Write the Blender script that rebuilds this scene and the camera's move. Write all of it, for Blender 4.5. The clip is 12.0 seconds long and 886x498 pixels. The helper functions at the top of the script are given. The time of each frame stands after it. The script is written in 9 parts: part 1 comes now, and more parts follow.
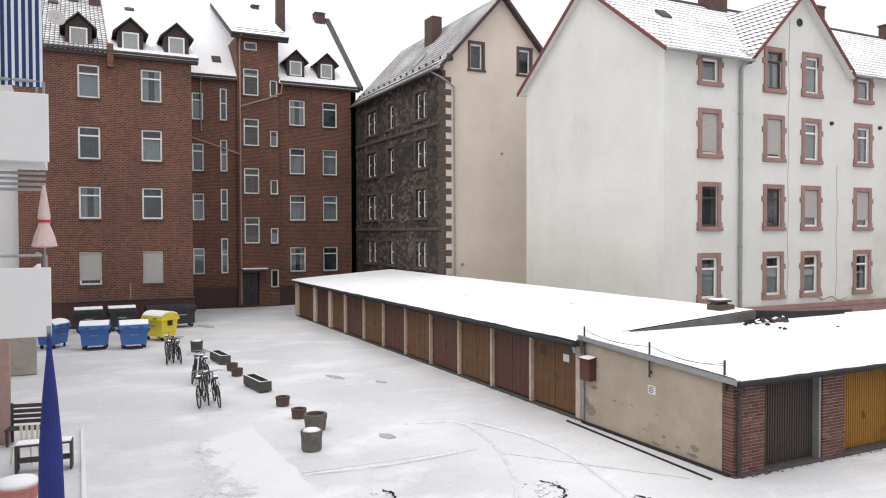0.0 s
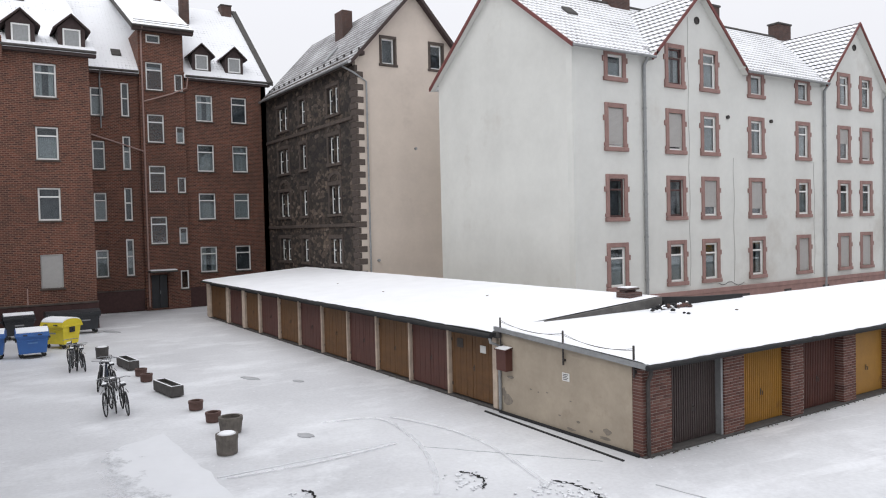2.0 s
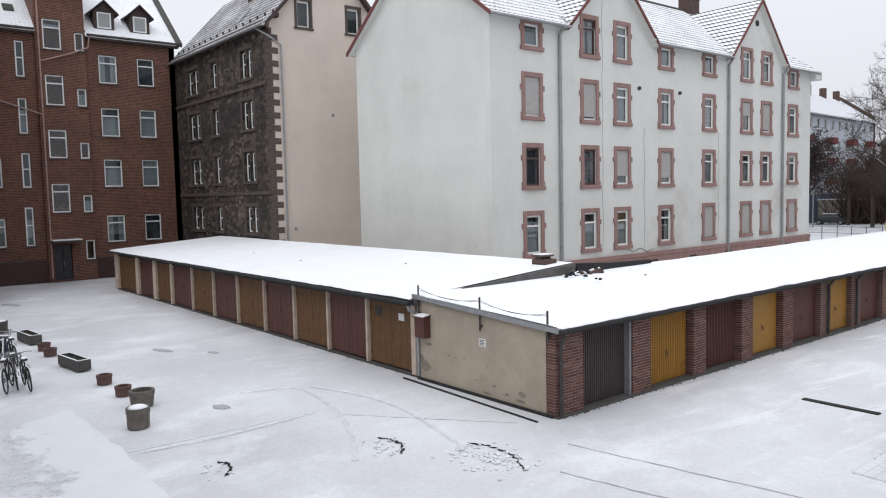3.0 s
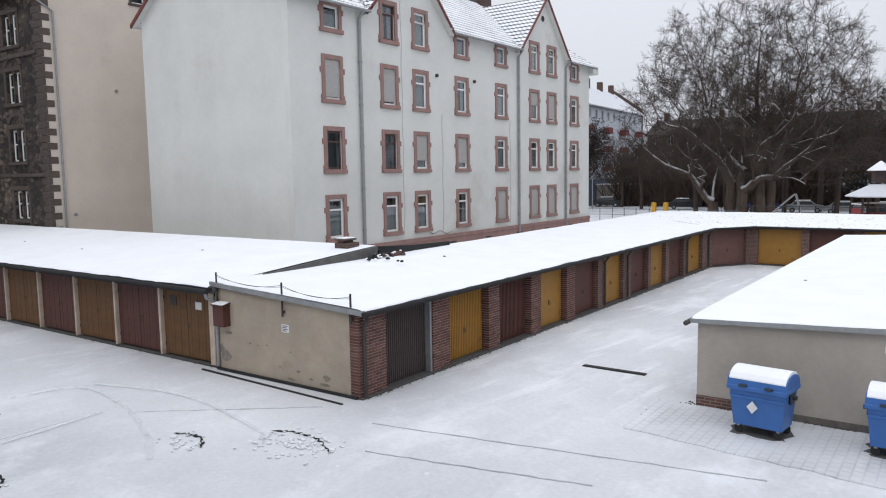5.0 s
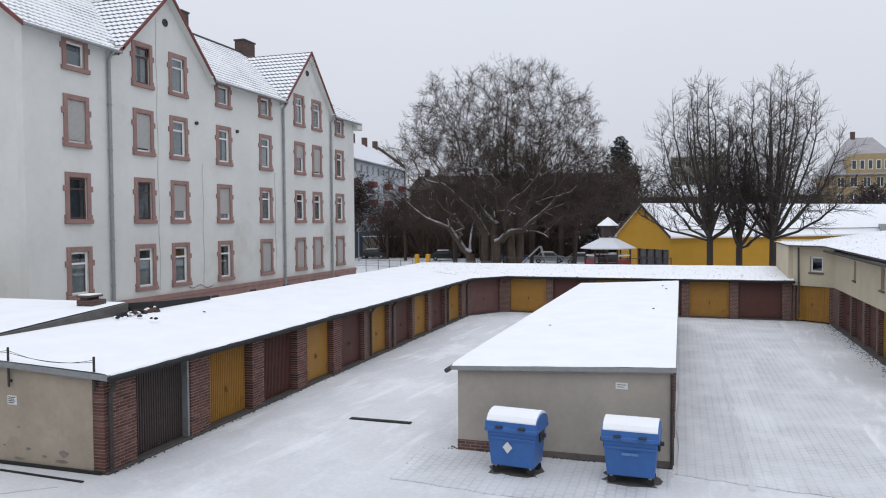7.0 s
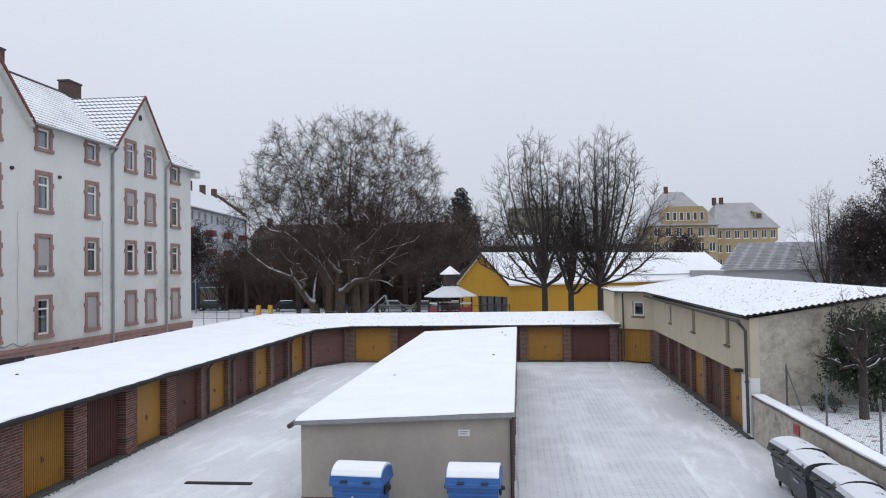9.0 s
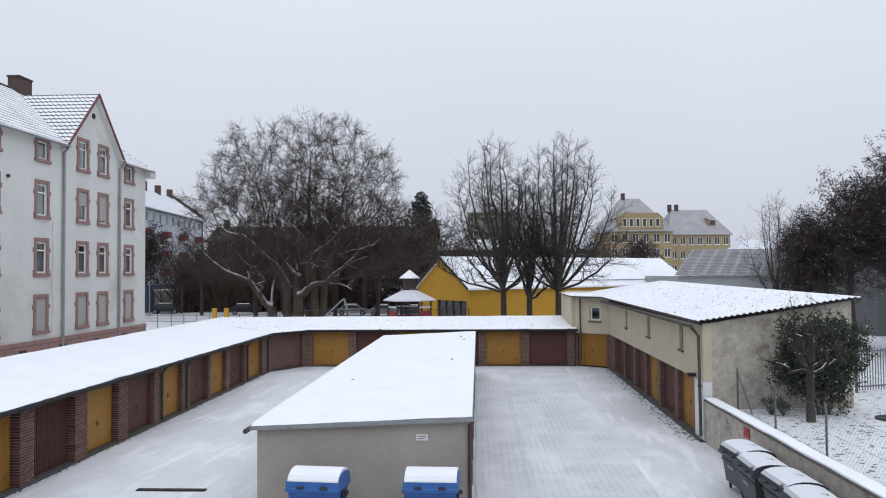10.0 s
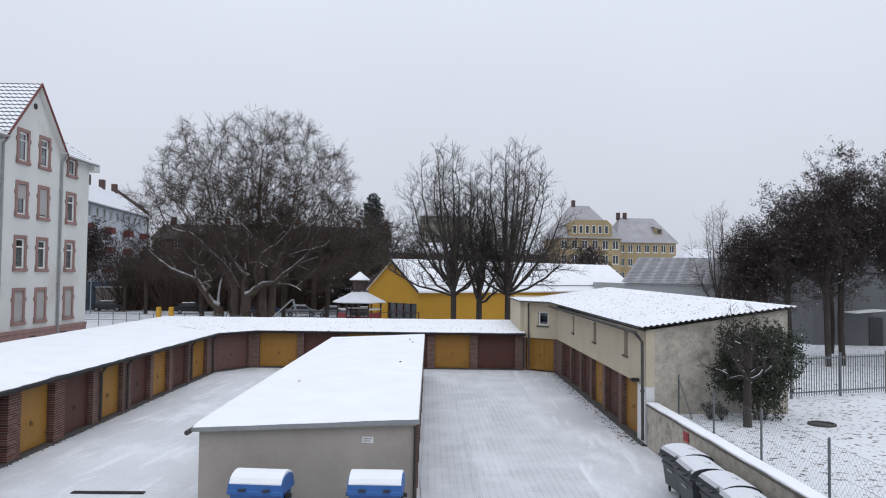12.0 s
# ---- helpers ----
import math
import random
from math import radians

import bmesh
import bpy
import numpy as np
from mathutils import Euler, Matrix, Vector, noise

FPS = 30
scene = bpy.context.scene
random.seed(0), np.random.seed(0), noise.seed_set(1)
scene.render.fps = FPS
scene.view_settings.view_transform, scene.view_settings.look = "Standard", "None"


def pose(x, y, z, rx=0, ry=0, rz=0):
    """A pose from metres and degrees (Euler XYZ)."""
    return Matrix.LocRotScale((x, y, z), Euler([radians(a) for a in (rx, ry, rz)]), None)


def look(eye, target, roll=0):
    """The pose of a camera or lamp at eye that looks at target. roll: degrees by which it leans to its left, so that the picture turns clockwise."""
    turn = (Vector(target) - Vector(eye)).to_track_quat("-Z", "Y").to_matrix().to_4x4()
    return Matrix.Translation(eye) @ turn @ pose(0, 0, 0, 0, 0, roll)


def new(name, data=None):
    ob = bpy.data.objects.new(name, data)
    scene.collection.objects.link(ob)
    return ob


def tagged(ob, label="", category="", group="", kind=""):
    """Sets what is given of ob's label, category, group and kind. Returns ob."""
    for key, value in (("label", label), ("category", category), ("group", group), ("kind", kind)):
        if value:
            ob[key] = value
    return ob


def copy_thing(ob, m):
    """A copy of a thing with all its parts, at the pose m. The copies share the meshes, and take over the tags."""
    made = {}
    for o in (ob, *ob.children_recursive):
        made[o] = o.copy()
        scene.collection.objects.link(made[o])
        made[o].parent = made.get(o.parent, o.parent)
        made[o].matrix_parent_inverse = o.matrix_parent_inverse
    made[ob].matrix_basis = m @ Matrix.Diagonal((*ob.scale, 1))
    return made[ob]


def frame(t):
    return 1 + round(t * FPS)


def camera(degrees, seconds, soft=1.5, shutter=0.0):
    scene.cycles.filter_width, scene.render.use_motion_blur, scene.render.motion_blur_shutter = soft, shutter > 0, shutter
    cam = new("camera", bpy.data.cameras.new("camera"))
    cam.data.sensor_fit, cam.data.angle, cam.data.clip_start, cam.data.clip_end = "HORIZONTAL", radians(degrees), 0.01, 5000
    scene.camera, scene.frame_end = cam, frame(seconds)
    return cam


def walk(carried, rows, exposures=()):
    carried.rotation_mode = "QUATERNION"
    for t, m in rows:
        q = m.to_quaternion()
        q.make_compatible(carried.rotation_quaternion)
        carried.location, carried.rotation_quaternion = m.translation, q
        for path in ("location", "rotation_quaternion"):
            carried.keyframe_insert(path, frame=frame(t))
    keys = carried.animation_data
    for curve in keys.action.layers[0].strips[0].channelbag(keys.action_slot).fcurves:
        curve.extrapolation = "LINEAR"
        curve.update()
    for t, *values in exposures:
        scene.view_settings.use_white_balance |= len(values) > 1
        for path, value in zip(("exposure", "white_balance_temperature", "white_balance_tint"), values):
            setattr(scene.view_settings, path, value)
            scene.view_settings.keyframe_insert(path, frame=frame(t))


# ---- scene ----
cam = camera(61.95, 12.0, 1.1)
EYE = 5.6
# seconds, x, y, z, yaw, pitch, roll
PATH = [
    (0.0, -0.16, -0.01, -0.01, 63.59, -1.24, -0.18),
    (0.5, -0.17, 0.00, -0.02, 62.65, -0.97, -0.49),
    (1.0, -0.16, 0.00, -0.02, 61.32, -0.83, -0.85),
    (1.5, -0.15, 0.00, -0.02, 59.50, -1.03, -1.19),
    (2.0, -0.14, 0.02, -0.03, 57.13, -1.68, -1.36),
    (2.5, -0.12, 0.04, -0.03, 54.27, -2.85, -1.34),
    (3.0, -0.10, 0.06, -0.04, 50.96, -4.28, -1.28),
    (5.0, 0.00, 0.04, -0.04, 35.83, -5.83, -0.95),
    (5.5, 0.03, 0.06, -0.04, 31.48, -4.97, -0.77),
    (6.0, 0.03, 0.10, -0.04, 26.82, -3.97, -0.50),
    (6.5, 0.04, 0.11, -0.03, 22.13, -2.99, -0.40),
    (7.0, 0.05, 0.09, -0.02, 17.86, -2.02, -0.38),
    (7.5, 0.08, 0.04, 0.01, 14.08, -0.94, -0.48),
    (9.5, 0.12, -0.07, 0.05, 4.05, 1.90, -0.76),
    (10.0, 0.12, -0.08, 0.06, 2.69, 1.89, -0.45),
    (10.5, 0.12, -0.08, 0.06, 1.54, 1.85, -0.06),
    (11.0, 0.12, -0.08, 0.06, 0.53, 1.84, 0.31),
    (11.5, 0.14, -0.09, 0.06, -0.32, 1.96, 0.59),
    (12.0, 0.16, -0.11, 0.06, -1.06, 2.12, 0.68),
]
EXPOSURES = [(0.0, 0.50, 6800, 11), (0.5, 0.35, 6750, 11), (1.0, 0.29, 6700, 11), (2.5, 0.23, 6450, 10), (5.5, 0.06, 6250, 10), (7.5, -0.04, 6150, 10), (9.5, -0.05, 6050, 10), (12.0, -0.05, 6050, 10)]


def held(x, y, z, yaw, pitch, roll):
    a, b = radians(yaw), radians(pitch)
    eye = Vector((x, y, EYE + z))
    way = Vector((-math.sin(a) * math.cos(b), math.cos(a) * math.cos(b), math.sin(b)))
    return look(eye, eye + way, roll)


walk(cam, [(t, held(*row)) for t, *row in PATH], EXPOSURES)

# ---- overcast winter sky and a wide, weak sun ----
world = bpy.data.worlds.new("overcast")
scene.world = world
world.use_nodes = True
wn, wl = world.node_tree.nodes, world.node_tree.links
wn.clear()
SUN_EL, SUN_ROT = radians(28), radians(200)
sky = wn.new("ShaderNodeTexSky")
sky.sky_type, sky.sun_disc, sky.sun_elevation, sky.sun_rotation = "NISHITA", False, SUN_EL, SUN_ROT
sky.air_density, sky.dust_density = 1.0, 4.0
grey = wn.new("ShaderNodeHueSaturation")
grey.inputs["Saturation"].default_value = 0.12
geo_n = wn.new("ShaderNodeTexCoord")
sep = wn.new("ShaderNodeSeparateXYZ")
ramp = wn.new("ShaderNodeValToRGB")
ramp.color_ramp.elements[0].position, ramp.color_ramp.elements[0].color = 0.0, (0.70, 0.71, 0.745, 1)
ramp.color_ramp.elements[1].position, ramp.color_ramp.elements[1].color = 0.9, (1.25, 1.28, 1.36, 1)
e = ramp.color_ramp.elements.new(0.32)
e.color = (0.86, 0.875, 0.93, 1)
mist = wn.new("ShaderNodeTexNoise")
mist.inputs["Scale"].default_value, mist.inputs["Detail"].default_value = 2.2, 4
lay = wn.new("ShaderNodeMixRGB")
lay.blend_type = "MULTIPLY"
lay.inputs[0].default_value = 0.10
mix = wn.new("ShaderNodeMixRGB")
mix.inputs[0].default_value = 0.93
scale = wn.new("ShaderNodeMixRGB")
scale.blend_type = "MULTIPLY"
scale.inputs[0].default_value, scale.inputs[2].default_value = 1.0, (0.1, 0.1, 0.1, 1)
bg = wn.new("ShaderNodeBackground")
out = wn.new("ShaderNodeOutputWorld")
wl.new(sky.outputs[0], grey.inputs["Color"])
wl.new(grey.outputs[0], scale.inputs[1])
wl.new(geo_n.outputs["Generated"], sep.inputs[0])
wl.new(sep.outputs["Z"], ramp.inputs[0])
wl.new(geo_n.outputs["Generated"], mist.inputs["Vector"])
wl.new(ramp.outputs[0], lay.inputs[1])
wl.new(mist.outputs["Fac"], lay.inputs[2])
wl.new(scale.outputs[0], mix.inputs[1])
wl.new(lay.outputs[0], mix.inputs[2])
wl.new(mix.outputs[0], bg.inputs[0])
bg.inputs[1].default_value = 1.0
wl.new(bg.outputs[0], out.inputs[0])

sun = new("sun", bpy.data.lights.new("sun", "SUN"))
sun.data.energy, sun.data.angle, sun.data.color = 0.5, radians(40), (1.0, 0.97, 0.93)
sun.matrix_world = look((0, -20, 40), (-8, 0, 12))
# ---- materials ----
def nodes_of(name):
    m = bpy.data.materials.new(name)
    m.use_nodes = True
    nt = m.node_tree
    return m, nt, nt.nodes["Principled BSDF"]


def noise_at(nt, scale, detail=4.0, rough=0.6, coords=None, stretch=None):
    n = nt.nodes.new("ShaderNodeTexNoise")
    n.inputs["Scale"].default_value, n.inputs["Detail"].default_value, n.inputs["Roughness"].default_value = scale, detail, rough
    src = coords or nt.nodes.new("ShaderNodeTexCoord").outputs["Object"]
    if stretch:
        mp = nt.nodes.new("ShaderNodeMapping")
        mp.inputs["Scale"].default_value = stretch
        nt.links.new(src, mp.inputs["Vector"])
        src = mp.outputs[0]
    nt.links.new(src, n.inputs["Vector"])
    return n.outputs["Fac"]


def ramp_of(nt, fac, stops):
    r = nt.nodes.new("ShaderNodeValToRGB")
    el = r.color_ramp.elements
    while len(el) < len(stops):
        el.new(0.5)
    for e, (p, c) in zip(el, stops):
        e.position = p
        e.color = (*c, 1) if len(c) == 3 else c
    nt.links.new(fac, r.inputs[0])
    return r.outputs[0]


def blend(nt, fac, a, b, mode="MIX"):
    n = nt.nodes.new("ShaderNodeMixRGB")
    n.blend_type = mode
    for sock, v in zip(n.inputs, (fac, a, b)):
        if isinstance(v, (int, float)):
            sock.default_value = v
        elif isinstance(v, tuple):
            sock.default_value = (*v, 1)
        else:
            nt.links.new(v, sock)
    return n.outputs[0]


def bump(nt, bsdf, height, strength=0.3, dist=0.01):
    b = nt.nodes.new("ShaderNodeBump")
    b.inputs["Strength"].default_value, b.inputs["Distance"].default_value = strength, dist
    nt.links.new(height, b.inputs["Height"])
    nt.links.new(b.outputs[0], bsdf.inputs["Normal"])


def plain(name, col, rough=0.6, metal=0.0, vary=0.25, scale=6.0, bumps=0.15, dirt=None, dirt_at=0.62):
    """A painted or raw surface: two scales of tone, grain relief and stains."""
    m, nt, p = nodes_of(name)
    a = noise_at(nt, scale, 5)
    b = noise_at(nt, scale * 9, 3)
    lo, hi = tuple(c * (1 - vary) for c in col), tuple(min(1, c * (1 + vary * 0.6)) for c in col)
    c = ramp_of(nt, a, [(0.3, lo), (0.7, hi)])
    c = blend(nt, 0.18, c, ramp_of(nt, b, [(0.35, lo), (0.65, hi)]))
    if dirt:
        s = noise_at(nt, scale * 0.35, 6, 0.7)
        c = blend(nt, ramp_of(nt, s, [(dirt_at, (0, 0, 0)), (dirt_at + 0.12, (1, 1, 1))]), c, dirt)
    nt.links.new(c, p.inputs["Base Color"])
    p.inputs["Roughness"].default_value, p.inputs["Metallic"].default_value = rough, metal
    if bumps:
        bump(nt, p, b, bumps, 0.01)
    return m


def masonry(name, c1, c2, mortar, w=0.25, h=0.077, joint=0.012, stain=0.5, stain_col=(0.05, 0.04, 0.038), squash=None, bumps=0.4):
    """Bricks or blocks on any upright face; along runs x + y, up is z."""
    m, nt, p = nodes_of(name)
    tc = nt.nodes.new("ShaderNodeTexCoord").outputs["Object"]
    sp = nt.nodes.new("ShaderNodeSeparateXYZ")
    nt.links.new(tc, sp.inputs[0])
    ad = nt.nodes.new("ShaderNodeMath")
    ad.operation = "ADD"
    nt.links.new(sp.outputs[0], ad.inputs[0])
    nt.links.new(sp.outputs[1], ad.inputs[1])
    cb = nt.nodes.new("ShaderNodeCombineXYZ")
    nt.links.new(ad.outputs[0], cb.inputs[0])
    nt.links.new(sp.outputs[2], cb.inputs[1])
    vec = cb.outputs[0]
    if squash:
        wob = nt.nodes.new("ShaderNodeTexNoise")
        wob.inputs["Scale"].default_value = 1.7
        nt.links.new(vec, wob.inputs["Vector"])
        vec = blend(nt, squash, vec, wob.outputs["Color"], "ADD")
    br = nt.nodes.new("ShaderNodeTexBrick")
    br.inputs["Scale"].default_value = 1.0
    br.inputs["Brick Width"].default_value, br.inputs["Row Height"].default_value, br.inputs["Mortar Size"].default_value = w, h, joint
    br.inputs["Color1"].default_value, br.inputs["Color2"].default_value, br.inputs["Mortar"].default_value = (*c1, 1), (*c2, 1), (*mortar, 1)
    br.inputs["Bias"].default_value = 0.0
    nt.links.new(vec, br.inputs["Vector"])
    big = noise_at(nt, 0.35, 6, 0.65)
    fine = noise_at(nt, 3.0, 5)
    c = blend(nt, 0.55, br.outputs["Color"], ramp_of(nt, fine, [(0.3, (0.55, 0.55, 0.55)), (0.7, (1.25, 1.2, 1.15))]), "MULTIPLY")
    c = blend(nt, ramp_of(nt, big, [(0.42, (0, 0, 0)), (0.75, (stain, stain, stain))]), c, stain_col)
    nt.links.new(c, p.inputs["Base Color"])
    p.inputs["Roughness"].default_value = 0.9
    inv = nt.nodes.new("ShaderNodeMath")
    inv.operation = "SUBTRACT"
    inv.inputs[0].default_value = 1.0
    nt.links.new(br.outputs["Fac"], inv.inputs[1])
    bump(nt, p, inv.outputs[0], bumps, 0.012)
    return m


def tiles(name, axis, tile, snow_amount, w=0.24, h=0.33, patchy=0.5, joint=0.55, rowdark=0.0):
    """Pan tiles with snow lying on them; axis: the eave's direction, x or y; rows climb with z."""
    m, nt, p = nodes_of(name)
    tc = nt.nodes.new("ShaderNodeTexCoord").outputs["Object"]
    sp = nt.nodes.new("ShaderNodeSeparateXYZ")
    nt.links.new(tc, sp.inputs[0])
    cb = nt.nodes.new("ShaderNodeCombineXYZ")
    nt.links.new(sp.outputs["XY".index(axis)], cb.inputs[0])
    up = nt.nodes.new("ShaderNodeMath")
    up.operation = "MULTIPLY"
    up.inputs[1].default_value = 1.6
    nt.links.new(sp.outputs[2], up.inputs[0])
    nt.links.new(up.outputs[0], cb.inputs[1])
    br = nt.nodes.new("ShaderNodeTexBrick")
    br.offset = 0.0
    br.inputs["Scale"].default_value = 1.0
    br.inputs["Brick Width"].default_value, br.inputs["Row Height"].default_value, br.inputs["Mortar Size"].default_value = w, h, 0.035
    br.inputs["Mortar Smooth"].default_value = 0.6
    nt.links.new(cb.outputs[0], br.inputs["Vector"])
    a = noise_at(nt, 0.45, 6, 0.7)
    b = noise_at(nt, 5.0, 4)

    def calc(op, x, y, z=0.0):
        n = nt.nodes.new("ShaderNodeMath")
        n.operation = op
        for sock, v in zip(n.inputs, (x, y, z)):
            if isinstance(v, (int, float)):
                sock.default_value = v
            else:
                nt.links.new(v, sock)
        return n.outputs[0]

    cover = calc("MULTIPLY_ADD", a, patchy, snow_amount - 0.5 * patchy)
    cover = calc("MULTIPLY_ADD", b, 0.5, cover)
    cover = calc("MULTIPLY_ADD", br.outputs["Fac"], -joint, cover)
    if rowdark:
        q = calc("DIVIDE", up.outputs[0], h)
        wob = calc("MULTIPLY_ADD", calc("SINE", calc("MULTIPLY", sp.outputs["XY".index(axis)], 2 * math.pi / w), 0.0), 0.10, q)
        low = calc("LESS_THAN", calc("FRACT", wob, 0.0), 0.30)
        cover = calc("MULTIPLY_ADD", low, -rowdark, cover)
    f = ramp_of(nt, cover, [(0.35, (0, 0, 0)), (0.75, (0.97, 0.97, 0.97))])
    dark = ramp_of(nt, b, [(0.3, tuple(c * 0.6 for c in tile)), (0.7, tile)])
    c = blend(nt, f, dark, (0.86, 0.87, 0.89))
    nt.links.new(c, p.inputs["Base Color"])
    p.inputs["Roughness"].default_value = 0.75
    inv = nt.nodes.new("ShaderNodeMath")
    inv.operation = "SUBTRACT"
    inv.inputs[0].default_value = 1.0
    nt.links.new(br.outputs["Fac"], inv.inputs[1])
    bump(nt, p, inv.outputs[0], 0.5, 0.03)
    return m


def snow_mat(name, base=(0.89, 0.9, 0.92), specks=0.0):
    m, nt, p = nodes_of(name)
    a = noise_at(nt, 0.8, 5)
    b = noise_at(nt, 14, 4)
    c = ramp_of(nt, a, [(0.3, tuple(v * 0.94 for v in base)), (0.65, base)])
    if specks:
        s = noise_at(nt, 6.0, 3, 0.5)
        c = blend(nt, ramp_of(nt, s, [(1 - specks, (0, 0, 0)), (1 - specks + 0.03, (1, 1, 1))]), c, (0.16, 0.13, 0.11))
    nt.links.new(c, p.inputs["Base Color"])
    p.inputs["Roughness"].default_value = 0.7
    h = blend(nt, 0.35, a, b)
    bump(nt, p, h, 0.35, 0.05)
    return m


def ground_mat():
    """A thin, partly trodden and melted snow cover over asphalt and setts."""
    m, nt, p = nodes_of("thin_snow_on_asphalt")
    tc = nt.nodes.new("ShaderNodeTexCoord").outputs["Object"]
    big = noise_at(nt, 0.16, 5, 0.6)
    mid = noise_at(nt, 0.55, 6, 0.65)
    drift = noise_at(nt, 0.45, 6, 0.65, stretch=(1.0, 0.6, 1.0))
    fine = noise_at(nt, 9, 4)
    c = ramp_of(nt, big, [(0.32, (0.53, 0.535, 0.55)), (0.5, (0.60, 0.605, 0.62)), (0.68, (0.69, 0.70, 0.715))])
    c = blend(nt, ramp_of(nt, drift, [(0.50, (0, 0, 0)), (0.66, (0.75, 0.75, 0.75))]), c, (0.80, 0.81, 0.83))
    c = blend(nt, ramp_of(nt, mid, [(0.60, (0, 0, 0)), (0.78, (0.45, 0.45, 0.45))]), c, (0.45, 0.455, 0.47))
    turn = nt.nodes.new("ShaderNodeMapping")
    turn.inputs["Rotation"].default_value = (0, 0, 0.12)
    nt.links.new(tc, turn.inputs[0])
    swept = noise_at(nt, 1.5, 5, 0.6, coords=turn.outputs[0], stretch=(1.0, 0.14, 1.0))
    sep_y = nt.nodes.new("ShaderNodeSeparateXYZ")
    nt.links.new(tc, sep_y.inputs[0])
    lane = nt.nodes.new("ShaderNodeMapRange")
    lane.inputs["From Min"].default_value, lane.inputs["From Max"].default_value = 12.0, 18.0
    nt.links.new(sep_y.outputs[1], lane.inputs["Value"])
    streaks = blend(nt, 1.0, ramp_of(nt, swept, [(0.54, (0, 0, 0)), (0.64, (0.65, 0.65, 0.65))]), lane.outputs[0], "MULTIPLY")
    c = blend(nt, streaks, c, (0.84, 0.85, 0.87))
    crumbs = noise_at(nt, 5.5, 4, 0.6)
    c = blend(nt, ramp_of(nt, crumbs, [(0.66, (0, 0, 0)), (0.70, (0.5, 0.5, 0.5))]), c, (0.84, 0.85, 0.87))
    c = blend(nt, 0.12, c, ramp_of(nt, fine, [(0.35, (0.45, 0.45, 0.46)), (0.6, (0.85, 0.86, 0.88))]))
    scr = noise_at(nt, 2.4, 6, 0.75)
    c = blend(nt, ramp_of(nt, scr, [(0.73, (0, 0, 0)), (0.78, (0.75, 0.75, 0.75))]), c, (0.22, 0.215, 0.21))
    nt.links.new(c, p.inputs["Base Color"])
    p.inputs["Roughness"].default_value = 0.62
    h = blend(nt, 0.3, mid, fine)
    bump(nt, p, h, 0.25, 0.03)
    return m


def bark(name, col, snow=0.0):
    """Bark; snow lies where the limb faces the sky."""
    m, nt, p = nodes_of(name)
    a = noise_at(nt, 3.0, 5, 0.6, stretch=(1, 1, 0.3))
    c = ramp_of(nt, a, [(0.3, tuple(v * 0.55 for v in col)), (0.7, col)])
    if snow:
        g = nt.nodes.new("ShaderNodeNewGeometry")
        sp = nt.nodes.new("ShaderNodeSeparateXYZ")
        nt.links.new(g.outputs["Normal"], sp.inputs[0])
        n = noise_at(nt, 1.2, 3)
        mu = nt.nodes.new("ShaderNodeMath")
        mu.operation = "MULTIPLY_ADD"
        mu.inputs[1].default_value = 0.45
        nt.links.new(n, mu.inputs[0])
        nt.links.new(sp.outputs[2], mu.inputs[2])
        c = blend(nt, ramp_of(nt, mu.outputs[0], [(min(0.99, 1.12 - snow), (0, 0, 0)), (1.0, (0.9, 0.9, 0.9))]), c, (0.8, 0.81, 0.84))
    nt.links.new(c, p.inputs["Base Color"])
    p.inputs["Roughness"].default_value = 0.9
    bump(nt, p, a, 0.4, 0.03)
    return m


def leafy(name, c1, c2, frost=0.12):
    m, nt, p = nodes_of(name)
    g = nt.nodes.new("ShaderNodeNewGeometry")
    c = ramp_of(nt, g.outputs["Random Per Island"], [(0.0, c1), (0.6, c2), (1 - frost, c2), (1 - frost + 0.02, (0.7, 0.71, 0.74))])
    nt.links.new(c, p.inputs["Base Color"])
    p.inputs["Roughness"].default_value = 0.7
    return m


def glass_mat(name="window_glass"):
    m, nt, p = nodes_of(name)
    nt.nodes.remove(p)
    o = nt.nodes["Material Output"]
    t = nt.nodes.new("ShaderNodeBsdfTransparent")
    t.inputs[0].default_value = (0.72, 0.76, 0.78, 1)
    gl = nt.nodes.new("ShaderNodeBsdfGlossy")
    gl.inputs["Roughness"].default_value = 0.03
    lw = nt.nodes.new("ShaderNodeLayerWeight")
    lw.inputs[0].default_value = 0.5
    fr = nt.nodes.new("ShaderNodeMapRange")
    fr.interpolation_type = "SMOOTHERSTEP"
    fr.inputs["From Min"].default_value, fr.inputs["From Max"].default_value = 0.15, 1.25
    fr.inputs["To Min"].default_value, fr.inputs["To Max"].default_value = 0.05, 0.75
    nt.links.new(lw.outputs["Facing"], fr.inputs["Value"])
    mx = nt.nodes.new("ShaderNodeMixShader")
    nt.links.new(fr.outputs[0], mx.inputs[0])
    nt.links.new(t.outputs[0], mx.inputs[1])
    nt.links.new(gl.outputs[0], mx.inputs[2])
    nt.links.new(mx.outputs[0], o.inputs[0])
    return m


def striped(name, a, b, width):
    m, nt, p = nodes_of(name)
    tc = nt.nodes.new("ShaderNodeTexCoord").outputs["Object"]
    w = nt.nodes.new("ShaderNodeTexWave")
    w.bands_direction = "X"
    w.inputs["Scale"].default_value = 0.314 / width
    nt.links.new(tc, w.inputs["Vector"])
    nt.links.new(ramp_of(nt, w.outputs["Fac"], [(0.33, a), (0.43, b)]), p.inputs["Base Color"])
    p.inputs["Roughness"].default_value = 0.85
    return m


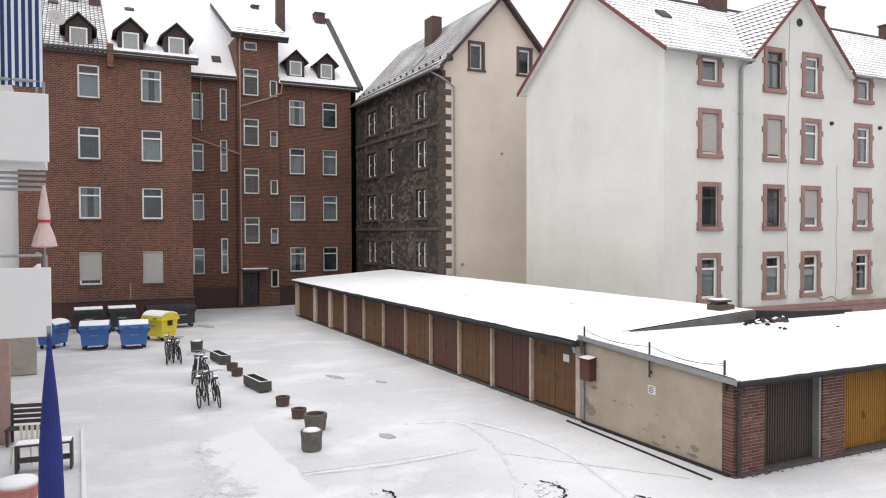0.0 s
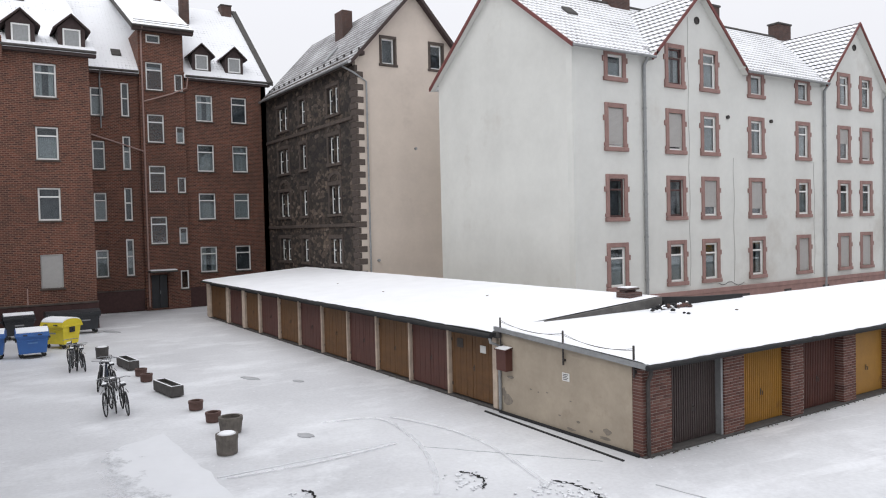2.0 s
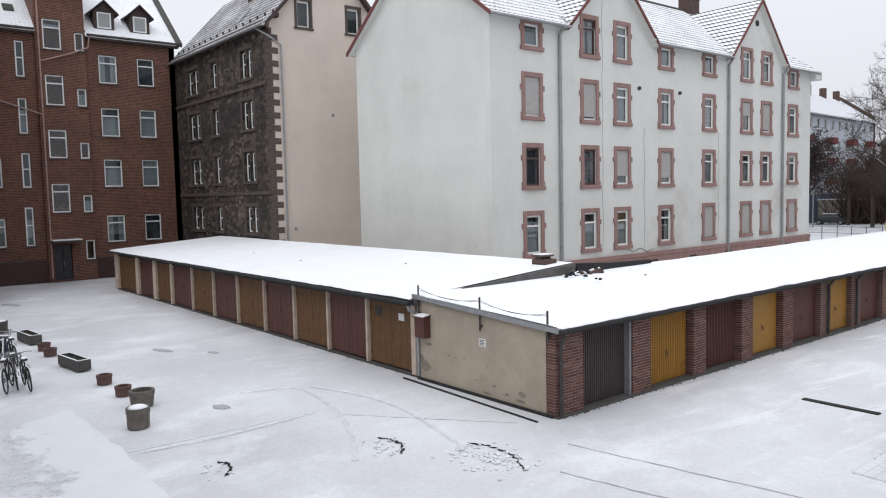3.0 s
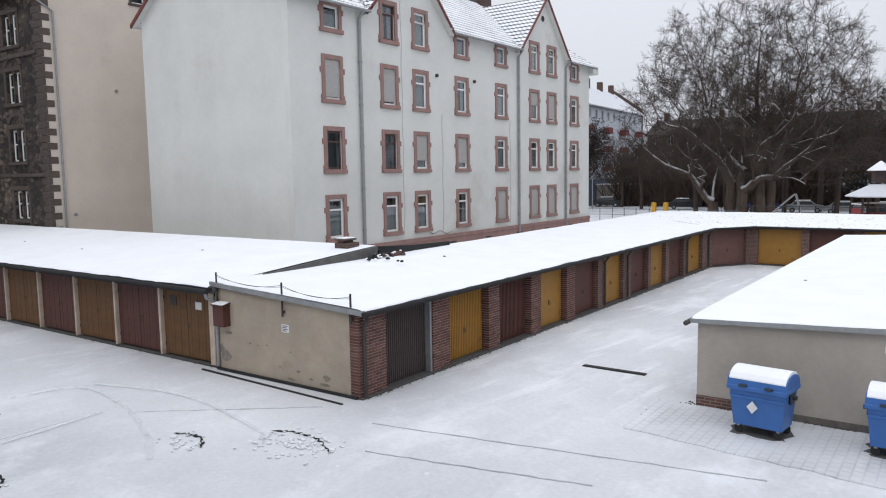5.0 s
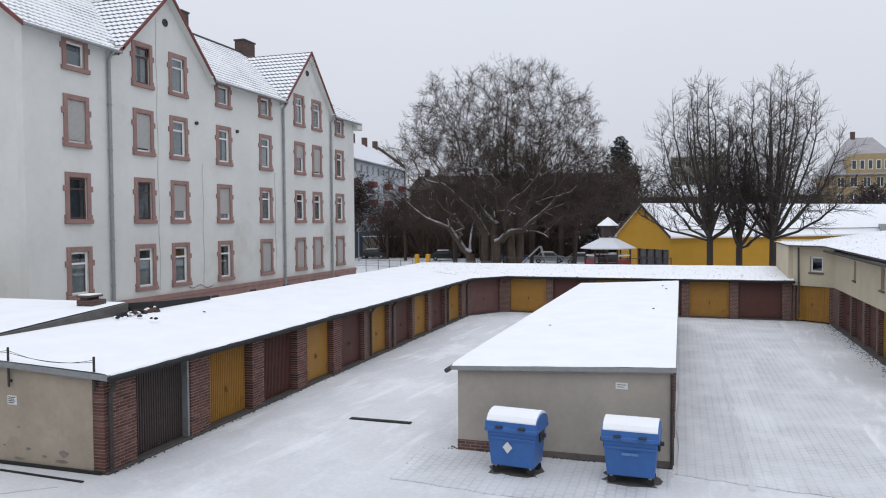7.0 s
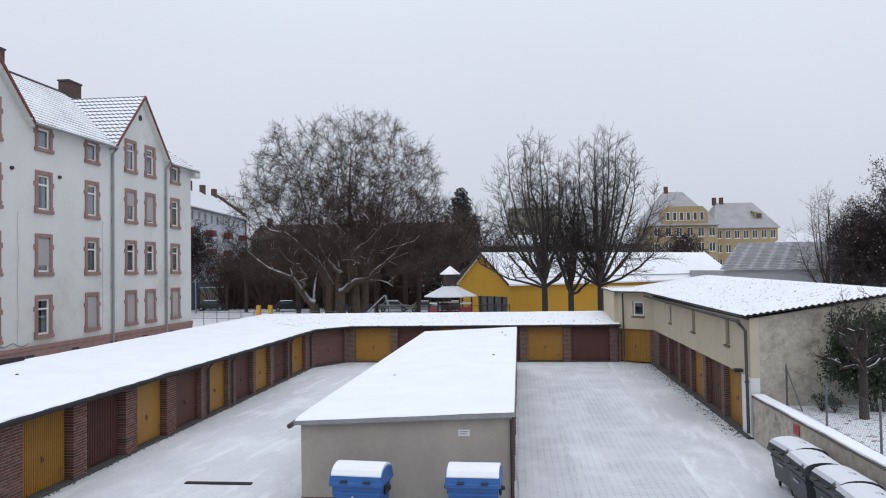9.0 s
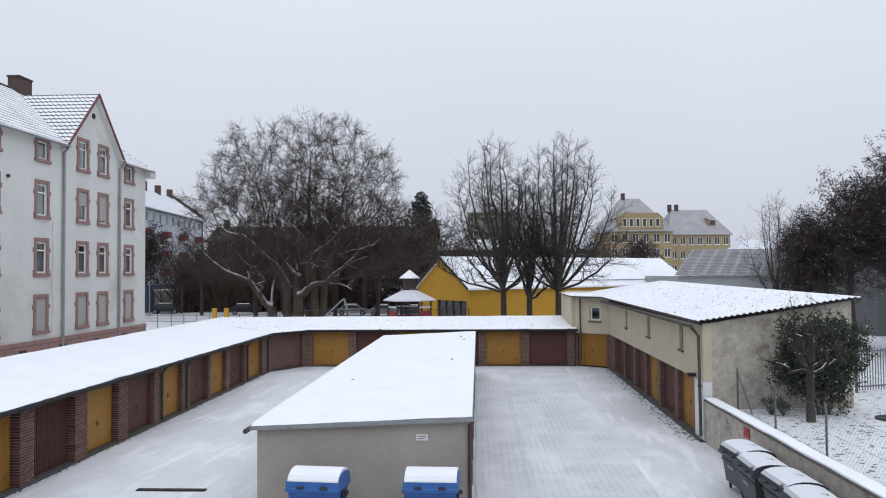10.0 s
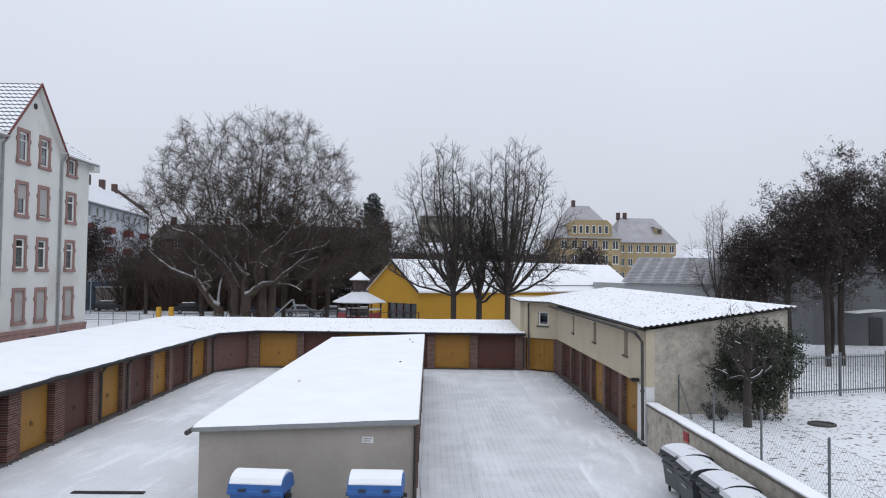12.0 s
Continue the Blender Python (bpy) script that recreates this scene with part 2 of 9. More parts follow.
M_SNOW = snow_mat("roof_snow")
M_SNOW_S = snow_mat("speckled_roof_snow", specks=0.36)
M_SNOW_GARDEN = snow_mat("garden_snow", (0.74, 0.75, 0.77), specks=0.40)
M_GROUND = ground_mat()
M_BRICK = masonry("dark_red_brick", (0.160, 0.052, 0.032), (0.062, 0.026, 0.021), (0.23, 0.138, 0.10), 0.27, 0.105, 0.017, stain=0.45, stain_col=(0.040, 0.026, 0.022))
M_BRICK_PLINTH = plain("dark_red_painted_plinth", (0.055, 0.022, 0.020), 0.7, vary=0.35)


def rubble(name):
    """Irregular sooty stones in dark joints on upright faces."""
    m, nt, p = nodes_of(name)
    tc = nt.nodes.new("ShaderNodeTexCoord").outputs["Object"]
    mp = nt.nodes.new("ShaderNodeMapping")
    mp.inputs["Scale"].default_value = (1.0, 1.0, 1.7)
    nt.links.new(tc, mp.inputs[0])
    vo = nt.nodes.new("ShaderNodeTexVoronoi")
    vo.inputs["Scale"].default_value = 2.6
    nt.links.new(mp.outputs[0], vo.inputs["Vector"])
    ed = nt.nodes.new("ShaderNodeTexVoronoi")
    ed.feature = "DISTANCE_TO_EDGE"
    ed.inputs["Scale"].default_value = 2.6
    nt.links.new(mp.outputs[0], ed.inputs["Vector"])
    sp = nt.nodes.new("ShaderNodeSeparateColor")
    nt.links.new(vo.outputs["Color"], sp.inputs[0])
    c = ramp_of(nt, sp.outputs[0], [(0.0, (0.022, 0.018, 0.016)), (0.5, (0.072, 0.053, 0.042)), (0.85, (0.150, 0.112, 0.084)), (1.0, (0.22, 0.175, 0.14))])
    c = blend(nt, 0.6, c, ramp_of(nt, noise_at(nt, 4.0, 5), [(0.3, (0.5, 0.5, 0.5)), (0.7, (1.3, 1.3, 1.3))]), "MULTIPLY")
    c = blend(nt, ramp_of(nt, noise_at(nt, 0.25, 5, 0.6), [(0.40, (0, 0, 0)), (0.62, (0.8, 0.8, 0.8))]), c, (0.016, 0.0145, 0.014))
    jf = ramp_of(nt, ed.outputs["Distance"], [(0.0, (1, 1, 1)), (0.06, (0, 0, 0))])
    c = blend(nt, jf, c, (0.02, 0.018, 0.017))
    nt.links.new(c, p.inputs["Base Color"])
    p.inputs["Roughness"].default_value = 0.92
    bump(nt, p, ed.outputs["Distance"], 0.8, 0.05)
    return m


M_STONE = rubble("sooty_rubble_stone")
M_STONE_TRIM = plain("grey_sandstone_trim", (0.085, 0.066, 0.056), 0.85, vary=0.4, scale=3)
M_BEIGE = plain("beige_render", (0.60, 0.52, 0.45), 0.9, vary=0.10, scale=0.5, bumps=0.1, dirt=(0.50, 0.43, 0.37), dirt_at=0.58)
M_WHITE = plain("white_render", (0.645, 0.65, 0.62), 0.9, vary=0.10, scale=0.33, bumps=0.12, dirt=(0.53, 0.515, 0.48), dirt_at=0.56)
M_PINK = plain("pink_sandstone", (0.29, 0.178, 0.158), 0.85, vary=0.22, scale=2.0)
M_TILE_Y = tiles("snowy_tiles_along_x", "X", (0.10, 0.095, 0.10), 0.62, 0.30, 0.42, 0.8, 0.25, 0.30)
M_TILE_B = tiles("snowy_dark_tiles", "X", (0.075, 0.07, 0.072), 0.82, 0.26, 0.40, 1.5, 0.20, 0.12)
M_TILE_GRID = tiles("snowy_tiles_along_y", "Y", (0.075, 0.07, 0.075), 0.60, 0.34, 0.46, 0.7, 0.15, 0.62)
M_TILE_DARK = tiles("tiles_with_little_snow", "X", (0.07, 0.062, 0.062), 0.40, 0.26, 0.42, 0.7, 0.30, 0.62)
M_WINWHITE = plain("white_window_frame", (0.78, 0.78, 0.76), 0.45, vary=0.05, bumps=0)
M_GLASS = glass_mat()
M_SHUTTER = plain("grey_roller_shutter", (0.40, 0.39, 0.375), 0.6, vary=0.08)
M_CURTAIN = plain("white_curtain", (0.62, 0.62, 0.60), 0.9, vary=0.2, scale=9)
M_DARK = plain("unlit_room_shade", (0.19, 0.193, 0.20), 0.9, vary=0.4, scale=1)
M_ZINC = plain("grey_zinc", (0.30, 0.31, 0.315), 0.5, 0.4, vary=0.2)
M_DARKMETAL = plain("dark_rusty_metal", (0.055, 0.048, 0.045), 0.65, 0.3, vary=0.4)
M_TAR = plain("black_roofing_felt_edge", (0.020, 0.020, 0.021), 0.9, vary=0.4)
M_CHIM = masonry("chimney_brick", (0.115, 0.052, 0.040), (0.065, 0.032, 0.028), (0.12, 0.10, 0.09))
M_PIER = plain("pier_brick", (0.14, 0.062, 0.048), 0.9, vary=0.45, scale=5, bumps=0.3)
M_PIERWALL = masonry("garage_brick", (0.15, 0.060, 0.045), (0.085, 0.04, 0.034), (0.19, 0.16, 0.14), 0.25, 0.077, 0.013, 0.3)
M_MORTAR = plain("old_mortar", (0.30, 0.265, 0.235), 0.95, vary=0.3, scale=7)
M_YEL = plain("ochre_painted_door", (0.30, 0.148, 0.020), 0.55, vary=0.16, scale=2.5, dirt=(0.19, 0.09, 0.018), dirt_at=0.62)
M_OCHRE = plain("faded_ochre_wood", (0.118, 0.054, 0.016), 0.65, vary=0.3, scale=3, dirt=(0.078, 0.038, 0.016), dirt_at=0.58)
M_RED = plain("red_brown_painted_door", (0.080, 0.026, 0.018), 0.6, vary=0.2, scale=2.5, dirt=(0.085, 0.036, 0.028), dirt_at=0.62)
M_BROWN = plain("dark_brown_ribbed_steel", (0.062, 0.046, 0.043), 0.5, 0.1, vary=0.2)
M_CREAM = plain("cream_concrete", (0.50, 0.41, 0.33), 0.9, vary=0.25, scale=3, dirt=(0.30, 0.23, 0.18))
M_ENDWALL = plain("stained_beige_render", (0.375, 0.318, 0.248), 0.92, vary=0.2, scale=0.8, bumps=0.3, dirt=(0.27, 0.22, 0.17), dirt_at=0.57)
M_GREYREND = plain("damp_grey_render", (0.37, 0.335, 0.29), 0.92, vary=0.18, scale=0.9, bumps=0.3, dirt=(0.25, 0.22, 0.19), dirt_at=0.58)
M_ANNEX = plain("pale_yellow_render", (0.54, 0.475, 0.35), 0.9, vary=0.12, scale=0.8, dirt=(0.40, 0.34, 0.25), dirt_at=0.62)
M_OLDWALL = plain("patchy_unpainted_render", (0.47, 0.43, 0.36), 0.95, vary=0.35, scale=4.5, bumps=1.0, dirt=(0.22, 0.19, 0.155), dirt_at=0.56)
M_CONCRETE = plain("rough_concrete", (0.135, 0.12, 0.105), 0.95, vary=0.35, scale=6, bumps=0.6)
M_TERRA = plain("red_brown_concrete", (0.105, 0.060, 0.050), 0.9, vary=0.3, scale=6)
M_FIBRE = plain("dark_fibre_cement", (0.075, 0.07, 0.066), 0.9, vary=0.3, scale=5)
M_BLUE = plain("blue_plastic", (0.035, 0.125, 0.37), 0.45, vary=0.12, scale=2)
M_BINYEL = plain("yellow_plastic", (0.72, 0.58, 0.03), 0.45, vary=0.12, scale=2)
M_BLACK = plain("black_plastic", (0.022, 0.024, 0.028), 0.5, vary=0.3, scale=3)
M_GREYBIN = plain("dark_grey_plastic", (0.045, 0.05, 0.056), 0.5, vary=0.25, scale=3)
M_RUBBER = plain("black_rubber", (0.016, 0.016, 0.016), 0.8, vary=0.3)
M_SIGN = plain("white_sign_plate", (0.68, 0.68, 0.66), 0.5, vary=0.06)
M_INK = plain("dark_print", (0.04, 0.04, 0.05), 0.6, vary=0.1)
M_REDSIGN = plain("red_sign_plate", (0.42, 0.02, 0.025), 0.5, vary=0.1)
M_BARK = bark("plane_tree_bark", (0.115, 0.084, 0.064), 0.74)
M_TWIG = bark("brown_twigs", (0.066, 0.047, 0.036), 0.0)
M_BRUSH = bark("red_brown_brushwood", (0.088, 0.060, 0.046), 0.0)
M_TWIG_BIRCH = bark("pale_grey_twigs", (0.14, 0.12, 0.11), 0.0)
M_BARK_G = bark("grey_brown_bark", (0.055, 0.044, 0.037), 0.24)
M_TWIG_G = bark("grey_twigs", (0.055, 0.045, 0.039), 0.0)
M_LEAF_DARK = leafy("withered_dark_leaves", (0.020, 0.014, 0.013), (0.045, 0.029, 0.026), 0.025)
M_LEAF_EVER = leafy("dark_evergreen_leaves", (0.016, 0.025, 0.014), (0.036, 0.046, 0.024), 0.025)
M_NEEDLE = leafy("dark_needles", (0.030, 0.040, 0.037), (0.060, 0.070, 0.066), 0.13)
M_YWALL = plain("yellow_facade", (0.47, 0.255, 0.020), 0.8, vary=0.08, scale=0.7)
M_SCHOOL = plain("pale_ochre_facade", (0.33, 0.255, 0.14), 0.9, vary=0.12, scale=0.4)
M_SLATE = plain("grey_slate_with_frost", (0.33, 0.32, 0.33), 0.7, vary=0.2, scale=0.5)
M_CORR = plain("frosted_corrugated_sheet", (0.30, 0.305, 0.32), 0.6, vary=0.15, scale=0.6)
M_GREYHOUSE = plain("grey_house_render", (0.36, 0.37, 0.38), 0.9, vary=0.08, scale=0.4)
M_PALE = plain("pale_blue_grey_render", (0.52, 0.56, 0.61), 0.9, vary=0.08, scale=0.4)
M_BLUEBASE = plain("slate_blue_render", (0.10, 0.14, 0.20), 0.9, vary=0.12, scale=0.4)
M_BROWNHOUSE = plain("brown_old_facade", (0.10, 0.075, 0.062), 0.9, vary=0.2, scale=0.5)
M_BALC = plain("white_balcony_panel", (0.70, 0.70, 0.70), 0.7, vary=0.04, scale=0.8, bumps=0.05)
M_AWN = striped("blue_white_awning", (0.62, 0.68, 0.72), (0.02, 0.035, 0.13), 0.085)
M_NAVY = plain("navy_parasol_cloth", (0.012, 0.022, 0.16), 0.8, vary=0.25, scale=5)
M_PINKCLOTH = plain("pale_pink_cloth", (0.62, 0.48, 0.46), 0.9, vary=0.2, scale=7)
M_WOOD = plain("weathered_dark_wood", (0.065, 0.055, 0.05), 0.85, vary=0.35, scale=5)
M_PLASTIC_W = plain("white_plastic", (0.62, 0.61, 0.52), 0.5, vary=0.1)
M_SALMON = plain("salmon_plastic", (0.46, 0.18, 0.15), 0.6, vary=0.15)
M_REDPLAY = plain("red_playhouse_boards", (0.24, 0.03, 0.035), 0.7, vary=0.2)
M_CARS = [plain("dark_grey_car_paint", (0.03, 0.033, 0.036), 0.3, 0.3, bumps=0), plain("blue_car_paint", (0.02, 0.045, 0.13), 0.3, 0.2, bumps=0), plain("silver_car_paint", (0.30, 0.31, 0.32), 0.35, 0.4, bumps=0)]
M_POST_Y = plain("yellow_painted_post", (0.55, 0.30, 0.02), 0.6)
M_FENCE = plain("grey_galvanised_steel", (0.17, 0.18, 0.185), 0.5, 0.5, vary=0.2)
# ---- mesh tools ----
class Shape:
    """Collects verts and faces of one mesh."""

    def __init__(self):
        self.v, self.f = [], []

    def poly(self, *pts):
        n = len(self.v)
        self.v += [tuple(p) for p in pts]
        self.f.append(tuple(range(n, n + len(pts))))
        return self

    def box(self, x0, x1, y0, y1, z0, z1, b=0.0):
        """A box; b: the bevel of its edges."""
        x0, x1, y0, y1, z0, z1 = min(x0, x1), max(x0, x1), min(y0, y1), max(y0, y1), min(z0, z1), max(z0, z1)
        n = len(self.v)
        if b <= 0:
            self.v += [(x, y, z) for z in (z0, z1) for y in (y0, y1) for x in (x0, x1)]
            self.f += [tuple(n + i for i in q) for q in ((0, 2, 3, 1), (4, 5, 7, 6), (0, 1, 5, 4), (2, 6, 7, 3), (0, 4, 6, 2), (1, 3, 7, 5))]
            return self
        idx = {}
        for k, z in enumerate((z0, z1)):
            for j, y in enumerate((y0, y1)):
                for i, x in enumerate((x0, x1)):
                    sx, sy, sz = (b, -b)[i], (b, -b)[j], (b, -b)[k]
                    for a, p in enumerate(((x, y + sy, z + sz), (x + sx, y, z + sz), (x + sx, y + sy, z))):
                        idx[i, j, k, a] = len(self.v)
                        self.v.append(p)
        c = [(0, 0), (1, 0), (1, 1), (0, 1)]
        for s in (0, 1):
            fx = [idx[s, j, k, 0] for j, k in c]
            fy = [idx[i, s, k, 1] for i, k in c]
            fz = [idx[i, j, s, 2] for i, j in c]
            self.f += [tuple(fx if s else fx[::-1]), tuple(fy[::-1] if s else fy), tuple(fz if s else fz[::-1])]
        for s in (0, 1):
            for t in (0, 1):
                self.f.append((idx[0, s, t, 1], idx[1, s, t, 1], idx[1, s, t, 2], idx[0, s, t, 2]))
                self.f.append((idx[s, 0, t, 0], idx[s, 1, t, 0], idx[s, 1, t, 2], idx[s, 0, t, 2]))
                self.f.append((idx[s, t, 0, 0], idx[s, t, 1, 0], idx[s, t, 1, 1], idx[s, t, 0, 1]))
                for u in (0, 1):
                    self.f.append((idx[s, t, u, 0], idx[s, t, u, 1], idx[s, t, u, 2]))
        return self

    def tube(self, pts, radii, n=6, cap=True):
        """A round bar along a line of points."""
        pts = [Vector(p) for p in pts]
        if isinstance(radii, (int, float)):
            radii = [radii] * len(pts)
        base = len(self.v)
        last = len(pts) - 1
        side = None
        for i, (p, r) in enumerate(zip(pts, radii)):
            way = (pts[min(i + 1, last)] - pts[max(i - 1, 0)])
            way = way.normalized() if way.length > 1e-9 else Vector((0, 0, 1))
            if side is None or abs(side.dot(way)) > 0.95:
                side = way.cross(Vector((0, 0, 1)) if abs(way.z) < 0.9 else Vector((1, 0, 0)))
            side = (side - way * side.dot(way)).normalized()
            up = way.cross(side)
            for k in range(n):
                a = 2 * math.pi * k / n
                self.v.append(tuple(p + side * (r * math.cos(a)) + up * (r * math.sin(a))))
        for i in range(last):
            for k in range(n):
                a, b = base + i * n + k, base + i * n + (k + 1) % n
                self.f.append((a, b, b + n, a + n))
        if cap:
            self.f.append(tuple(base + k for k in reversed(range(n))))
            self.f.append(tuple(base + last * n + k for k in range(n)))
        return self

    def lathe(self, profile, n=16, at=(0, 0, 0)):
        """A turned form from rows of (radius, height)."""
        base = len(self.v)
        for r, z in profile:
            for k in range(n):
                a = 2 * math.pi * k / n
                self.v.append((at[0] + r * math.cos(a), at[1] + r * math.sin(a), at[2] + z))
        for i in range(len(profile) - 1):
            for k in range(n):
                a, b = base + i * n + k, base + i * n + (k + 1) % n
                self.f.append((a, b, b + n, a + n))
        self.f.append(tuple(base + k for k in reversed(range(n))))
        self.f.append(tuple(base + (len(profile) - 1) * n + k for k in range(n)))
        return self

    def prism(self, outline, y0, y1):
        """An outline of (x, z) drawn out along y."""
        n, m = len(self.v), len(outline)
        self.v += [(x, y0, z) for x, z in outline] + [(x, y1, z) for x, z in outline]
        self.f.append(tuple(range(n, n + m)))
        self.f.append(tuple(reversed(range(n + m, n + 2 * m))))
        for k in range(m):
            a, b = n + k, n + (k + 1) % m
            self.f.append((b, a, a + m, b + m))
        return self

    def slab(self, top, thick):
        """A plate under a polygon of 3D points."""
        n, m = len(self.v), len(top)
        self.v += [tuple(p) for p in top] + [(p[0], p[1], p[2] - thick) for p in top]
        self.f.append(tuple(range(n, n + m)))
        self.f.append(tuple(reversed(range(n + m, n + 2 * m))))
        for k in range(m):
            a, b = n + k, n + (k + 1) % m
            self.f.append((a, a + m, b + m, b))
        return self

    def moved(self, m, since=0):
        self.v[since:] = [tuple(m @ Vector(p)) for p in self.v[since:]]
        return self

    def mesh(self, name, mat, smooth=False):
        me = bpy.data.meshes.new(name)
        me.from_pydata(self.v, [], self.f)
        bm = bmesh.new()
        bm.from_mesh(me)
        if len(self.f) < 4000:
            bmesh.ops.recalc_face_normals(bm, faces=bm.faces)
        if smooth:
            for f in bm.faces:
                f.smooth = True
        bm.to_mesh(me)
        bm.free()
        me.materials.append(mat)
        return me


def thing(name, label, category, m=None, group="", kind=""):
    ob = new(name)
    ob.empty_display_size = 0.2
    if m is not None:
        ob.matrix_basis = m
    return tagged(ob, label, category, group, kind)


def part(name, shape, mat, parent, label="", m=None, smooth=False):
    """One mesh under a thing or a part; shape: a Shape or a mesh that is shared."""
    me = shape.mesh(name, mat, smooth) if isinstance(shape, Shape) else shape
    ob = new(name, me)
    ob.parent = parent
    if m is not None:
        ob.matrix_basis = m
    if label:
        ob["label"] = label
    return ob


def solo(name, shape, mat, label, category, m=None, group="", kind="", smooth=False):
    ob = new(name, shape.mesh(name, mat, smooth))
    if m is not None:
        ob.matrix_basis = m
    return tagged(ob, label, category, group, kind)


def wall_shape(length, z0, z1, holes, thick, u0=0.0, top=None):
    """An upright wall from u0 to length along x, front at y = 0, with holes (x0, x1, z0, z1) through its thickness.
    top: rows of (x, z) of a gable that stands on z1."""
    s = Shape()
    us = sorted({u0, length, *[h[0] for h in holes], *[h[1] for h in holes]})
    zs = sorted({z0, z1, *[h[2] for h in holes], *[h[3] for h in holes]})
    us = [u for u in us if u0 <= u <= length]
    zs = [z for z in zs if z0 <= z <= z1]
    for a, b in zip(us, us[1:]):
        run = None
        for c, d in zip(zs, zs[1:]):
            mu, mz = (a + b) / 2, (c + d) / 2
            solid = not any(h[0] < mu < h[1] and h[2] < mz < h[3] for h in holes)
            if solid:
                run = [run[0], d] if run else [c, d]
            if (not solid or d == zs[-1]) and run:
                for y in (0.0, thick):
                    s.poly((a, y, run[0]), (b, y, run[0]), (b, y, run[1]), (a, y, run[1]))
                run = None
    for a, b, c, d in holes:
        s.poly((a, 0, c), (a, thick, c), (a, thick, d), (a, 0, d))
        s.poly((b, 0, c), (b, 0, d), (b, thick, d), (b, thick, c))
        s.poly((a, 0, c), (b, 0, c), (b, thick, c), (a, thick, c))
        s.poly((a, 0, d), (a, thick, d), (b, thick, d), (b, 0, d))
    for x in (u0, length):
        s.poly((x, 0, z0), (x, thick, z0), (x, thick, z1), (x, 0, z1))
    if top:
        s.poly(*[(x, 0, z) for x, z in top])
        s.poly(*[(x, thick, z) for x, z in reversed(top)])
    return s


WINDOW_MESHES = {}


def shared(key, make):
    if key not in WINDOW_MESHES:
        WINDOW_MESHES[key] = make()
    return WINDOW_MESHES[key]


def window(parent, u, z, w, h, y=0.075, style="transom", fill="dark", frame_mat=None, label="", m0=None):
    """A window in a hole: its frame, panes and what hangs behind or before them."""
    fm = frame_mat or M_WINWHITE
    m0 = m0 or Matrix()
    w, h = round(w, 2), round(h, 2)
    t = 0.095

    def frame_shape():
        s = Shape()
        for a, b, c, d in ((0, t, 0, h), (w - t, w, 0, h), (t, w - t, 0, t), (t, w - t, h - t, h)):
            s.box(a, b, 0, 0.07, c, d, 0.012)
        if style == "transom":
            s.box(t, w - t, 0.0, 0.07, h * 0.70, h * 0.70 + 0.09, 0.012)
        elif style == "casement":
            s.box(w / 2 - 0.05, w / 2 + 0.05, 0, 0.07, t, h - t, 0.012)
            s.box(t, w - t, 0.003, 0.067, h * 0.68, h * 0.68 + 0.07, 0.012)
        elif style == "sash":
            s.box(t, w - t, 0, 0.07, h * 0.52, h * 0.52 + 0.08, 0.012)
        return s.mesh("window_frame", fm)

    ob = part("window", shared((w, h, style, fm.name), frame_shape), fm, parent, label, m0 @ pose(u, y, z))
    pane = part("pane", shared((w, h, "pane"), lambda: Shape().box(t * 0.8, w - t * 0.8, 0.025, 0.04, t * 0.8, h - t * 0.8).mesh("pane", M_GLASS)), M_GLASS, ob)
    pane.visible_shadow = False
    # grey panel close behind the glass; its colour stands in for an unlit room
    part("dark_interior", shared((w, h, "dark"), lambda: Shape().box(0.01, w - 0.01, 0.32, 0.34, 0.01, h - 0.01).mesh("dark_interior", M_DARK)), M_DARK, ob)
    if fill.startswith("shutter"):
        drop = float(fill[7:] or 1.0)

        def slats():
            s = Shape()
            k = int(h * drop / 0.055)
            low = h - 0.02 - k * 0.055
            prof = [(-0.014, low - 0.045), (-0.014, h - 0.02)]
            for i in range(k):
                z1 = h - 0.02 - i * 0.055
                prof += [(-0.026, z1), (-0.036, z1 - 0.012), (-0.036, z1 - 0.043)]
            prof += [(-0.026, low), (-0.046, low - 0.004), (-0.046, low - 0.045)]
            c = len(prof)
            s.v += [(0.03, a, b) for a, b in prof] + [(w - 0.03, a, b) for a, b in prof]
            s.f += [(i, (i + 1) % c, (i + 1) % c + c, i + c) for i in range(c)]
            s.f += [tuple(reversed(range(c))), tuple(range(c, 2 * c))]
            return s.mesh("roller_shutter", M_SHUTTER)

        part("roller_shutter", shared((w, h, fill), slats), M_SHUTTER, ob)
    elif fill.startswith("curtain"):
        kind_of = fill[7:]

        def cloth():
            s = Shape()
            k = 22
            top = h * (0.68 if kind_of == "low" else 0.97)
            for i in range(k):
                a, b = 0.06 + (w - 0.12) * i / k, 0.06 + (w - 0.12) * (i + 1) / k
                if kind_of == "side" and 0.32 < i / k < 0.68:
                    continue
                ya, yb = 0.14 + 0.03 * (i % 2), 0.14 + 0.03 * ((i + 1) % 2)
                s.poly((a, ya, 0.06), (b, yb, 0.06), (b, yb, top), (a, ya, top))
                s.poly((a, ya + 0.01, 0.06), (a, ya + 0.01, top), (b, yb + 0.01, top), (b, yb + 0.01, 0.06))
            return s.mesh("curtain", M_CURTAIN)

        part("curtain", shared((w, h, fill), cloth), M_CURTAIN, ob)
    return ob


